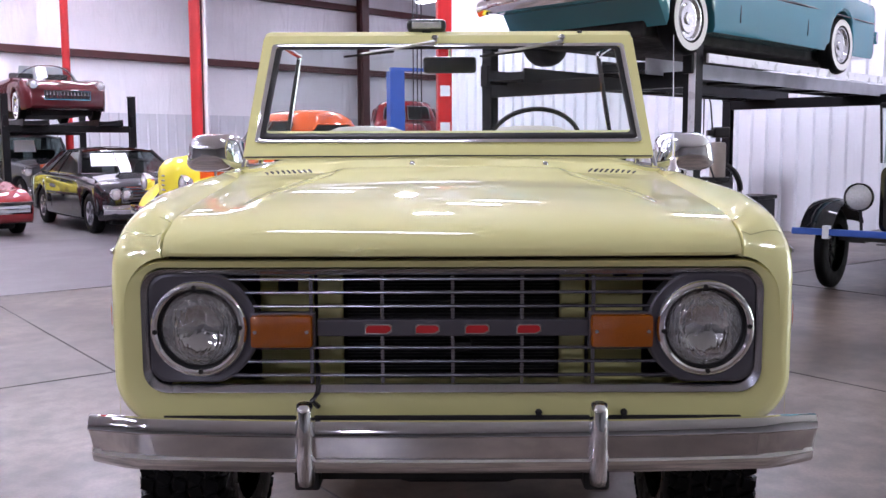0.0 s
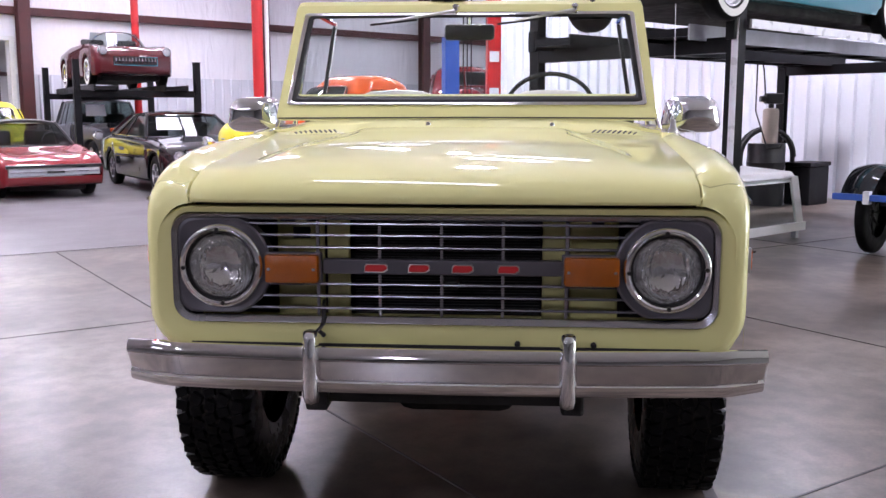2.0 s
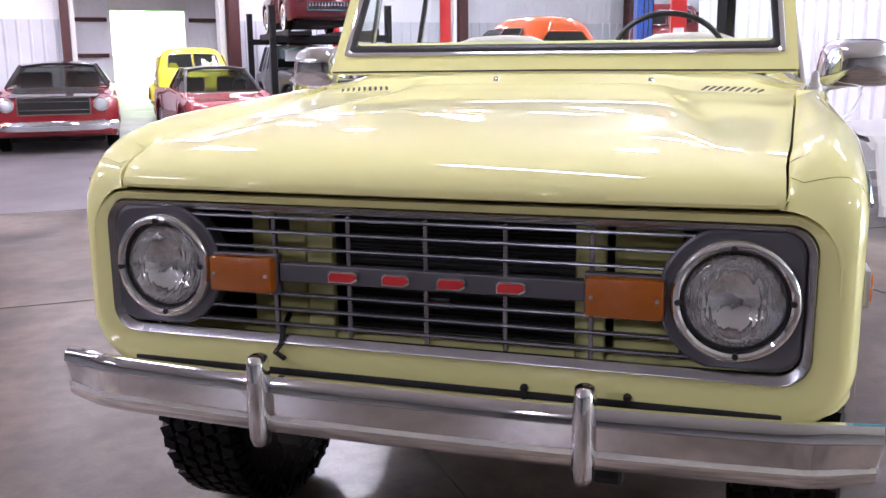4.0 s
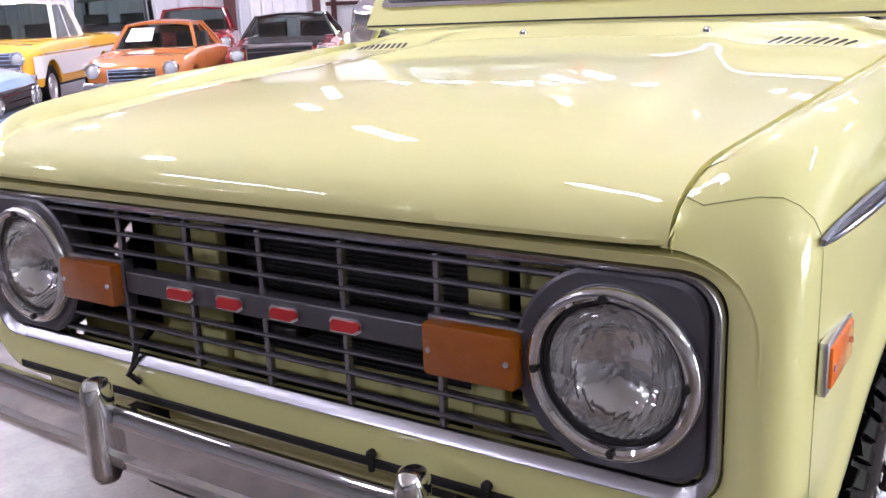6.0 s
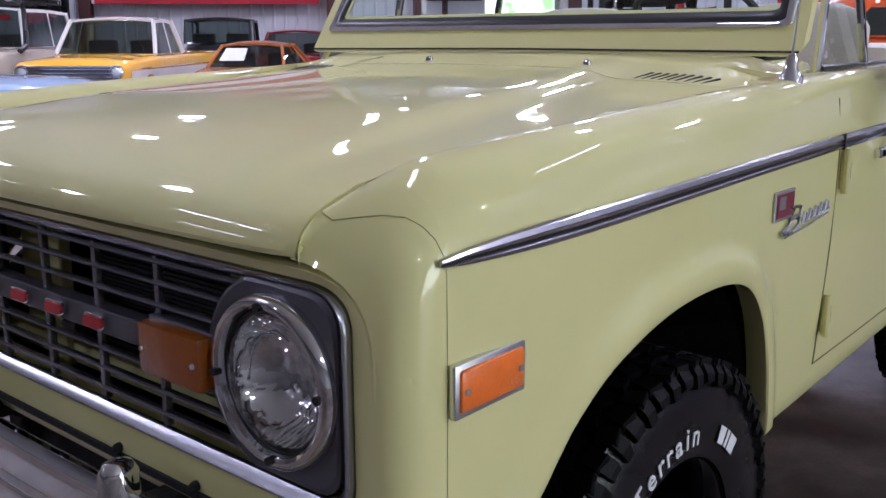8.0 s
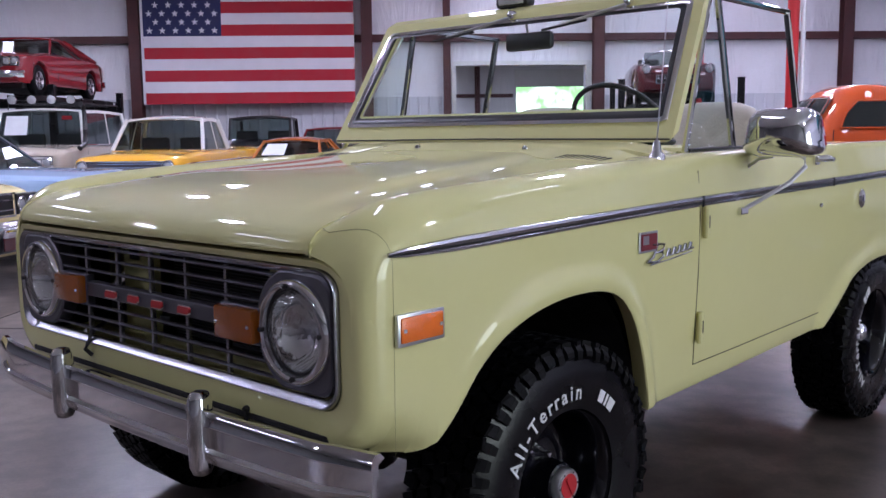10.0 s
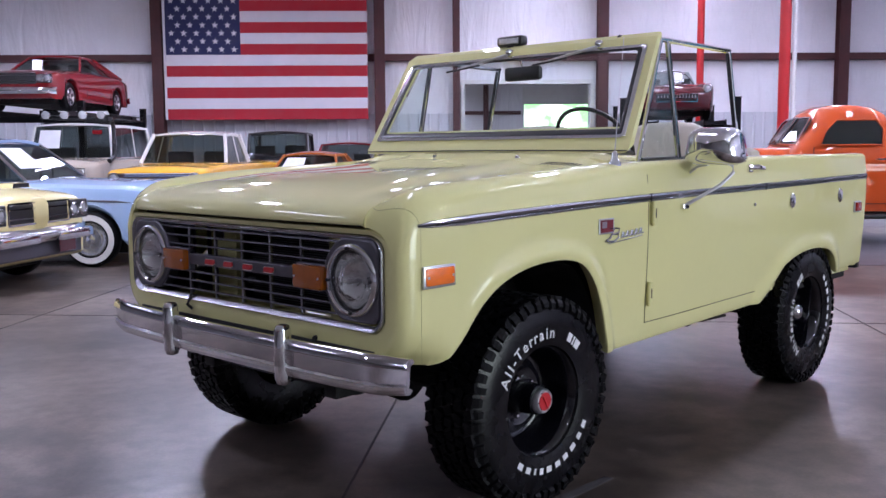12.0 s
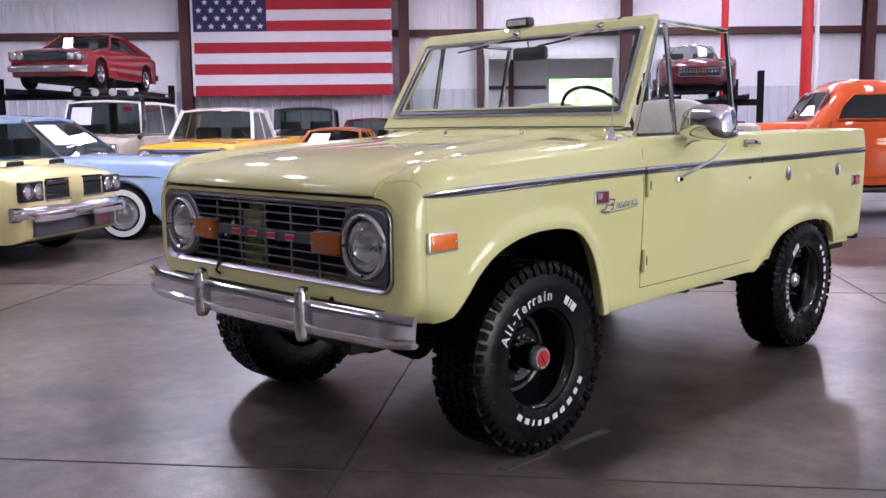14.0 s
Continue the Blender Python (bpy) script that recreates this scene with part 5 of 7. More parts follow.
# wipers hang from the header
for px, pz, tx, tz in ((-0.055, 1.834, -0.44, 1.769), (0.485, 1.834, 0.135, 1.769)):
    w = new("wiper"); w.parent = wagon
    Geo().lathe([(0, 0.018), (-0.02, 0.016), (-0.03, 0.009), (-0.032, 0)], 12, "y", screen(px, pz, 0.0)).put("pivot", M_CHROME, w, "", True)
    a, b = screen(px, pz, 0.03), screen(tx, tz, 0.03)
    Geo().tube([a, a.lerp(b, 0.5), b.lerp(a, 0.18)], [0.008, 0.006, 0.004], 6).put("arm", M_BRIGHT, w)
    Geo().tube([a.lerp(b, 0.45) - Vector((0, 0.0, 0.012)), b], 0.005, 5).put("blade", M_BLACK, w)
# mirror on the screen and spot lamp on the header
m = new("interior_mirror"); m.parent = wagon
Geo().box(-0.115, 0.115, -0.018, 0.018, -0.036, 0.036, pose(0.0, 1.74, 1.727), 0.016).put("mirror_housing", M_BLACK, m, "", True)
Geo().tube([(0.0, 1.73, 1.76), (0.0, 1.715, 1.81)], 0.006, 6).put("stem", M_CHROME, m)
l2 = new("header_lamp"); l2.parent = wagon
Geo().box(-0.085, 0.085, -0.03, 0.03, 0, 0.055, pose(-0.10, 1.775, 1.870), 0.018).put("housing", M_BLACK, l2, "", True)
Geo().box(-0.065, 0.065, -0.034, -0.0, 0.012, 0.042, pose(-0.10, 1.775, 1.870), 0.006).put("lens", M_LAMPFACE, l2)
Geo().box(-0.02, 0.02, -0.02, 0.02, 0, 0.03, pose(-0.10, 1.775, 1.846)).put("bracket", M_BLACK, l2)
Geo().lathe([(0, 0.016), (0.018, 0.012), (0.024, 0)], 10, "z", (0.56, 1.755, 1.850)).put("top_stud", M_BLACK, wagon)

# grille: bezel, argent insert, bars, band with plain red letter blocks
gr = new("grille"); gr.parent = wagon
def flat_ring(w, h, r, y, cz=0.9055):
    return [Vector((x, y, z)) for x, z in rounded(w, h, r, 7, 0, cz)]
Geo().loft([flat_ring(1.594, 0.326, 0.062, 0.006), flat_ring(1.592, 0.324, 0.062, -0.006), flat_ring(1.588, 0.320, 0.060, -0.009), flat_ring(1.582, 0.314, 0.058, -0.008), flat_ring(1.552, 0.286, 0.046, 0.006), flat_ring(1.550, 0.284, 0.045, 0.014)], True, False).put("bezel", M_BEZEL, gr, "satin aluminium grille surround", True, 30)
# argent panels round the lamps, ending in a circular rim towards the bars
LR = 0.150
for s in (-1, 1):
    g = Geo()
    rim, hole = [], []
    for k in range(72):
        a = 2 * math.pi * k / 72
        c, q = math.cos(a), math.sin(a)
        if c < 0 and LR * abs(q) < 0.139:
            d = LR
        else:
            d = min(0.128 / c if c > 1e-6 else 9, 0.1405 / abs(q) if abs(q) > 1e-6 else 9)
            corner = (0.128 - 0.045, 0.1405 - 0.045)      # rounded outer corners
            if c > 0 and d * c > corner[0] and d * abs(q) > corner[1]:
                bq = corner[0] * c + corner[1] * abs(q)
                d = bq + math.sqrt(max(0, bq * bq - corner[0] ** 2 - corner[1] ** 2 + 0.045 ** 2))
        rim.append((s * (0.648 + d * c), 0.912 + d * q)); hole.append((s * (0.648 + 0.118 * c), 0.912 + 0.118 * q))
    mid = [(a[0] * 0.82 + b[0] * 0.18, a[1] * 0.82 + b[1] * 0.18) for a, b in zip(rim, hole)]
    g.loft([[Vector((x, 0.045, z)) for x, z in rim], [Vector((x, 0.0, z)) for x, z in rim], [Vector((x, -0.003, z)) for x, z in mid], [Vector((x, 0.003, z)) for x, z in hole], [Vector((x, 0.07, z)) for x, z in hole]], True, False)
    g.put("lamp_panel", M_ARGENT, gr, "", True, 25)
for k, z in enumerate((1.038, 1.004, 0.968, 0.860, 0.824, 0.788)):
    edge = 0.648 - math.sqrt(LR * LR - (z - 0.912) ** 2) + 0.004
    rows = [[Vector((x, yy, z + zz)) for yy, zz in ((0.0035, -0.0042), (0.0005, -0.001), (0.0012, 0.002), (0.005, 0.0042), (0.017, 0.0030), (0.017, -0.0035))] for x in (-edge, 0, edge)]
    Geo().loft(rows).put("bar", M_GRILLE, gr)
for x in (-0.361, -0.178, 0.003, 0.181, 0.364):
    Geo().box(x - 0.005, x + 0.005, 0.004, 0.018, 0.766, 1.046, bev=0.002).put("upright", M_GRILLE, gr)
Geo().box(-0.345, 0.352, -0.004, 0.03, 0.891, 0.934, bev=0.003).put("centre_band", M_ARGENT, gr)
# letter blocks: slanted red shapes with bright rims
for x0, x1 in ((-0.222, -0.152), (-0.094, -0.03), (0.033, 0.097), (0.165, 0.229)):
    b = new("emblem_block"); b.parent = gr
    for k, (e, mat) in enumerate(((0.0, M_CHROME), (0.0035, M_REDLET))):
        o = [(x0 + e, 0.898 + e), (x1 - 0.012 - e, 0.898 + e), (x1 - e, 0.905 + e), (x1 - e, 0.919 - e), (x1 - 0.006 - e, 0.924 - e), (x0 + 0.006 + e, 0.924 - e), (x0 + e, 0.918 - e)]
        Geo().prism(o, "y", -0.005 - 0.004 * k, -0.012 - 0.0035 * k).put(("rim", "face")[k], mat, b)

# behind the grille: radiator, painted support, wiring, and dark panels added as shade
rad = new("radiator"); rad.parent = wagon
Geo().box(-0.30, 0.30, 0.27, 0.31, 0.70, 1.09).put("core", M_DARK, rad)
g = Geo()
for k in range(40):
    z = 0.71 + k * 0.0095
    g.box(-0.295, 0.295, 0.262, 0.268, z, z + 0.003)
tagged(g.put("fin_pack", M_BLACK, rad), kind="stuff")
sup = new("radiator_support"); sup.parent = wagon
g = Geo()
for s in (-1, 1):
    g.box(s * 0.335 - 0.035, s * 0.335 + 0.035, 0.19, 0.22, 0.66, 1.09, bev=0.006)
    g.box(s * 0.46 - 0.075, s * 0.46 + 0.075, 0.22, 0.24, 0.66, 1.09, bev=0.006)
g.box(-0.80, 0.80, 0.205, 0.24, 0.665, 0.725, bev=0.01); g.box(-0.80, 0.80, 0.06, 0.24, 1.075, 1.095, bev=0.006)
g.put("painted_frame", M_YELLOW, sup)
for x, z, w, h in ((-0.455, 0.985, 0.055, 0.035), (-0.50, 1.035, 0.05, 0.03), (-0.42, 1.035, 0.04, 0.03), (0.47, 1.03, 0.04, 0.03)):
    Geo().box(x - w / 2, x + w / 2, 0.215, 0.2195, z - h / 2, z + h / 2).put("support_hole", M_DARK, sup)
# black sheets standing in for the shade of the engine bay
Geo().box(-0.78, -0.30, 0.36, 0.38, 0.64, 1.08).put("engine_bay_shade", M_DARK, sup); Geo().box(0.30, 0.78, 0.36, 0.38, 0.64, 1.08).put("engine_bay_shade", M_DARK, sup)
# added panels that stop floor light showing through the grille
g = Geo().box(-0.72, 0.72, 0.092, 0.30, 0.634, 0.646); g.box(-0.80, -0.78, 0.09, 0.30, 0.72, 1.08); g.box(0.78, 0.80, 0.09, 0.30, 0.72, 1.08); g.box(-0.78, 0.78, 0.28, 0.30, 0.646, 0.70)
g.put("nose_light_block", M_DARK, sup, "added black panels that block stray light behind the nose")
Geo().box(0.0, 0.05, 0.03, 0.10, 0.842, 0.868, bev=0.004).put("hood_latch", M_BLACK, sup)
Geo().tube([(-0.352, 0.05, 0.80), (-0.345, 0.0, 0.775), (-0.345, -0.012, 0.745), (-0.36, -0.015, 0.725), (-0.345, 0.0, 0.705)], 0.007, 6).put("cable", M_BLACK, wagon, "black cable hanging through the grille")

def headlamp(s):
    h = new("headlight"); h.parent = wagon; h.location = (s * 0.648, 0.0, 0.912)
    Geo().lathe([(0.03, 0.128), (0.004, 0.1275), (-0.006, 0.1265), (-0.015, 0.1225), (-0.0195, 0.1165), (-0.020, 0.1105), (-0.016, 0.1055), (-0.006, 0.1035), (0.004, 0.103)], 56, "y").put("trim_ring", M_CHROME, h, "", True, 40)
    Geo().lathe([(0.004, 0.1035), (-0.004, 0.1025), (-0.004, 0.0975), (0.006, 0.096)], 48, "y").put("retaining_ring", M_BLACK, h, "", True, 40)
    Geo().lathe([(0.0, 0.0975), (0.02, 0.092), (0.05, 0.072), (0.07, 0.03), (0.072, 0.0)], 40, "y").put("reflector", M_REFLECT, h, "", True)
    Geo().lathe([(-0.002, 0.098), (-0.013, 0.088), (-0.024, 0.06), (-0.029, 0.03), (-0.030, 0.0)], 40, "y").put("lens", M_FLUTED, h, "", True)
    for a in (0, 90, 180, 270):
        Geo().lathe([(-0.024, 0.0), (-0.024, 0.0065), (-0.012, 0.0065)], 8, "y", (0.109 * math.cos(radians(a + 3)), 0, 0.109 * math.sin(radians(a + 3)))).put("screw", M_BLACK, h)
for s in (-1, 1):
    headlamp(s)
    t = new("turn_signal"); t.parent = wagon; t.location = (s * 0.434, 0.0, 0.907)
    Geo().box(-0.079, 0.079, -0.030, 0.02, -0.042, 0.042, bev=0.008).put("lens", M_AMBER, t, "amber ribbed lens", True)
    Geo().box(-0.084, 0.084, -0.004, 0.024, -0.046, 0.046, bev=0.004).put("base", M_ARGENT, t)
    for x in (-0.066, 0.066):
        Geo().lathe([(-0.033, 0), (-0.033, 0.004), (-0.029, 0.005)], 8, "y", (x, 0, 0.0)).put("screw", M_BRIGHT, t)
    # side marker
    sm = new("side_marker"); sm.parent = wagon; sm.location = (s * (half_width(0.157) + 0.001), 0.157, 0.932)
    q = Matrix.Rotation(radians(90 * s), 4, "Z")
    Geo().box(-0.076, 0.076, -0.008, 0.004, -0.037, 0.037, q, 0.003).put("surround", M_BRIGHT, sm, "", True)
    Geo().box(-0.068, 0.068, -0.013, -0.002, -0.029, 0.029, q, 0.005).put("lens", M_AMBER2, sm, "bright amber lens", True)
    for y in (-0.058, 0.058):
        Geo().box(s * 0.012, s * 0.0145, y - 0.004, y + 0.004, -0.004, 0.004).put("screw", M_BRIGHT, sm)

# bumper: chrome channel blade with two guards
bp = new("front_bumper"); bp.parent = wagon
sec = [(0.0, 0.052), (-0.012, 0.066), (-0.026, 0.066), (-0.036, 0.052), (-0.040, 0.032), (-0.032, 0.026), (-0.030, -0.026), (-0.040, -0.034), (-0.038, -0.055), (-0.028, -0.066), (-0.012, -0.066), (0.0, -0.052), (-0.016, -0.040), (-0.018, 0.040)]
rows = []
for k in range(41):
    u = -1 + k / 20
    x = u * 0.934
    sweep = 0.028 * u * u + 0.03 * max(0, abs(u) - 0.86) / 0.14
    taper = 1 - 0.10 * max(0, abs(u) - 0.9) / 0.1
    tilt = 0.012 if abs(u) < 0.97 else 0.0
    rows.append([Vector((x - (0.010 if dz < 0 else 0) * u * abs(u) ** 8, -0.055 + sweep + dy, 0.622 + dz * taper + 0.007 * abs(u) ** 3)) for dy, dz in sec])
Geo().loft(rows).put("blade", M_CHROME, bp, "chromed channel-section bumper blade", True, 38)
for s in (-1, 1):
    rows = []
    for dz, w, d in ((0.118, 0.010, 0.012), (0.114, 0.020, 0.024), (0.098, 0.024, 0.033), (0.0, 0.025, 0.036), (-0.075, 0.024, 0.033), (-0.094, 0.020, 0.024), (-0.099, 0.010, 0.012)):
        rows.append([Vector((s * 0.368 + w * math.cos(a), -0.086 + d * math.sin(a), 0.623 + dz)) for a in [k * math.pi / 8 for k in range(16)]])
    Geo().loft(rows).put("guard", M_CHROME, bp, "rounded chrome bumper guard", True, 60)
    Geo().box(s * 0.36 - 0.025, s * 0.36 + 0.025, -0.05, 0.12, 0.577, 0.652).put("bracket", M_DARK, bp)
for x in (0.225, 0.445):
    g = Geo().lathe([(-0.012, 0), (-0.012, 0.005), (-0.006, 0.009), (0.02, 0.009)], 10, "y", (x, 0.0, 0.690)); g.box(x - 0.004, x + 0.004, -0.008, 0.0, 0.66, 0.69)
    g.put("bolt", M_DARK, bp)

TRIM_LINE = [(0.066, 1.102), (0.5, 1.117), (1.45, 1.137), (2.55, 1.148), (4.03, 1.165)]
def flank(y, z):
    """Distance of the body side from the centre line."""
    return half_width(y) + bow(y, z)
# side trim spears, badge blocks, hinges, caps
for s in (-1, 1):
    rows = []
    for k in range(30):
        y = 0.066 + (4.025 - 0.066) * (k / 29) ** 1.3
        z = cspline(TRIM_LINE, y)
        h = 0.005 + 0.0125 * math.sqrt(min(1, (y - 0.066) / 0.2))
        x = s * (flank(y, z) + 0.001)
        rows.append([Vector((x + s * a, y, z + b * h)) for a, b in ((0, 1), (0.005, 0.85), (0.007, 0.4), (0.004, -0.05), (0.003, -0.35), (0.006, -0.5), (0.005, -0.85), (0, -1))])
    Geo().loft([[p for p in (r[3], r[4])] for r in [[v + Vector((s * 0.0008, 0, 0)) for v in q] for q in rows]], False).put("trim_groove", M_BLACK, wagon, "dark line along the moulding")
    tr = Geo().loft(rows).put("side_trim", M_TRIM, wagon, "bright ribbed side moulding", True, 25)
    g = Geo()
    for y in (1.445, 2.575):
        z = cspline(TRIM_LINE, y)
        g.box(s * (flank(y, z) - 0.001), s * (flank(y, z) + 0.009), y - 0.003, y + 0.003, z - 0.018, z + 0.018)
    g.put("trim_gap", M_DARK, wagon)
    # emblem: bright plate with a red field, and a slanted script of plain strokes
    em = new("fender_emblem"); em.parent = wagon
    X = flank(1.1, 1.04) + 0.001
    def on_side(y, z, d=0.004):
        return Vector((s * (X + d), y, z))
    def slab(y0, y1, z0, z1, d0, d1, bev=0.0):
        return Geo().box(min(s * (X + d0), s * (X + d1)), max(s * (X + d0), s * (X + d1)), y0, y1, z0, z1, bev=bev)
    slab(1.055, 1.160, 1.006, 1.068, 0, 0.005, 0.002).put("plate", M_BRIGHT, em)
    slab(1.064, 1.152, 1.013, 1.061, 0.005, 0.0065).put("red_field", M_BADGE, em, "dull red enamel field")
    slab(1.072, 1.104, 1.030, 1.056, 0.0065, 0.008).put("shield", M_BRIGHT, em)
    g = Geo().tube([on_side(y, z) for y, z in ((1.105, 0.978), (1.135, 0.988), (1.160, 1.022), (1.128, 1.028))], 0.0045, 5)
    g.tube([on_side(y, z) for y, z in ((1.100, 0.976), (1.160, 0.972), (1.196, 0.985), (1.190, 1.000), (1.150, 1.000), (1.195, 1.006), (1.200, 1.022), (1.160, 1.026))], 0.0042, 5)
    for k in range(5):                                   # five low strokes leaning back
        y = 1.216 + 0.034 * k
        g.tube([on_side(y, 0.982 + 0.002 * k), on_side(y + 0.010, 1.006 + 0.002 * k), on_side(y + 0.020, 1.004 + 0.002 * k), on_side(y + 0.014, 0.984 + 0.002 * k), on_side(y + 0.032, 0.986 + 0.002 * k)], 0.0036, 5)
    g.tube([on_side(1.120, 0.966), on_side(1.250, 0.973), on_side(1.375, 0.984)], 0.0022, 5)
    g.put("script_bar", M_BEZEL, em)
    # door outline
    g = Geo()
    pts = [(1.432, 1.235), (1.434, 1.10), (1.438, 0.9), (1.446, 0.70), (1.455, 0.594), (1.8, 0.596), (2.2, 0.602), (2.535, 0.606)]
    g.tube([(s * (flank(y, z) + (0.0005 if z < 1.2 else -0.01)), y, z) for y, z in pts], 0.0024, 5)
    g.put("door_gap", M_SEAM, wagon, "dark shut line round the door")
    for z in (1.070, 0.722):
        X = flank(1.46, z)
        hg = new("door_hinge"); hg.parent = wagon
        Geo().box(min(s * X, s * (X + 0.012)), max(s * X, s * (X + 0.012)), 1.448, 1.49, z - 0.045, z + 0.045, bev=0.004).put("leaf", M_YELLOW, hg)
        Geo().tube([(s * (X + 0.014), 1.452, z - 0.052), (s * (X + 0.014), 1.452, z + 0.052)], 0.009, 8).put("barrel", M_YELLOW, hg)
        Geo().box(min(s * X, s * (X + 0.018)), max(s * X, s * (X + 0.018)), 1.46, 1.472, z - 0.02, z + 0.02).put("pin", M_DARK, hg)
    dh = new("door_handle"); dh.parent = wagon
    Geo().box(min(s * HW, s * (HW + 0.02)), max(s * HW, s * (HW + 0.02)), 2.375, 2.415, 1.222, 1.262, bev=0.006).put("escutcheon", M_CHROME, dh)
    Geo().tube([(s * (HW + 0.02), 2.38, 1.245), (s * (HW + 0.045), 2.41, 1.248), (s * (HW + 0.042), 2.48, 1.243), (s * (HW + 0.03), 2.52, 1.236)], [0.012, 0.014, 0.012, 0.008], 8).put("lever", M_CHROME, dh, "", True)
    Geo().lathe([(0, 0.010), (0.006 * s, 0.009), (0.008 * s, 0)], 12, "x", (s * (flank(2.4, 1.06) + 0.001), 2.45, 1.06)).put("door_lock", M_CHROME, wagon)
    for y in (2.905, 3.585):
        fc = new("filler_cap"); fc.parent = wagon; fc.location = (s * (flank(y, 1.06) + 0.001), y, 1.061)
        rows = []
        for d, r in ((0, 1.0), (0.006, 1.0), (0.014, 0.8), (0.017, 0.45), (0.0175, 0.02)):
            rows.append([Vector((s * d, 0.026 * r * math.cos(a), 0.042 * r * math.sin(a))) for a in [k * math.pi / 10 for k in range(20)]])
        Geo().loft(rows).put("cover", M_CHROME, fc, "oval chrome cover", True)
    rm = new("rear_marker"); rm.parent = wagon; rm.location = (s * (flank(3.88, 0.98) + 0.002), 3.88, 0.981)
    q = Matrix.Rotation(radians(90 * s), 4, "Z")
    Geo().box(-0.05, 0.05, -0.008, 0.004, -0.034, 0.034, q, 0.004).put("surround", M_BRIGHT, rm); Geo().box(-0.042, 0.042, -0.018, -0.002, -0.027, 0.027, q, 0.006).put("lens", M_REDLENS, rm)

# tub: inner walls, tailgate, rear bumper
for s in (-1, 1):
    Geo().box(min(s * 0.82, s * 0.838), max(s * 0.82, s * 0.838), 1.45, 4.0, 0.57, 1.296).put("inner_panel", M_YELLOW, wagon)
Geo().box(-HW + 0.03, HW - 0.03, BACK - 0.05, BACK, 0.60, 1.292, bev=0.012).put("tailgate", M_YELLOW, wagon)
Geo().box(-0.87, 0.87, BACK + 0.03, BACK + 0.085, 0.575, 0.69, bev=0.015).put("rear_bumper", M_BLACK, wagon)
Geo().box(-0.6, -0.5, BACK - 0.04, BACK + 0.05, 0.6, 0.66).put("bumper_bracket", M_DARK, wagon); Geo().box(0.5, 0.6, BACK - 0.04, BACK + 0.05, 0.6, 0.66).put("bumper_bracket", M_DARK, wagon)
for s in (-1, 1):
    Geo().box(s * 0.78 - 0.045, s * 0.78 + 0.045, BACK - 0.01, BACK + 0.03, 0.92, 1.06, bev=0.01).put("tail_lamp", M_REDLENS, wagon)
# seats
for x in (-0.42, 0.42):
    st = new("bucket_seat"); st.parent = wagon
    rows = []
    for z, w, d in ((1.02, 0.24, 0.075), (1.15, 0.245, 0.085), (1.30, 0.245, 0.085), (1.40, 0.24, 0.08), (1.452, 0.205, 0.065), (1.477, 0.14, 0.045), (1.483, 0.05, 0.02)):
        rows.append([Vector((x + CS + px * w * 2, 2.36 + (z - 1.02) * 0.25 + py * d * 2, z)) for px, py in rounded(1, 1, 0.36, 4)])
    Geo().loft(rows).put("backrest", M_SEAT, st, "", True, 60)
    Geo().box(x - 0.25, x + 0.25, 1.86, 2.36, 0.86, 1.04, bev=0.06).put("cushion", M_SEAT, st, "", True)
    Geo().box(x - 0.22, x + 0.22, 1.92, 2.3, 0.57, 0.86).put("pedestal", M_INTERIOR, st)
rs = new("rear_bench"); rs.parent = wagon
Geo().box(-0.52, 0.52, 3.28, 3.44, 0.9, 1.345, pose(0, 0, 0), 0.06).put("backrest", M_SEAT, rs, "", True)
Geo().box(-0.52, 0.52, 2.85, 3.3, 0.75, 0.93, None, 0.05).put("cushion", M_SEAT, rs, "", True)
# dash, steering wheel
Geo().box(-0.77, 0.77, 1.46, 1.66, 1.10, 1.315, None, 0.03).put("dashboard", M_YELLOW, wagon, "", True)
Geo().box(-0.72, 0.72, 1.47, 1.64, 1.316, 1.335, None, 0.009).put("dash_pad", M_BLACK, wagon, "", True)
sw = new("steering_wheel"); sw.parent = wagon
sw.matrix_local = pose(0.375, 1.83, 1.375, 38, 0, 0)
rows = []
for k in range(40):
    a = k * 2 * math.pi / 40
    c = Vector((0.205 * math.cos(a), 0, 0.205 * math.sin(a)))
    e = c.normalized()
    rows.append([c + e * 0.0105 * math.cos(b) + Vector((0, 0.0105 * math.sin(b), 0)) for b in [j * math.pi / 4 for j in range(8)]])
g = Geo().loft(rows + [rows[0]], True, False)
g.put("rim", M_BLACK, sw, "", True)
g = Geo().tube([(-0.2, 0, 0.0), (0, -0.03, 0), (0.2, 0, 0)], 0.012, 6); g.tube([(0, -0.03, 0), (0, 0, -0.2)], 0.012, 6)
g.put("spokes", M_BLACK, sw)
Geo().lathe([(0.02, 0), (0.01, 0.05), (-0.04, 0.055), (-0.05, 0.03), (-0.35, 0.025), (-0.35, 0)], 16, "y").put("hub", M_BLACK, sw, "", True)

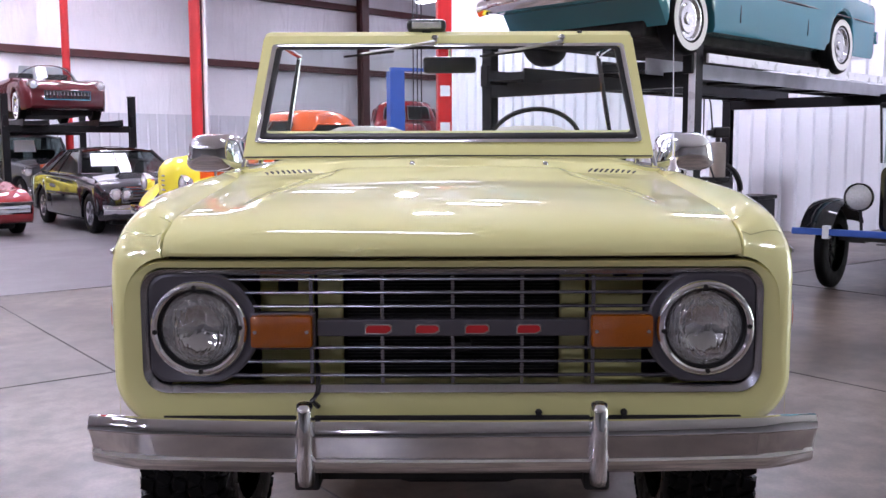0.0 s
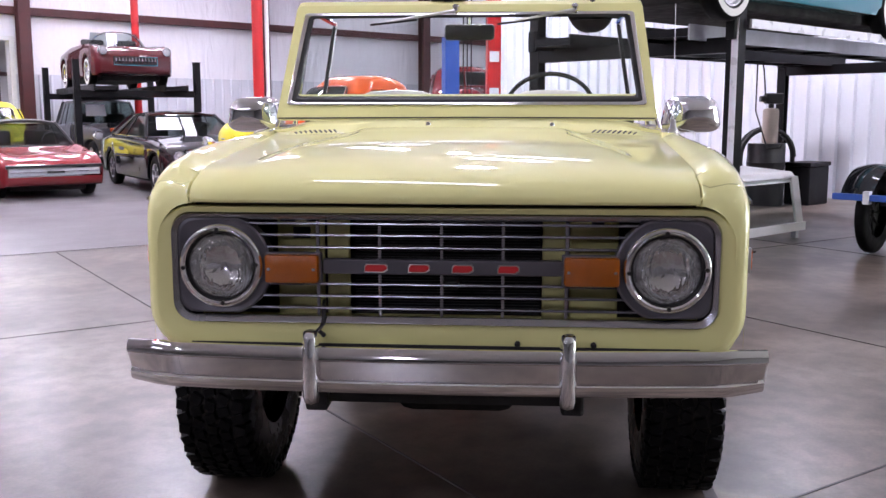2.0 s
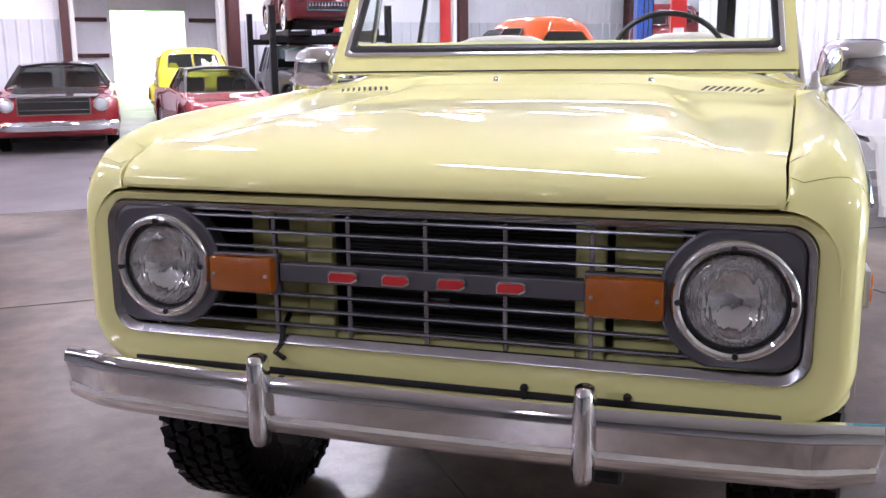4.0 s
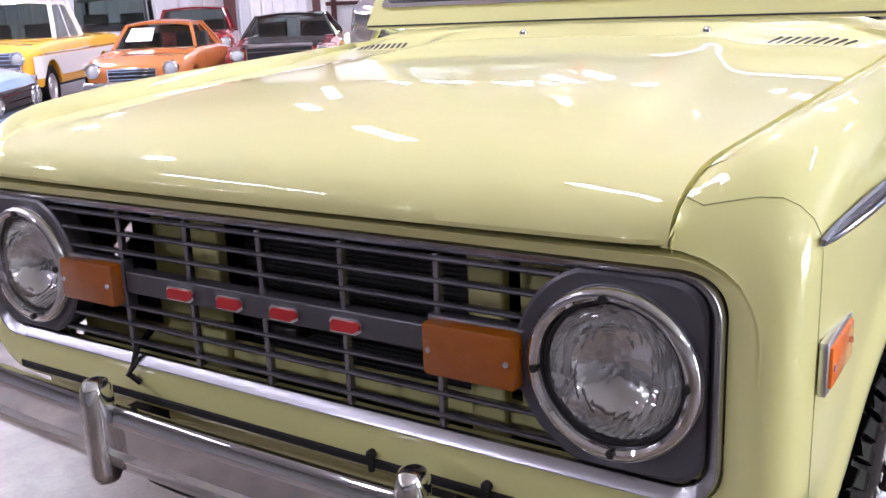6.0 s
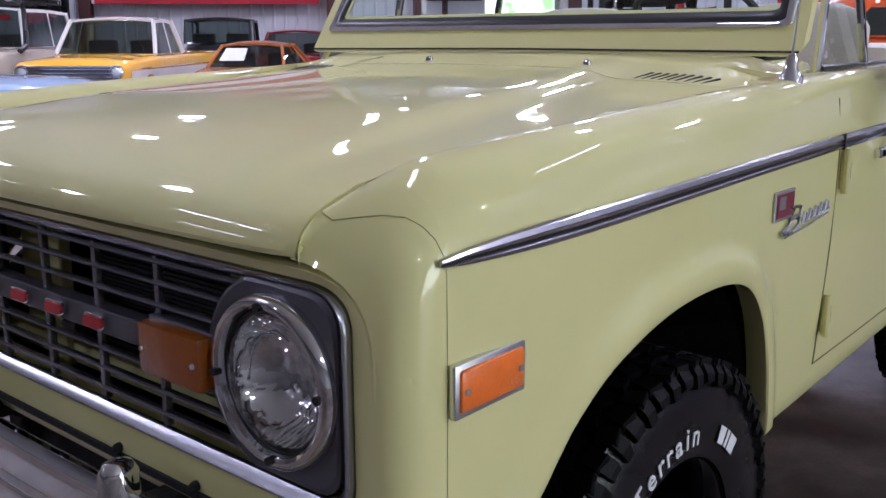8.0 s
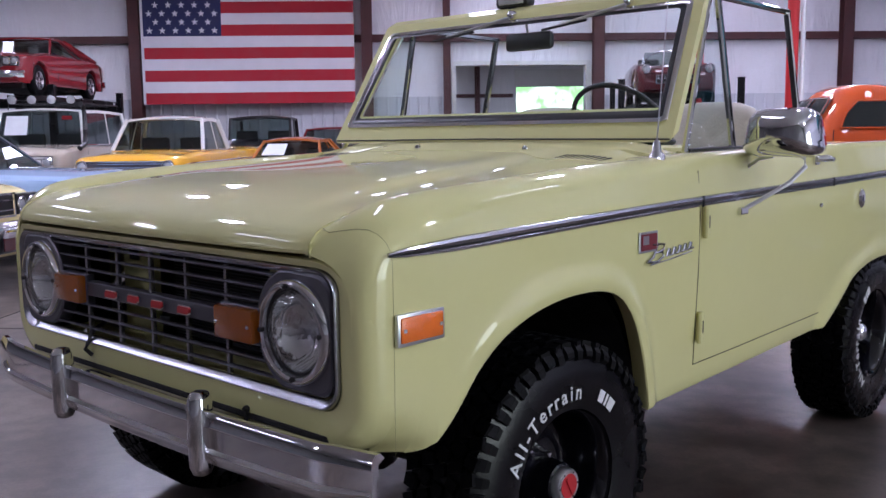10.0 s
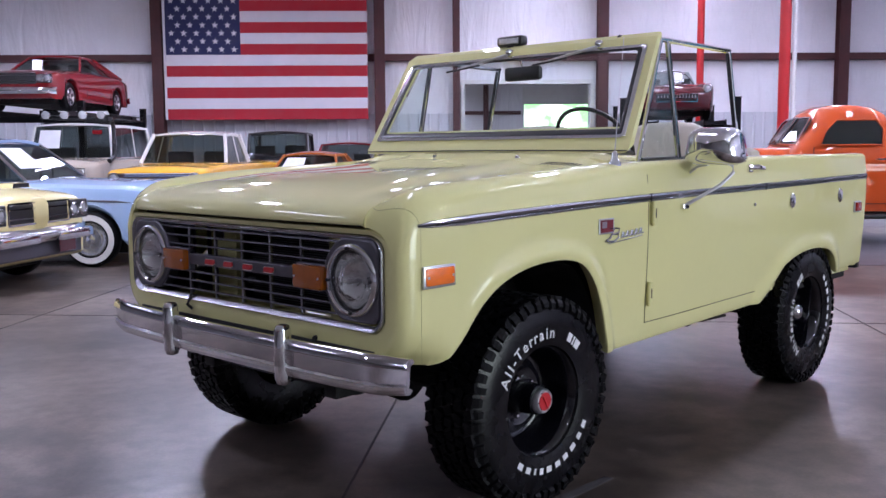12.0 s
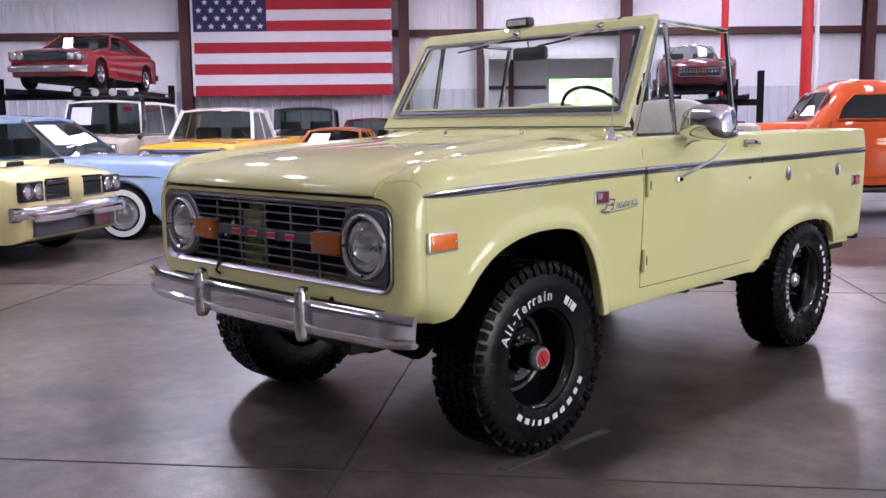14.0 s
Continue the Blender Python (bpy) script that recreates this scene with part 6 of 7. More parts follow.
# door window frames with quarter lights
for s in (-1, 1):
    d = new("door_window"); d.parent = wagon
    X = lambda z: s * (0.842 - 0.085 * (z - 1.29) / 0.54) + CS * 0.7
    def bar(pts, w, mat, name):
        rows = []
        pts = [Vector((X(z), y, z)) for y, z in pts]
        for i, p in enumerate(pts):
            t = (pts[min(i + 1, len(pts) - 1)] - pts[max(i - 1, 0)]).normalized()
            n = t.cross(Vector((1, 0, 0))).normalized()
            rows.append([p + n * a * w + Vector((b * 0.010, 0, 0)) for a, b in ((1, 0.4), (0.45, 1), (-0.45, 1), (-1, 0.4), (-1, -0.6), (0, -1), (1, -0.6))])
        Geo().loft(rows).put(name, mat, d)
    bar([(1.475, 1.29), (1.800, 1.842)], 0.010, M_CHROME, "front_post")
    bar([(1.800, 1.840), (2.475, 1.834)], 0.011, M_CHROME, "top_rail")
    bar([(2.467, 1.842), (2.432, 1.29)], 0.012, M_CHROME, "rear_post")
    bar([(1.852, 1.829), (1.822, 1.29)], 0.009, M_CHROME, "division_bar")
    bar([(1.863, 1.826), (1.834, 1.29)], 0.006, M_BLACK, "division_seal")
    bar([(2.449, 1.82), (2.414, 1.29)], 0.004, M_BLACK, "rear_seal")
    bar([(1.50, 1.298), (2.52, 1.302)], 0.008, M_BLACK, "belt_seal")
    p = Geo().add([Vector((X(z), y, z)) for y, z in ((1.50, 1.30), (1.82, 1.30), (1.85, 1.82), (1.80, 1.82))], [(0, 1, 2, 3)]).put("quarter_light", M_GLASS, d)
    p.visible_shadow = False
# door mirrors on bent tube arms
for s in (-1, 1):
    mr = new("door_mirror"); mr.parent = wagon
    q = Matrix.Translation(Vector((s * 1.032, 1.79, 1.358))) @ Matrix.Rotation(radians(8 * s), 4, "Z")
    rows = []
    for dy, w, h in ((0.066, 0.112, 0.074), (0.056, 0.122, 0.083), (0.02, 0.123, 0.084), (-0.02, 0.119, 0.080), (-0.055, 0.108, 0.072), (-0.082, 0.090, 0.059), (-0.098, 0.062, 0.040), (-0.104, 0.028, 0.018)):
        rows.append([q @ Vector((a * w * 2 * (1 - 0.26 * b), dy, b * h * 2 - 0.006)) for a, b in rounded(1, 1, 0.24, 5)])
    Geo().loft(rows).put("shell", M_CHROME, mr, "bulbous chromed mirror shell", True, 60)
    Geo().add([q @ Vector((a * 0.19, 0.064, b * 0.13)) for a, b in rounded(1, 1, 0.25, 4)], [tuple(range(20))]).put("mirror_glass", M_CHROME, mr)
    Geo().tube([(s * (HW + 0.002), 1.80, 1.235), (s * 0.945, 1.80, 1.262), (s * 1.00, 1.795, 1.272)], 0.006, 8).put("upper_bracket", M_BRIGHT, mr, "", True)
    Geo().tube([(s * 1.03, 1.80, 1.29), (s * 1.065, 1.90, 1.268), (s * 1.068, 1.905, 1.235), (s * 1.035, 1.85, 1.18), (s * (HW + 0.018), 1.735, 1.090)], 0.0075, 8).put("lower_strut", M_BRIGHT, mr, "", True)
    Geo().box(min(s * HW, s * (HW + 0.03)), max(s * HW, s * (HW + 0.03)), 1.705, 1.755, 1.074, 1.1, bev=0.005).put("foot", M_CHROME, mr)
# aerial on the wing
an = new("aerial"); an.parent = wagon
Geo().lathe([(-0.016, 0.027), (0.004, 0.026), (0.012, 0.020), (0.022, 0.014), (0.046, 0.012), (0.054, 0.006)], 18, "z", (0.858, 1.26, 1.282)).put("base", M_CHROME, an, "", True)
Geo().tube([(0.858, 1.26, 1.33), (0.862, 1.312, 1.80)], [0.0025, 0.0012], 6).put("mast", M_BRIGHT, an)

# tyres: blocky all-terrain tread, raised white marks, black steel wheels
ADVANCE = {"A": 0.68, "l": 0.26, "-": 0.34, "T": 0.58, "e": 0.57, "r": 0.36, "a": 0.55, "i": 0.26, "n": 0.57}
def big_wheel(x, y, s, front):
    w = new("wheel"); w.parent = wagon; w.matrix_local = pose(x, y, TYRE, 0, 0, -2 if front else 0) @ Matrix.Diagonal((0.85, 1, 1, 1))
    R, H = TYRE, 0.140
    Geo().lathe([(-H * s, 0.20), (-(H + 0.012) * s, 0.25), (-(H + 0.014) * s, 0.31), (-H * s, 0.355), (-0.122 * s, R - 0.012), (0.122 * s, R - 0.012), (H * s, 0.355), ((H + 0.014) * s, 0.31), ((H + 0.012) * s, 0.25), (H * s, 0.212), (0.11 * s, 0.200)], 72).put("tyre", M_SIDEWALL, w, "", True, 45)
    g = Geo()
    random.seed(5)
    for row, (cx, bw) in enumerate(((-0.114, 0.044), (-0.055, 0.042), (0.0, 0.042), (0.055, 0.042), (0.114, 0.044))):
        nb = 54
        for k in range(nb):
            a = (k + 0.5 * (row % 2)) * 2 * math.pi / nb
            m = Matrix.Rotation(a, 4, "X") @ Matrix.Translation((cx * 1.0, 0, R - 0.016)) @ Matrix.Rotation(radians((18, -24, 20, -24, 18)[row] * (1 if k % 2 else -0.6)), 4, "Z")
            ln = 0.0165 if row in (0, 4) else 0.0155
            g.box(-bw / 2, bw / 2, -ln, ln, 0, 0.016, m)
    for k in range(54):        # shoulder lugs wrap onto the sidewall
        a = k * 2 * math.pi / 54
        m = Matrix.Rotation(a, 4, "X")
        ww = 0.013 if k % 2 else 0.016
        for q in (1, -1):
            g.add([m @ Vector((q * 0.131, -ww, R - 0.006)), m @ Vector((q * 0.131, ww, R - 0.006)), m @ Vector((q * 0.149, ww, R - 0.026)), m @ Vector((q * 0.149, -ww, R - 0.026)), m @ Vector((q * 0.1525, ww * 0.8, R - (0.050 if k % 2 else 0.040))), m @ Vector((q * 0.1525, -ww * 0.8, R - (0.050 if k % 2 else 0.040))), m @ Vector((q * 0.13, -ww, R - 0.06)), m @ Vector((q * 0.13, ww, R - 0.06))],
                  [(0, 1, 2, 3), (3, 2, 4, 5), (0, 3, 5, 6), (1, 7, 4, 2), (5, 4, 7, 6)])
    tagged(g.put("tread", M_RUBBER, w, "blocky all-terrain tread"), kind="stuff")
    # raised white marks: a two-word tread name, the maker's marks as plain bars
    def around(word, a0, r, size):
        """Letters along the sidewall, read from outside, starting at angle a0."""
        a = a0
        for ch in word:
            wd = (ADVANCE.get(ch, 0.56) + 0.13) * size
            a += math.degrees(wd / 2 / r)
            cu = bpy.data.curves.new("sidewall_letter", "FONT")
            cu.body, cu.size, cu.align_x, cu.extrude, cu.offset = ch, size, "CENTER", 0.0012, 0.0006
            ob = new("sidewall_letter", cu); cu.materials.append(M_LETTER); ob.parent = w
            t = radians(a)
            up = Vector((0, -math.sin(t) * 0 + math.cos(t), math.sin(t)))
            # seen from outside on the +x side, y runs to the right
            up = Vector((0, -math.cos(t) * s, math.sin(t)))
            across = Vector((0, math.sin(t) * s, math.cos(t)))
            out = across.cross(up)
            base = up * (r - size * 0.36) + Vector(((H + 0.0155) * s, 0, 0))
            ob.matrix_local = Matrix((across, up, out)).transposed().to_4x4()
            ob.location = base
            a += math.degrees(wd / 2 / r)
    def bars(a0, a1, spec, r0, r1):
        x = (H + 0.0155) * s
        total = sum(c + q for c, q in spec)
        a = a0
        for c, gap in spec:
            step = (a1 - a0) * c / total
            vs = []
            for rr, t in ((r0, 0), (r0, 1), (r1, 1), (r1, 0)):
                b = radians(a + step * t)
                vs.append(Vector((x, -rr * math.cos(b) * s, rr * math.sin(b))))
            Geo().add(vs + [p + Vector((0.0015 * s, 0, 0)) for p in vs], [(4, 5, 6, 7), (0, 1, 5, 4), (1, 2, 6, 5), (2, 3, 7, 6), (3, 0, 4, 7)]).put("sidewall_mark", M_LETTER, w)
            a += step + (a1 - a0) * gap / total
    turn = 0 if front else -75
    around("All-Terrain", 20 + turn, 0.264, 0.060)
    bars(118 + turn, 136 + turn, [(0.5, 0.16), (0.2, 0.12), (0.6, 0)], 0.246, 0.281)
    bars(207 + turn, 309 + turn, [(1, 0.8), (0.9, 0.8), (1.1, 0.8), (1, 0.7), (1, 0.8), (1, 0.7), (0.7, 0.8), (0.35, 0.8), (0.9, 0.8), (1, 0)], 0.251, 0.275)
    # rim
    Geo().lathe([(H * s * 1.0, 0.211), (0.130 * s, 0.210), (0.122 * s, 0.200), (0.10 * s, 0.190), (0.05 * s, 0.178), (-0.01 * s, 0.172), (-0.03 * s, 0.165), (-0.035 * s, 0.15), (-0.012 * s, 0.135), (-0.008 * s, 0.115), (-0.02 * s, 0.095), (-0.022 * s, 0.06)], 48).put("rim", M_GLOSSBLACK, w, "gloss black steel rim", True, 40)
    g = Geo()
    for k in range(10):
        a = k * 2 * math.pi / 10
        m = Matrix.Rotation(a, 4, "X")
        o = [(m @ Vector((-0.0185 * s, 0.03 * math.cos(b), 0.125 + 0.016 * math.sin(b)))) for b in [j * math.pi / 5 for j in range(10)]]
        if k % 2 == 0:
            g.add(o, [tuple(range(10))])
    g.put("vent_slot", M_DARK, w)
    for k in range(5):
        a = (k + 0.5) * 2 * math.pi / 5
        Geo().lathe([(-0.02 * s, 0.013), (0.006 * s, 0.012), (0.013 * s, 0.007), (0.014 * s, 0)], 8, "x", (0, 0.077 * math.cos(a), 0.077 * math.sin(a))).put("lug_nut", M_CHROME, w, "chrome lug nut", True)
    if front:
        hb = new("locking_hub"); hb.parent = w
        Geo().lathe([(-0.03 * s, 0.066), (0.06 * s, 0.062), (0.11 * s, 0.056), (0.115 * s, 0.05)], 28).put("barrel", M_GLOSSBLACK, hb, "", True, 40)
        Geo().lathe([(0.11 * s, 0.050), (0.138 * s, 0.047), (0.144 * s, 0.043), (0.144 * s, 0.034)], 28).put("collar", M_BRIGHT, hb, "", True, 40)
        Geo().lathe([(0.140 * s, 0.036), (0.146 * s, 0.034), (0.146 * s, 0.0)], 24).put("dial", M_REDLET, hb, "red hub dial")
        Geo().box(min(0.146 * s, 0.151 * s), max(0.146 * s, 0.151 * s), -0.005, 0.005, -0.026, 0.026, Matrix.Rotation(0.5, 4, "X"), 0.002).put("knob", M_REDLET, hb)
        for k in range(6):
            q = k * math.pi / 3
            Geo().lathe([(0.143 * s, 0.0035), (0.1455 * s, 0.003), (0.1455 * s, 0)], 6, "x", (0, 0.039 * math.cos(q), 0.039 * math.sin(q))).put("collar_screw", M_BLACK, hb)
    else:
        Geo().lathe([(-0.03 * s, 0.055), (0.06 * s, 0.050), (0.085 * s, 0.042), (0.098 * s, 0.022), (0.10 * s, 0)], 28).put("hub_cap", M_CHROME, w, "chrome hub cap", True, 40)
    Geo().lathe([(-0.10 * s, 0.15), (-0.05 * s, 0.16), (-0.05 * s, 0.0)], 24).put("brake_drum", M_DARK, w)
for s in (-1, 1):
    big_wheel(s * 0.795, FA, s, True)
    big_wheel(s * 0.775, RA, s, False)
# axles, springs, steering and exhaust under the body
g = Geo()
g.tube([(-0.62, FA, 0.39), (0.62, FA, 0.39)], 0.04, 10); g.lathe([(-0.12, 0.03), (-0.08, 0.11), (0.06, 0.12), (0.1, 0.03)], 16, "x", (0.12, FA, 0.39))
g.put("front_axle", M_DARK, wagon)
g = Geo()
g.tube([(-0.62, RA, 0.39), (0.62, RA, 0.39)], 0.04, 10); g.lathe([(-0.12, 0.03), (-0.08, 0.13), (0.06, 0.13), (0.1, 0.03)], 16, "x", (0.0, RA, 0.39))
g.put("rear_axle", M_DARK, wagon)
g = Geo()
g.tube([(-0.60, FA - 0.16, 0.40), (0.60, FA - 0.13, 0.41)], 0.014, 6); g.tube([(-0.4, FA - 0.2, 0.5), (0.55, FA - 0.1, 0.42)], 0.014, 6)
g.tube([(0.39, FA, 0.40), (0.42, FA + 0.75, 0.47)], 0.03, 8); g.tube([(-0.39, FA, 0.40), (-0.42, FA + 0.75, 0.47)], 0.03, 8)
g.put("steering_linkage", M_DARK, wagon)
for s in (-1, 1):
    pts = [Vector((s * 0.40 + 0.055 * math.cos(k * 0.6), FA + 0.055 * math.sin(k * 0.6), 0.45 + k * 0.0055)) for k in range(60)]
    Geo().tube(pts, 0.009, 6).put("coil_spring", M_DARK, wagon)
Geo().tube([(0.55, 1.3, 0.47), (0.55, 2.2, 0.46), (0.62, 2.35, 0.44)], 0.026, 8).put("exhaust_pipe", M_DARK, wagon)
Geo().tube([(0.60, 2.0, 0.50), (0.72, 2.3, 0.465), (0.70, 2.6, 0.45)], 0.008, 6).put("brake_cable", M_DARK, wagon)

# drivetrain, tanks and shields that hang below the frame
Geo().loft([[Vector((x, y, z)) for x, z in rounded(w, h, 0.06, 3, 0.02, cz)] for y, w, h, cz in ((0.34, 0.36, 0.22, 0.52), (0.42, 0.42, 0.30, 0.50), (0.98, 0.42, 0.28, 0.52), (1.06, 0.30, 0.22, 0.53))]).put("oil_sump", M_DARK, wagon, "", True)
Geo().loft([[Vector((x, y, z)) for x, z in rounded(w, h, 0.06, 3, 0.0, cz)] for y, w, h, cz in ((1.08, 0.34, 0.30, 0.50), (1.45, 0.26, 0.24, 0.49), (1.60, 0.52, 0.28, 0.45), (1.92, 0.50, 0.26, 0.46), (1.98, 0.2, 0.14, 0.47))]).put("gearbox", M_DARK, wagon, "", True)
for y0, y1, x0, x1 in ((1.60, FA, 0.12, 0.12), (1.95, RA, 0.02, 0.0)):
    Geo().tube([(x0, y0, 0.44), (x1, y1, 0.40)], 0.032, 10).put("drive_shaft", M_DARK, wagon, "", True)
Geo().box(-0.80, -0.46, 1.62, 2.50, 0.335, 0.53, bev=0.04).put("fuel_tank", M_DARK, wagon, "black steel fuel tank and skid plate", True)
Geo().box(-0.34, 0.34, 3.44, 3.92, 0.33, 0.53, bev=0.05).put("rear_fuel_tank", M_DARK, wagon, "", True)
Geo().lathe([(1.55, 0.02), (1.58, 0.065), (2.08, 0.065), (2.11, 0.02)], 20, "y", (0.55, 0, 0.475)).put("muffler", M_DARK, wagon, "", True)
for s in (-1, 1):
    Geo().box(s * 0.50 - 0.03, s * 0.50 + 0.03, 2.62, 3.86, 0.425, 0.47, bev=0.01).put("leaf_spring", M_DARK, wagon)

# ---- flag on the wall: stripes and stars sewn as separate pieces ----
flag = thing("wall_flag_cloth", "large red and white striped flag with white stars on navy", "flag", HM)
M_FRED = paint("red_flag_cloth", (0.42, 0.02, 0.035), 0.8, 0, 0.08, 3, 0.3, 40); M_FWHITE = paint("white_flag_cloth", (0.74, 0.72, 0.76), 0.8, 0, 0.05, 3, 0.3, 40); M_FBLUE = paint("navy_flag_cloth", (0.025, 0.03, 0.10), 0.8, 0, 0.1, 3, 0.3, 40)
FD0, FD1, FZ0, FZ1 = -6.12, -0.42, 2.24, 6.20
FN = WALL_N - 0.46
def sway(d, z):
    return FN - 0.02 - 0.03 * math.sin(d * 2.1 + 0.4) * (FZ1 - z) / 4 - 0.012 * math.sin(z * 3 + d)
SH = (FZ1 - FZ0) / 13
CD = FD0 + 2.10
for k in range(13):
    z1 = FZ1 - k * SH
    d0 = CD if k < 7 else FD0
    nd = 24
    rows = [[Vector((d0 + (FD1 - d0) * j / nd, sway(d0 + (FD1 - d0) * j / nd, z), z)) for j in range(nd + 1)] for z in (z1, z1 - SH / 2, z1 - SH)]
    Geo().loft(rows, False, False).put("stripe", M_FRED if k % 2 == 0 else M_FWHITE, flag, "", True)
rows = [[Vector((FD0 + (CD - FD0) * j / 12, sway(FD0 + (CD - FD0) * j / 12, z), z)) for j in range(13)] for z in [FZ1 - SH * 7 * i / 8 for i in range(9)]]
canton = Geo().loft(rows, False, False).put("canton", M_FBLUE, flag, "navy field", True)
star = [Vector((0.10 * (1 if k % 2 == 0 else 0.39) * math.sin(k * math.pi / 5), 0, 0.10 * (1 if k % 2 == 0 else 0.39) * math.cos(k * math.pi / 5))) for k in range(10)]
star_me = bpy.data.meshes.new("star"); star_me.from_pydata([tuple(p) for p in star] + [(0, 0, 0)], [], [(10, k, (k + 1) % 10) for k in range(10)]); star_me.materials.append(M_FWHITE)
for i in range(9):
    for j in range(6 if i % 2 == 0 else 5):
        d = FD0 + (CD - FD0) * ((j + 0.5 if i % 2 == 0 else j + 1.0) / 6)
        z = FZ1 - 7 * SH * (i + 0.75) / 9.4
        o = new("star", star_me); o.parent = canton; o.location = (d, sway(d, z) - 0.012, z)
Geo().box(FD0 - 0.07, FD0, FN - 0.03, FN - 0.024, FZ0, FZ1).put("heading_band", M_FWHITE, flag)

# ---- red pipe columns with white conduits ----
def red_column(x, y, r=0.11, pipe=True):
    t = thing("pipe_column", "red painted round steel column with a white conduit beside it", "column", pose(x, y, 0), "red pipe columns")
    Geo().lathe([(0.012, r), (CEIL, r)], 20, "z").put("shaft", M_REDPOLE, t, "", True)
    Geo().box(-0.2, 0.2, -0.2, 0.2, 0, 0.012).put("base_plate", M_REDPOLE, t)
    if pipe:
        Geo().lathe([(0.0, 0.045), (CEIL, 0.045)], 12, "z", (r + 0.08, 0.02, 0)).put("conduit", M_WHITE, t, "white conduit", True)
red_column(-5.05, 16.61); red_column(-9.97, 22.40, 0.10, False)
q = hall(8.9, 33)
red_column(q.x, q.y, 0.12, False)

# ---- four-post lifts ----
def four_post(name, label, d_or_m, L, W, deck, post, deckmat=None, size=0.14, foot=True, bright=False):
    t = thing(name, label, "car lift", d_or_m, "car lifts")
    for x in (-W / 2, W / 2):
        for y in (0, L):
            p = new("post"); p.parent = t; p.location = (x, y, 0)
            s = 1 if x < 0 else -1
            h, w = size / 2, 0.012
            c = [(-h, -h), (h, -h), (h, -h + w), (-h + w, -h + w), (-h + w, h - w), (h, h - w), (h, h), (-h, h)]
            Geo().prism([(a * s, b) for a, b in c], "z", 0.012, post).put("channel", M_LIFT, p)
            if bright and x > 0: Geo().box(-0.005, size / 2, -size / 2 - 0.006, -size / 2 - 0.001, 0.8, post).put("face_plate", M_GALV, p, "bright galvanised face plate")
            if foot: Geo().box(-0.2, 0.2, -0.2, 0.2, 0, 0.012).put("foot_plate", M_LIFT, p)
            Geo().box(-size / 2 - 0.01, size / 2 + 0.01, -size / 2 - 0.01, size / 2 + 0.01, post, post + 0.015).put("cap", M_LIFT, p)
            Geo().box(-0.05, 0.05, -size / 2 - 0.05, -size / 2, deck - 0.12, deck + 0.12, bev=0.01).put("latch_box", M_LIFT, p)
    for y in (0, L):
        Geo().box(-W / 2 + size / 2, W / 2 - size / 2, y - 0.06, y + 0.06, deck - 0.24, deck - 0.09, bev=0.01).put("crossbeam", M_LIFT, t)
    for x in (-W * 0.29, W * 0.29):
        rw = new("runway"); rw.parent = t
        Geo().box(x - 0.24, x + 0.24, -0.35, L + 0.35, deck - 0.085, deck - 0.005).put("deck_plate", deckmat or M_LIFT, rw)
        Geo().box(x - 0.26, x - 0.24, -0.35, L + 0.35, deck - 0.12, deck + 0.03).put("side_rail", deckmat or M_LIFT, rw); Geo().box(x + 0.24, x + 0.26, -0.35, L + 0.35, deck - 0.12, deck + 0.03).put("side_rail", M_LIFTGREY if bright and x > 0 else M_LIFT, rw)
        for k in range(5):
            Geo().box(x - 0.23, x + 0.23, L * (k + 0.5) / 5 - 0.03, L * (k + 0.5) / 5 + 0.03, deck - 0.12, deck - 0.086).put("rib", M_LIFT, rw)
    return t
four_post("parking_lift", "black four-post parking lift carrying a red roadster", pose(-8.23, 18.17, 0, 0, 0, 35.0), 4.4, 2.65, 1.97, 2.52)
four_post("parking_lift", "black four-post parking lift carrying a red coupe", pose(-18.79, 7.20, 0, 0, 0, 43.0), 4.4, 2.65, 2.26, 2.50)
rl = hall(6.4, 4.35)
four_post("parking_lift", "tall black four-post lift with worn steel edges carrying a teal sedan", pose(rl.x, rl.y, 0, 0, 0, HALL_TURN - 90), 5.55, 2.6, 2.18, 2.62, M_LIFT, 0.13, True, True)
# light edge along the near runway
g = Geo().box(-0.012, 0.012, 0, 6.2, -0.035, 0.05)
ed = g.put("runway_edge", M_GALV); ed.matrix_world = pose(*hall(6.45, 2.93, 2.2), 0, 0, HALL_TURN - 90)
tagged(ed, "bright galvanised drip rail along the lift runway", "lift rail", "car lifts")

# two-post lifts seen over the bonnet
t = thing("two_post_lift", "blue painted two-post lift column", "car lift", pose(-0.94, 14.44, 0, 0, 0, 19.0), "car lifts")
Geo().box(-0.13, 0.13, -0.14, 0.14, 0, 2.72, bev=0.01).put("column", M_BLUE, t); Geo().box(-0.3, 0.3, -0.25, 0.25, 0, 0.015).put("base_plate", M_BLUE, t)
Geo().box(-0.1, 0.9, -0.05, 0.05, 2.72, 2.78).put("arm", M_BLUE, t)
t = thing("two_post_lift", "red painted lift column with white stickers", "car lift", pose(-0.06, 9.38, 0, 0, 0, 9.0), "car lifts")
Geo().box(-0.085, 0.085, -0.1, 0.1, 0, 3.6, bev=0.008).put("column", M_REDPOLE, t); Geo().box(-0.25, 0.25, -0.25, 0.25, 0, 0.015).put("base_plate", M_REDPOLE, t)
for z in (1.55, 2.0):
    Geo().box(-0.06, 0.06, -0.104, -0.1005, z, z + 0.13).put("sticker", M_PAPER, t)
g = Geo()
for k in range(3):
    g.tube([(-0.28 - 0.05 * k, 0, 0.4), (-0.28 - 0.05 * k, 0, 3.4)], 0.008, 5)
g.put("cable", M_LIFT, t)

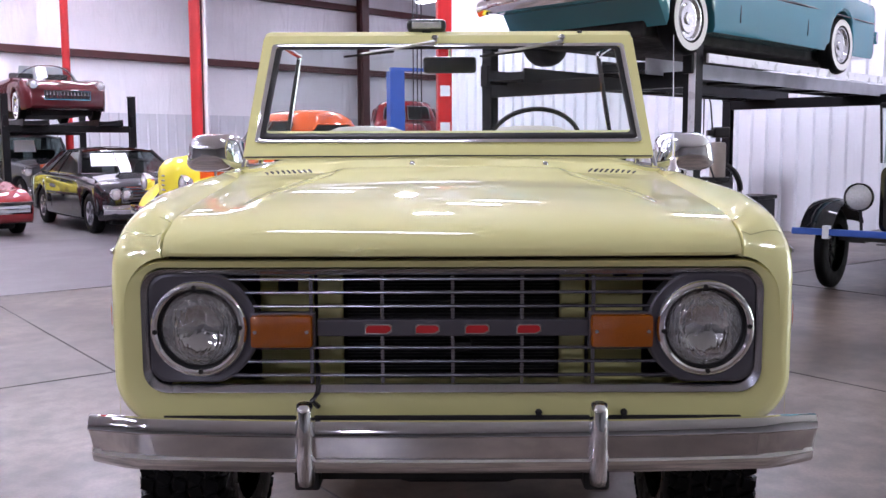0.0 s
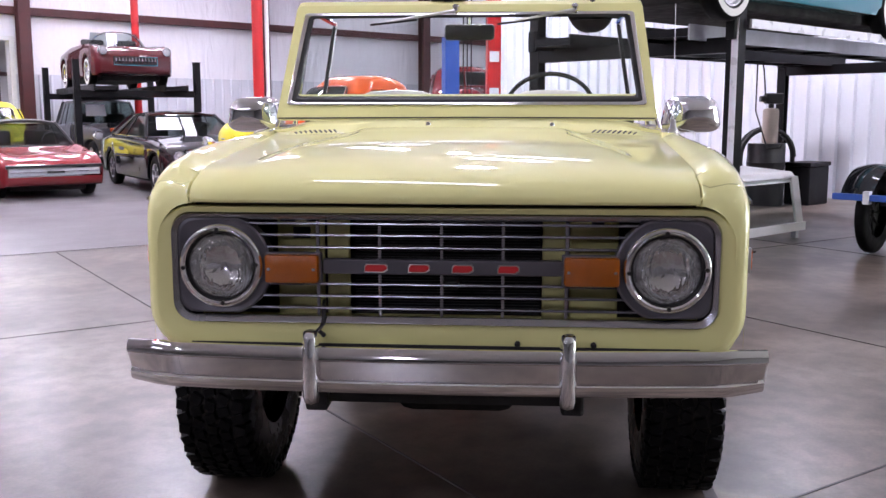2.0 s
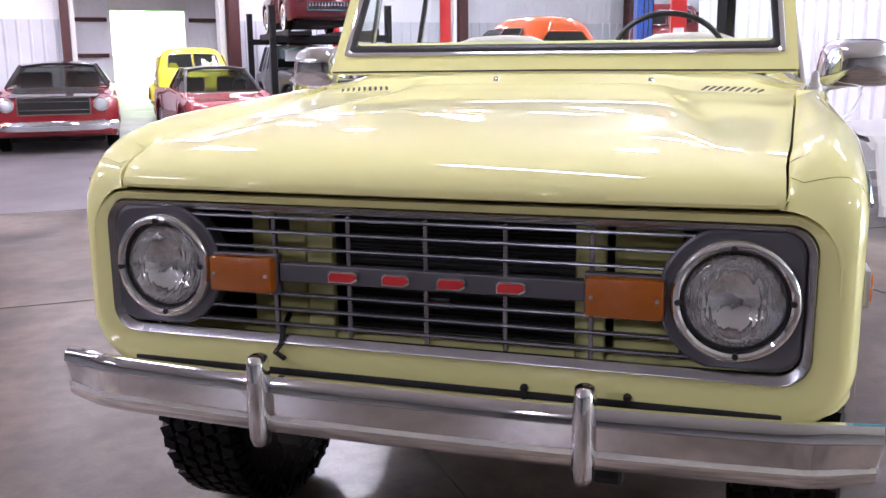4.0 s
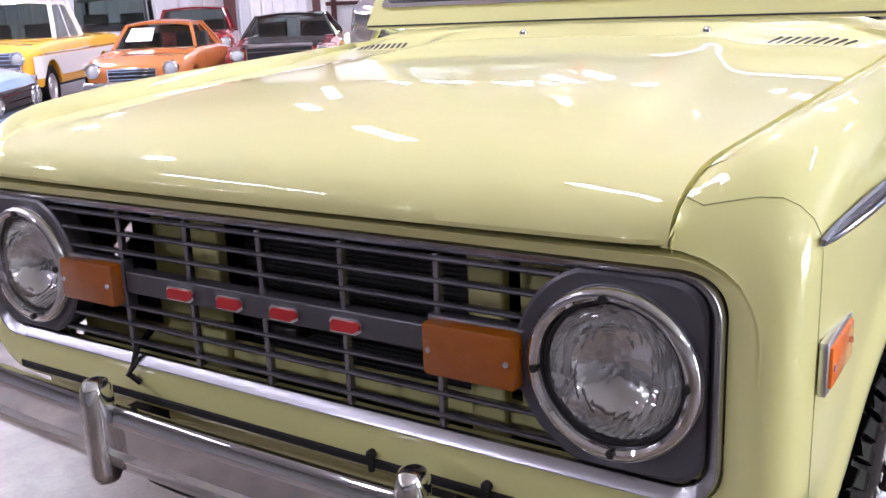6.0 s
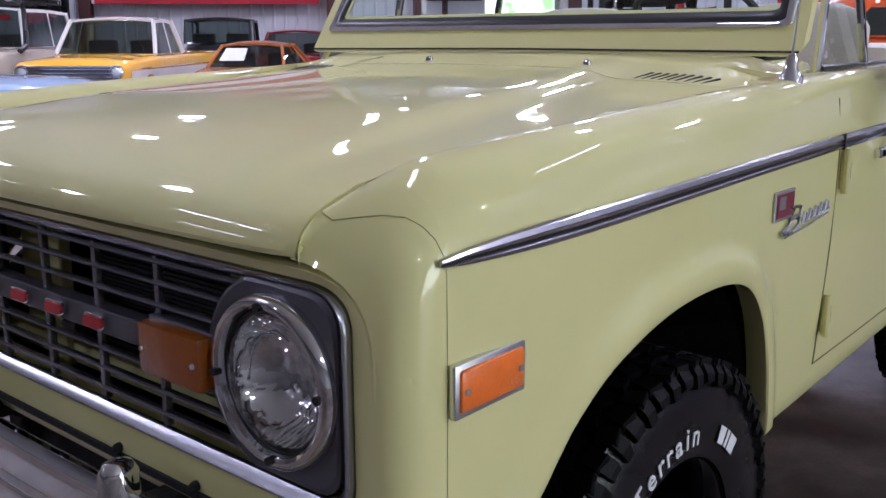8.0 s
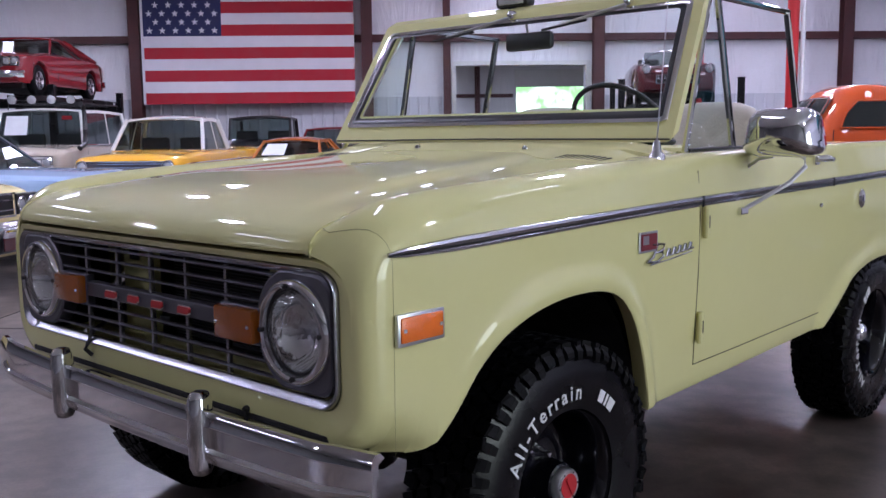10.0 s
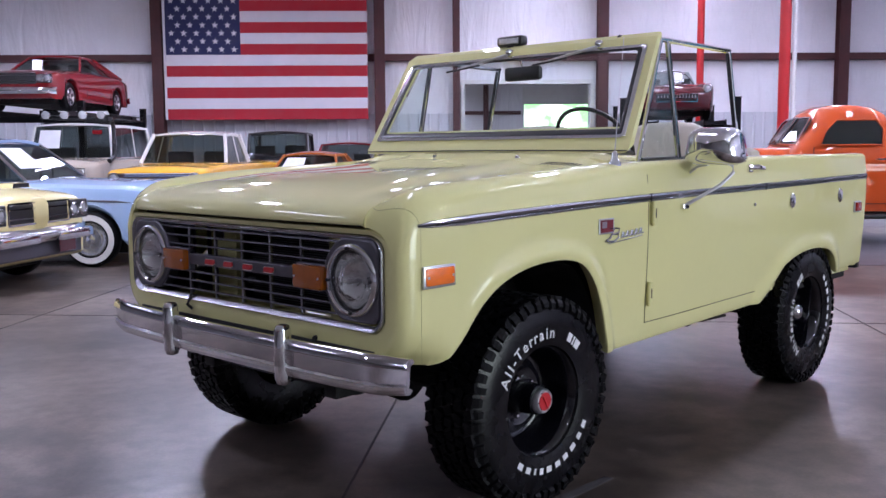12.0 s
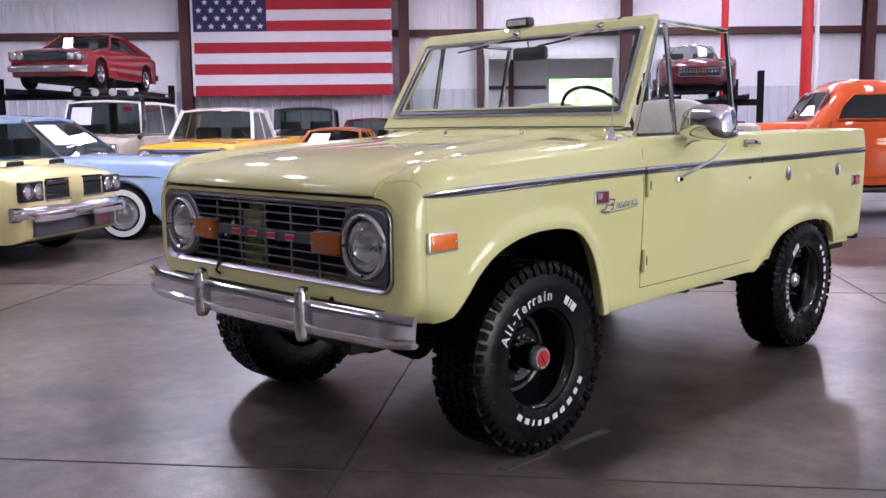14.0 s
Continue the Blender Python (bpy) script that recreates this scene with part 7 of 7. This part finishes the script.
# removable hardtop standing on the floor under the lift
ht = thing("hardtop", "white removable hardtop with dark side glass standing on the floor", "vehicle top", pose(*hall(5.75, 3.15), 0, 0, HALL_TURN))
g = Geo()
secs = [(0.0, 0.05), (0.02, 0.0), (2.3, 0.0), (2.36, 0.06)]
prof = lambda x, inset: [Vector((x, 0.0 + inset, 0.10)), Vector((x, 0.10 + inset, 0.66)), Vector((x, 0.16 + inset, 0.72)), Vector((x, 0.8, 0.755)), Vector((x, 1.44 - inset, 0.72)), Vector((x, 1.5 - inset, 0.66)), Vector((x, 1.6 - inset, 0.10))]
outer_ = [prof(x, i) for x, i in secs]
roof_rows = [[r[1], r[2], r[3], r[4], r[5]] for r in outer_]
g.loft(roof_rows, False, False)
g.loft([[p - Vector((0, 0, 0.05)) for p in r] for r in roof_rows], False, False)
g.put("roof_shell", M_WHITE, ht, "", True)
for y0, y1 in ((0.0, 0.10), (1.6, 1.5)):
    for x0, x1 in ((0.0, 0.12), (1.05, 1.15), (2.2, 2.34)):
        Geo().loft([[Vector((x0, y0, 0.1)), Vector((x1, y0, 0.1)), Vector((x1, y0 + 0.03, 0.1)), Vector((x0, y0 + 0.03, 0.1))], [Vector((x0, y1, 0.67)), Vector((x1, y1, 0.67)), Vector((x1, y1 + 0.03, 0.67)), Vector((x0, y1 + 0.03, 0.67))]]).put("pillar", M_WHITE, ht)
    Geo().box(0, 2.36, min(y0, y0) - 0.01, y0 + 0.04, 0.08, 0.17).put("sill_rail", M_WHITE, ht)
    Geo().add([Vector((0.1, y0 + 0.015, 0.17)), Vector((2.22, y0 + 0.015, 0.17)), Vector((2.22, y1 + 0.015, 0.64)), Vector((0.1, y1 + 0.015, 0.64))], [(0, 1, 2, 3)]).put("side_glass", M_GLASS, ht)
for x in (0.15, 2.2):
    for y in (0.02, 1.56):
        Geo().box(x - 0.03, x + 0.03, y - 0.02, y + 0.04, 0, 0.09).put("foot", M_LIFTGREY, ht)

# shop equipment by the side wall
eq = thing("lube_dispenser", "beige lubricant tank with black pump standing on a black drum", "shop equipment", pose(3.98, 11.75, 0, 0, 0, HALL_TURN - 40))
M_DRUM = paint("black_oil_drum", (0.012, 0.012, 0.014), 0.4, 0, 0.1, 5)
Geo().lathe([(0.0, 0.0), (0.0, 0.27), (0.3, 0.275), (0.32, 0.285), (0.34, 0.275), (0.62, 0.275), (0.64, 0.285), (0.66, 0.275), (0.92, 0.27), (0.92, 0.0)], 28, "z").put("drum", M_DRUM, eq, "", True, 40)
Geo().lathe([(0.92, 0.0), (0.92, 0.10), (0.94, 0.115), (1.40, 0.115), (1.43, 0.10), (1.45, 0.0)], 20, "z", (0.0, -0.12, 0)).put("tank", paint("beige_tank_paint", (0.50, 0.43, 0.36), 0.5), eq, "", True)
Geo().box(-0.10, 0.16, -0.2, -0.04, 1.50, 1.66, bev=0.03).put("pump_motor", M_BLACK, eq); Geo().tube([(0, -0.12, 1.44), (0, -0.12, 1.52)], 0.04, 8).put("pump_neck", M_BLACK, eq)
Geo().box(-0.17, -0.06, -0.18, -0.06, 1.53, 1.62, bev=0.02).put("pump_head", M_BLACK, eq)
for y, r in ((-0.05, 0.40), (0.05, 0.42)):
    Geo().tube([(r * math.cos(a), y, 0.72 + 0.42 * math.sin(a)) for a in [math.pi * k / 12 for k in range(13)]] + [(-r, y, 0.3), (-r + 0.04, y, 0.02)], 0.035, 8).put("hose", M_BLACK, eq, "", True)
Geo().tube([(0.42, 0.05, 0.72), (0.42, 0.05, 0.02)], 0.035, 8).put("hose", M_BLACK, eq, "", True)
Geo().tube([(-0.1, -0.15, 1.6), (-0.16, -0.2, 2.0), (-0.24, -0.15, 2.3), (-0.24, -0.15, 1.4), (-0.1, -0.3, 0.86), (0.1, -0.3, 0.86), (0.16, -0.26, 1.0)], 0.012, 6).put("air_line", M_BLACK, eq)
sb = thing("steel_bin", "low black steel bin by the ribbed wall", "bin", pose(4.65, 11.94, 0, 0, 0, HALL_TURN))
Geo().box(-0.3, 0.3, -0.2, 0.2, 0, 0.58, bev=0.02).put("body", M_LIFT, sb); Geo().box(-0.32, 0.32, -0.22, 0.22, 0.58, 0.64, bev=0.01).put("lid", M_LIFT, sb)

# prewar open tourer behind the wing, with a blue tow bar across its front
mt = thing("antique_tourer", "black antique touring car with brass-rimmed lamps and a blue tow bar", "car", pose(4.04, 6.02, 0, 0, 0, -41.0), "parked cars")
for s in (-1, 1):
    for y in (0.35, 2.9):
        wheel(mt, s * 0.71, y, 0.39, 0.10, s, "spoke", False, M_BLACK, 24)
    rows = []
    for k in range(11):
        a = radians(25 + 125 * k / 10)
        y, z = 0.35 - 0.52 * math.cos(a), 0.39 + 0.46 * math.sin(a)
        rows.append([Vector((s * (0.56 + 0.3 * q), y, z + 0.03 * math.sin(math.pi * q))) for q in (0, 0.25, 0.5, 0.75, 1)])
    g = Geo().loft(rows, False, False); g.loft([[p - Vector((0, 0, 0.015)) for p in r] for r in rows], False, False)
    g.put("front_fender", C_BLACK, mt, "", True)
    Geo().box(min(s * 0.56, s * 0.86), max(s * 0.56, s * 0.86), 0.85, 2.35, 0.40, 0.43).put("running_board", M_BLACK, mt)
    rows = []
    for k in range(11):
        a = radians(10 + 160 * k / 10)
        y, z = 2.9 - 0.5 * math.cos(a), 0.39 + 0.46 * math.sin(a)
        rows.append([Vector((s * (0.56 + 0.3 * q), y, z + 0.03 * math.sin(math.pi * q))) for q in (0, 0.5, 1)])
    Geo().loft(rows, False, False).put("rear_fender", C_BLACK, mt, "", True)
    h = new("headlight"); h.parent = mt; h.location = (s * 0.40, 0.12, 0.90)
    Geo().lathe([(0.16, 0.02), (0.12, 0.08), (0.0, 0.125), (-0.02, 0.13), (-0.03, 0.12)], 24, "y").put("bowl", C_BLACK, h, "", True)
    Geo().lathe([(-0.015, 0.118), (-0.035, 0.08), (-0.045, 0)], 24, "y").put("lens", M_LAMPFACE, h, "", True)
    Geo().lathe([(-0.012, 0.12), (-0.034, 0.133), (-0.012, 0.136)], 24, "y").put("rim", M_CHROME, h, "", True)
    Geo().tube([(0, 0.05, -0.12), (0, 0.1, -0.35)], 0.015, 6).put("stalk", M_BLACK, h)
g = Geo().prism(rounded(0.50, 0.62, 0.08, 4, 0, 0.88), "y", 0.22, 0.30); g.put("radiator_shell", C_BLACK, mt)
Geo().prism(rounded(0.42, 0.52, 0.05, 4, 0, 0.86), "y", 0.205, 0.225).put("radiator_core", M_DARK, mt)
Geo().lathe([(1.19, 0.03), (1.23, 0.03), (1.24, 0)], 10, "z", (0, 0.26, 0)).put("filler_cap", M_CHROME, mt)
Geo().loft([[Vector((x, 0.3, z)) for x, z in rounded(0.50, 0.6, 0.1, 4, 0, 0.88)], [Vector((x, 1.1, z)) for x, z in rounded(0.72, 0.66, 0.12, 4, 0, 0.92)]]).put("bonnet", C_BLACK, mt, "", True)
Geo().loft([[Vector((x, 1.1, z)) for x, z in rounded(0.95, 0.7, 0.1, 4, 0, 0.86)], [Vector((x, 3.2, z)) for x, z in rounded(1.15, 0.76, 0.14, 4, 0, 0.88)]]).put("body", C_BLACK, mt, "", True)
Geo().box(-0.62, 0.62, 1.3, 3.3, 1.76, 1.82, bev=0.03).put("folding_top", M_BLACK, mt)
for s in (-1, 1):
    for y in (1.25, 3.2):
        Geo().tube([(s * 0.55, y, 1.2), (s * 0.58, y, 1.78)], 0.012, 6).put("top_bow", M_BLACK, mt)
Geo().add([Vector((-0.5, 1.15, 1.2)), Vector((0.5, 1.15, 1.2)), Vector((0.5, 1.22, 1.7)), Vector((-0.5, 1.22, 1.7))], [(0, 1, 2, 3)]).put("windshield", M_CARGLASS, mt)
Geo().box(-0.92, 1.0, -0.16, -0.10, 0.55, 0.61, bev=0.008).put("tow_bar", M_BLUE, mt, "blue square-section tow bar"); Geo().box(-0.63, -0.57, -0.17, -0.09, 0.52, 0.64, bev=0.005).put("tow_clamp", M_PAPER, mt); Geo().box(-0.04, 0.04, -0.1, 0.24, 0.52, 0.6).put("tow_bracket", M_BLACK, mt); Geo().box(-0.6, 0.6, 0.2, 0.28, 0.48, 0.56).put("front_axle", M_BLACK, mt)

# a red truck high on a lift beyond the side wall's end, and a black sedan
old_truck("red_truck", "red forties truck raised on a lift", parked(-0.81, 20.04, 9.0, 0.75), C_RED, None, "cars on lifts")
for x in (-0.62, 0.62):
    st = thing("jack_stand", "black steel support under the raised red truck", "jack stand", parked(-0.81, 20.04, 9.0) @ pose(x, 1.5, 0), "jack stands")
    Geo().box(-0.15, 0.15, -1.4, 3.2, 0.65, 0.75).put("beam", M_LIFT, st); Geo().box(-0.06, 0.06, -0.06, 0.06, 0, 0.65).put("leg", M_LIFT, st); Geo().box(-0.06, 0.06, 2.2, 2.32, 0, 0.65).put("leg", M_LIFT, st)
sedan("black_sedan", "glossy black sedan parked by the far wall", parked(-1.90, 17.66, 19.0), C_BLACK)
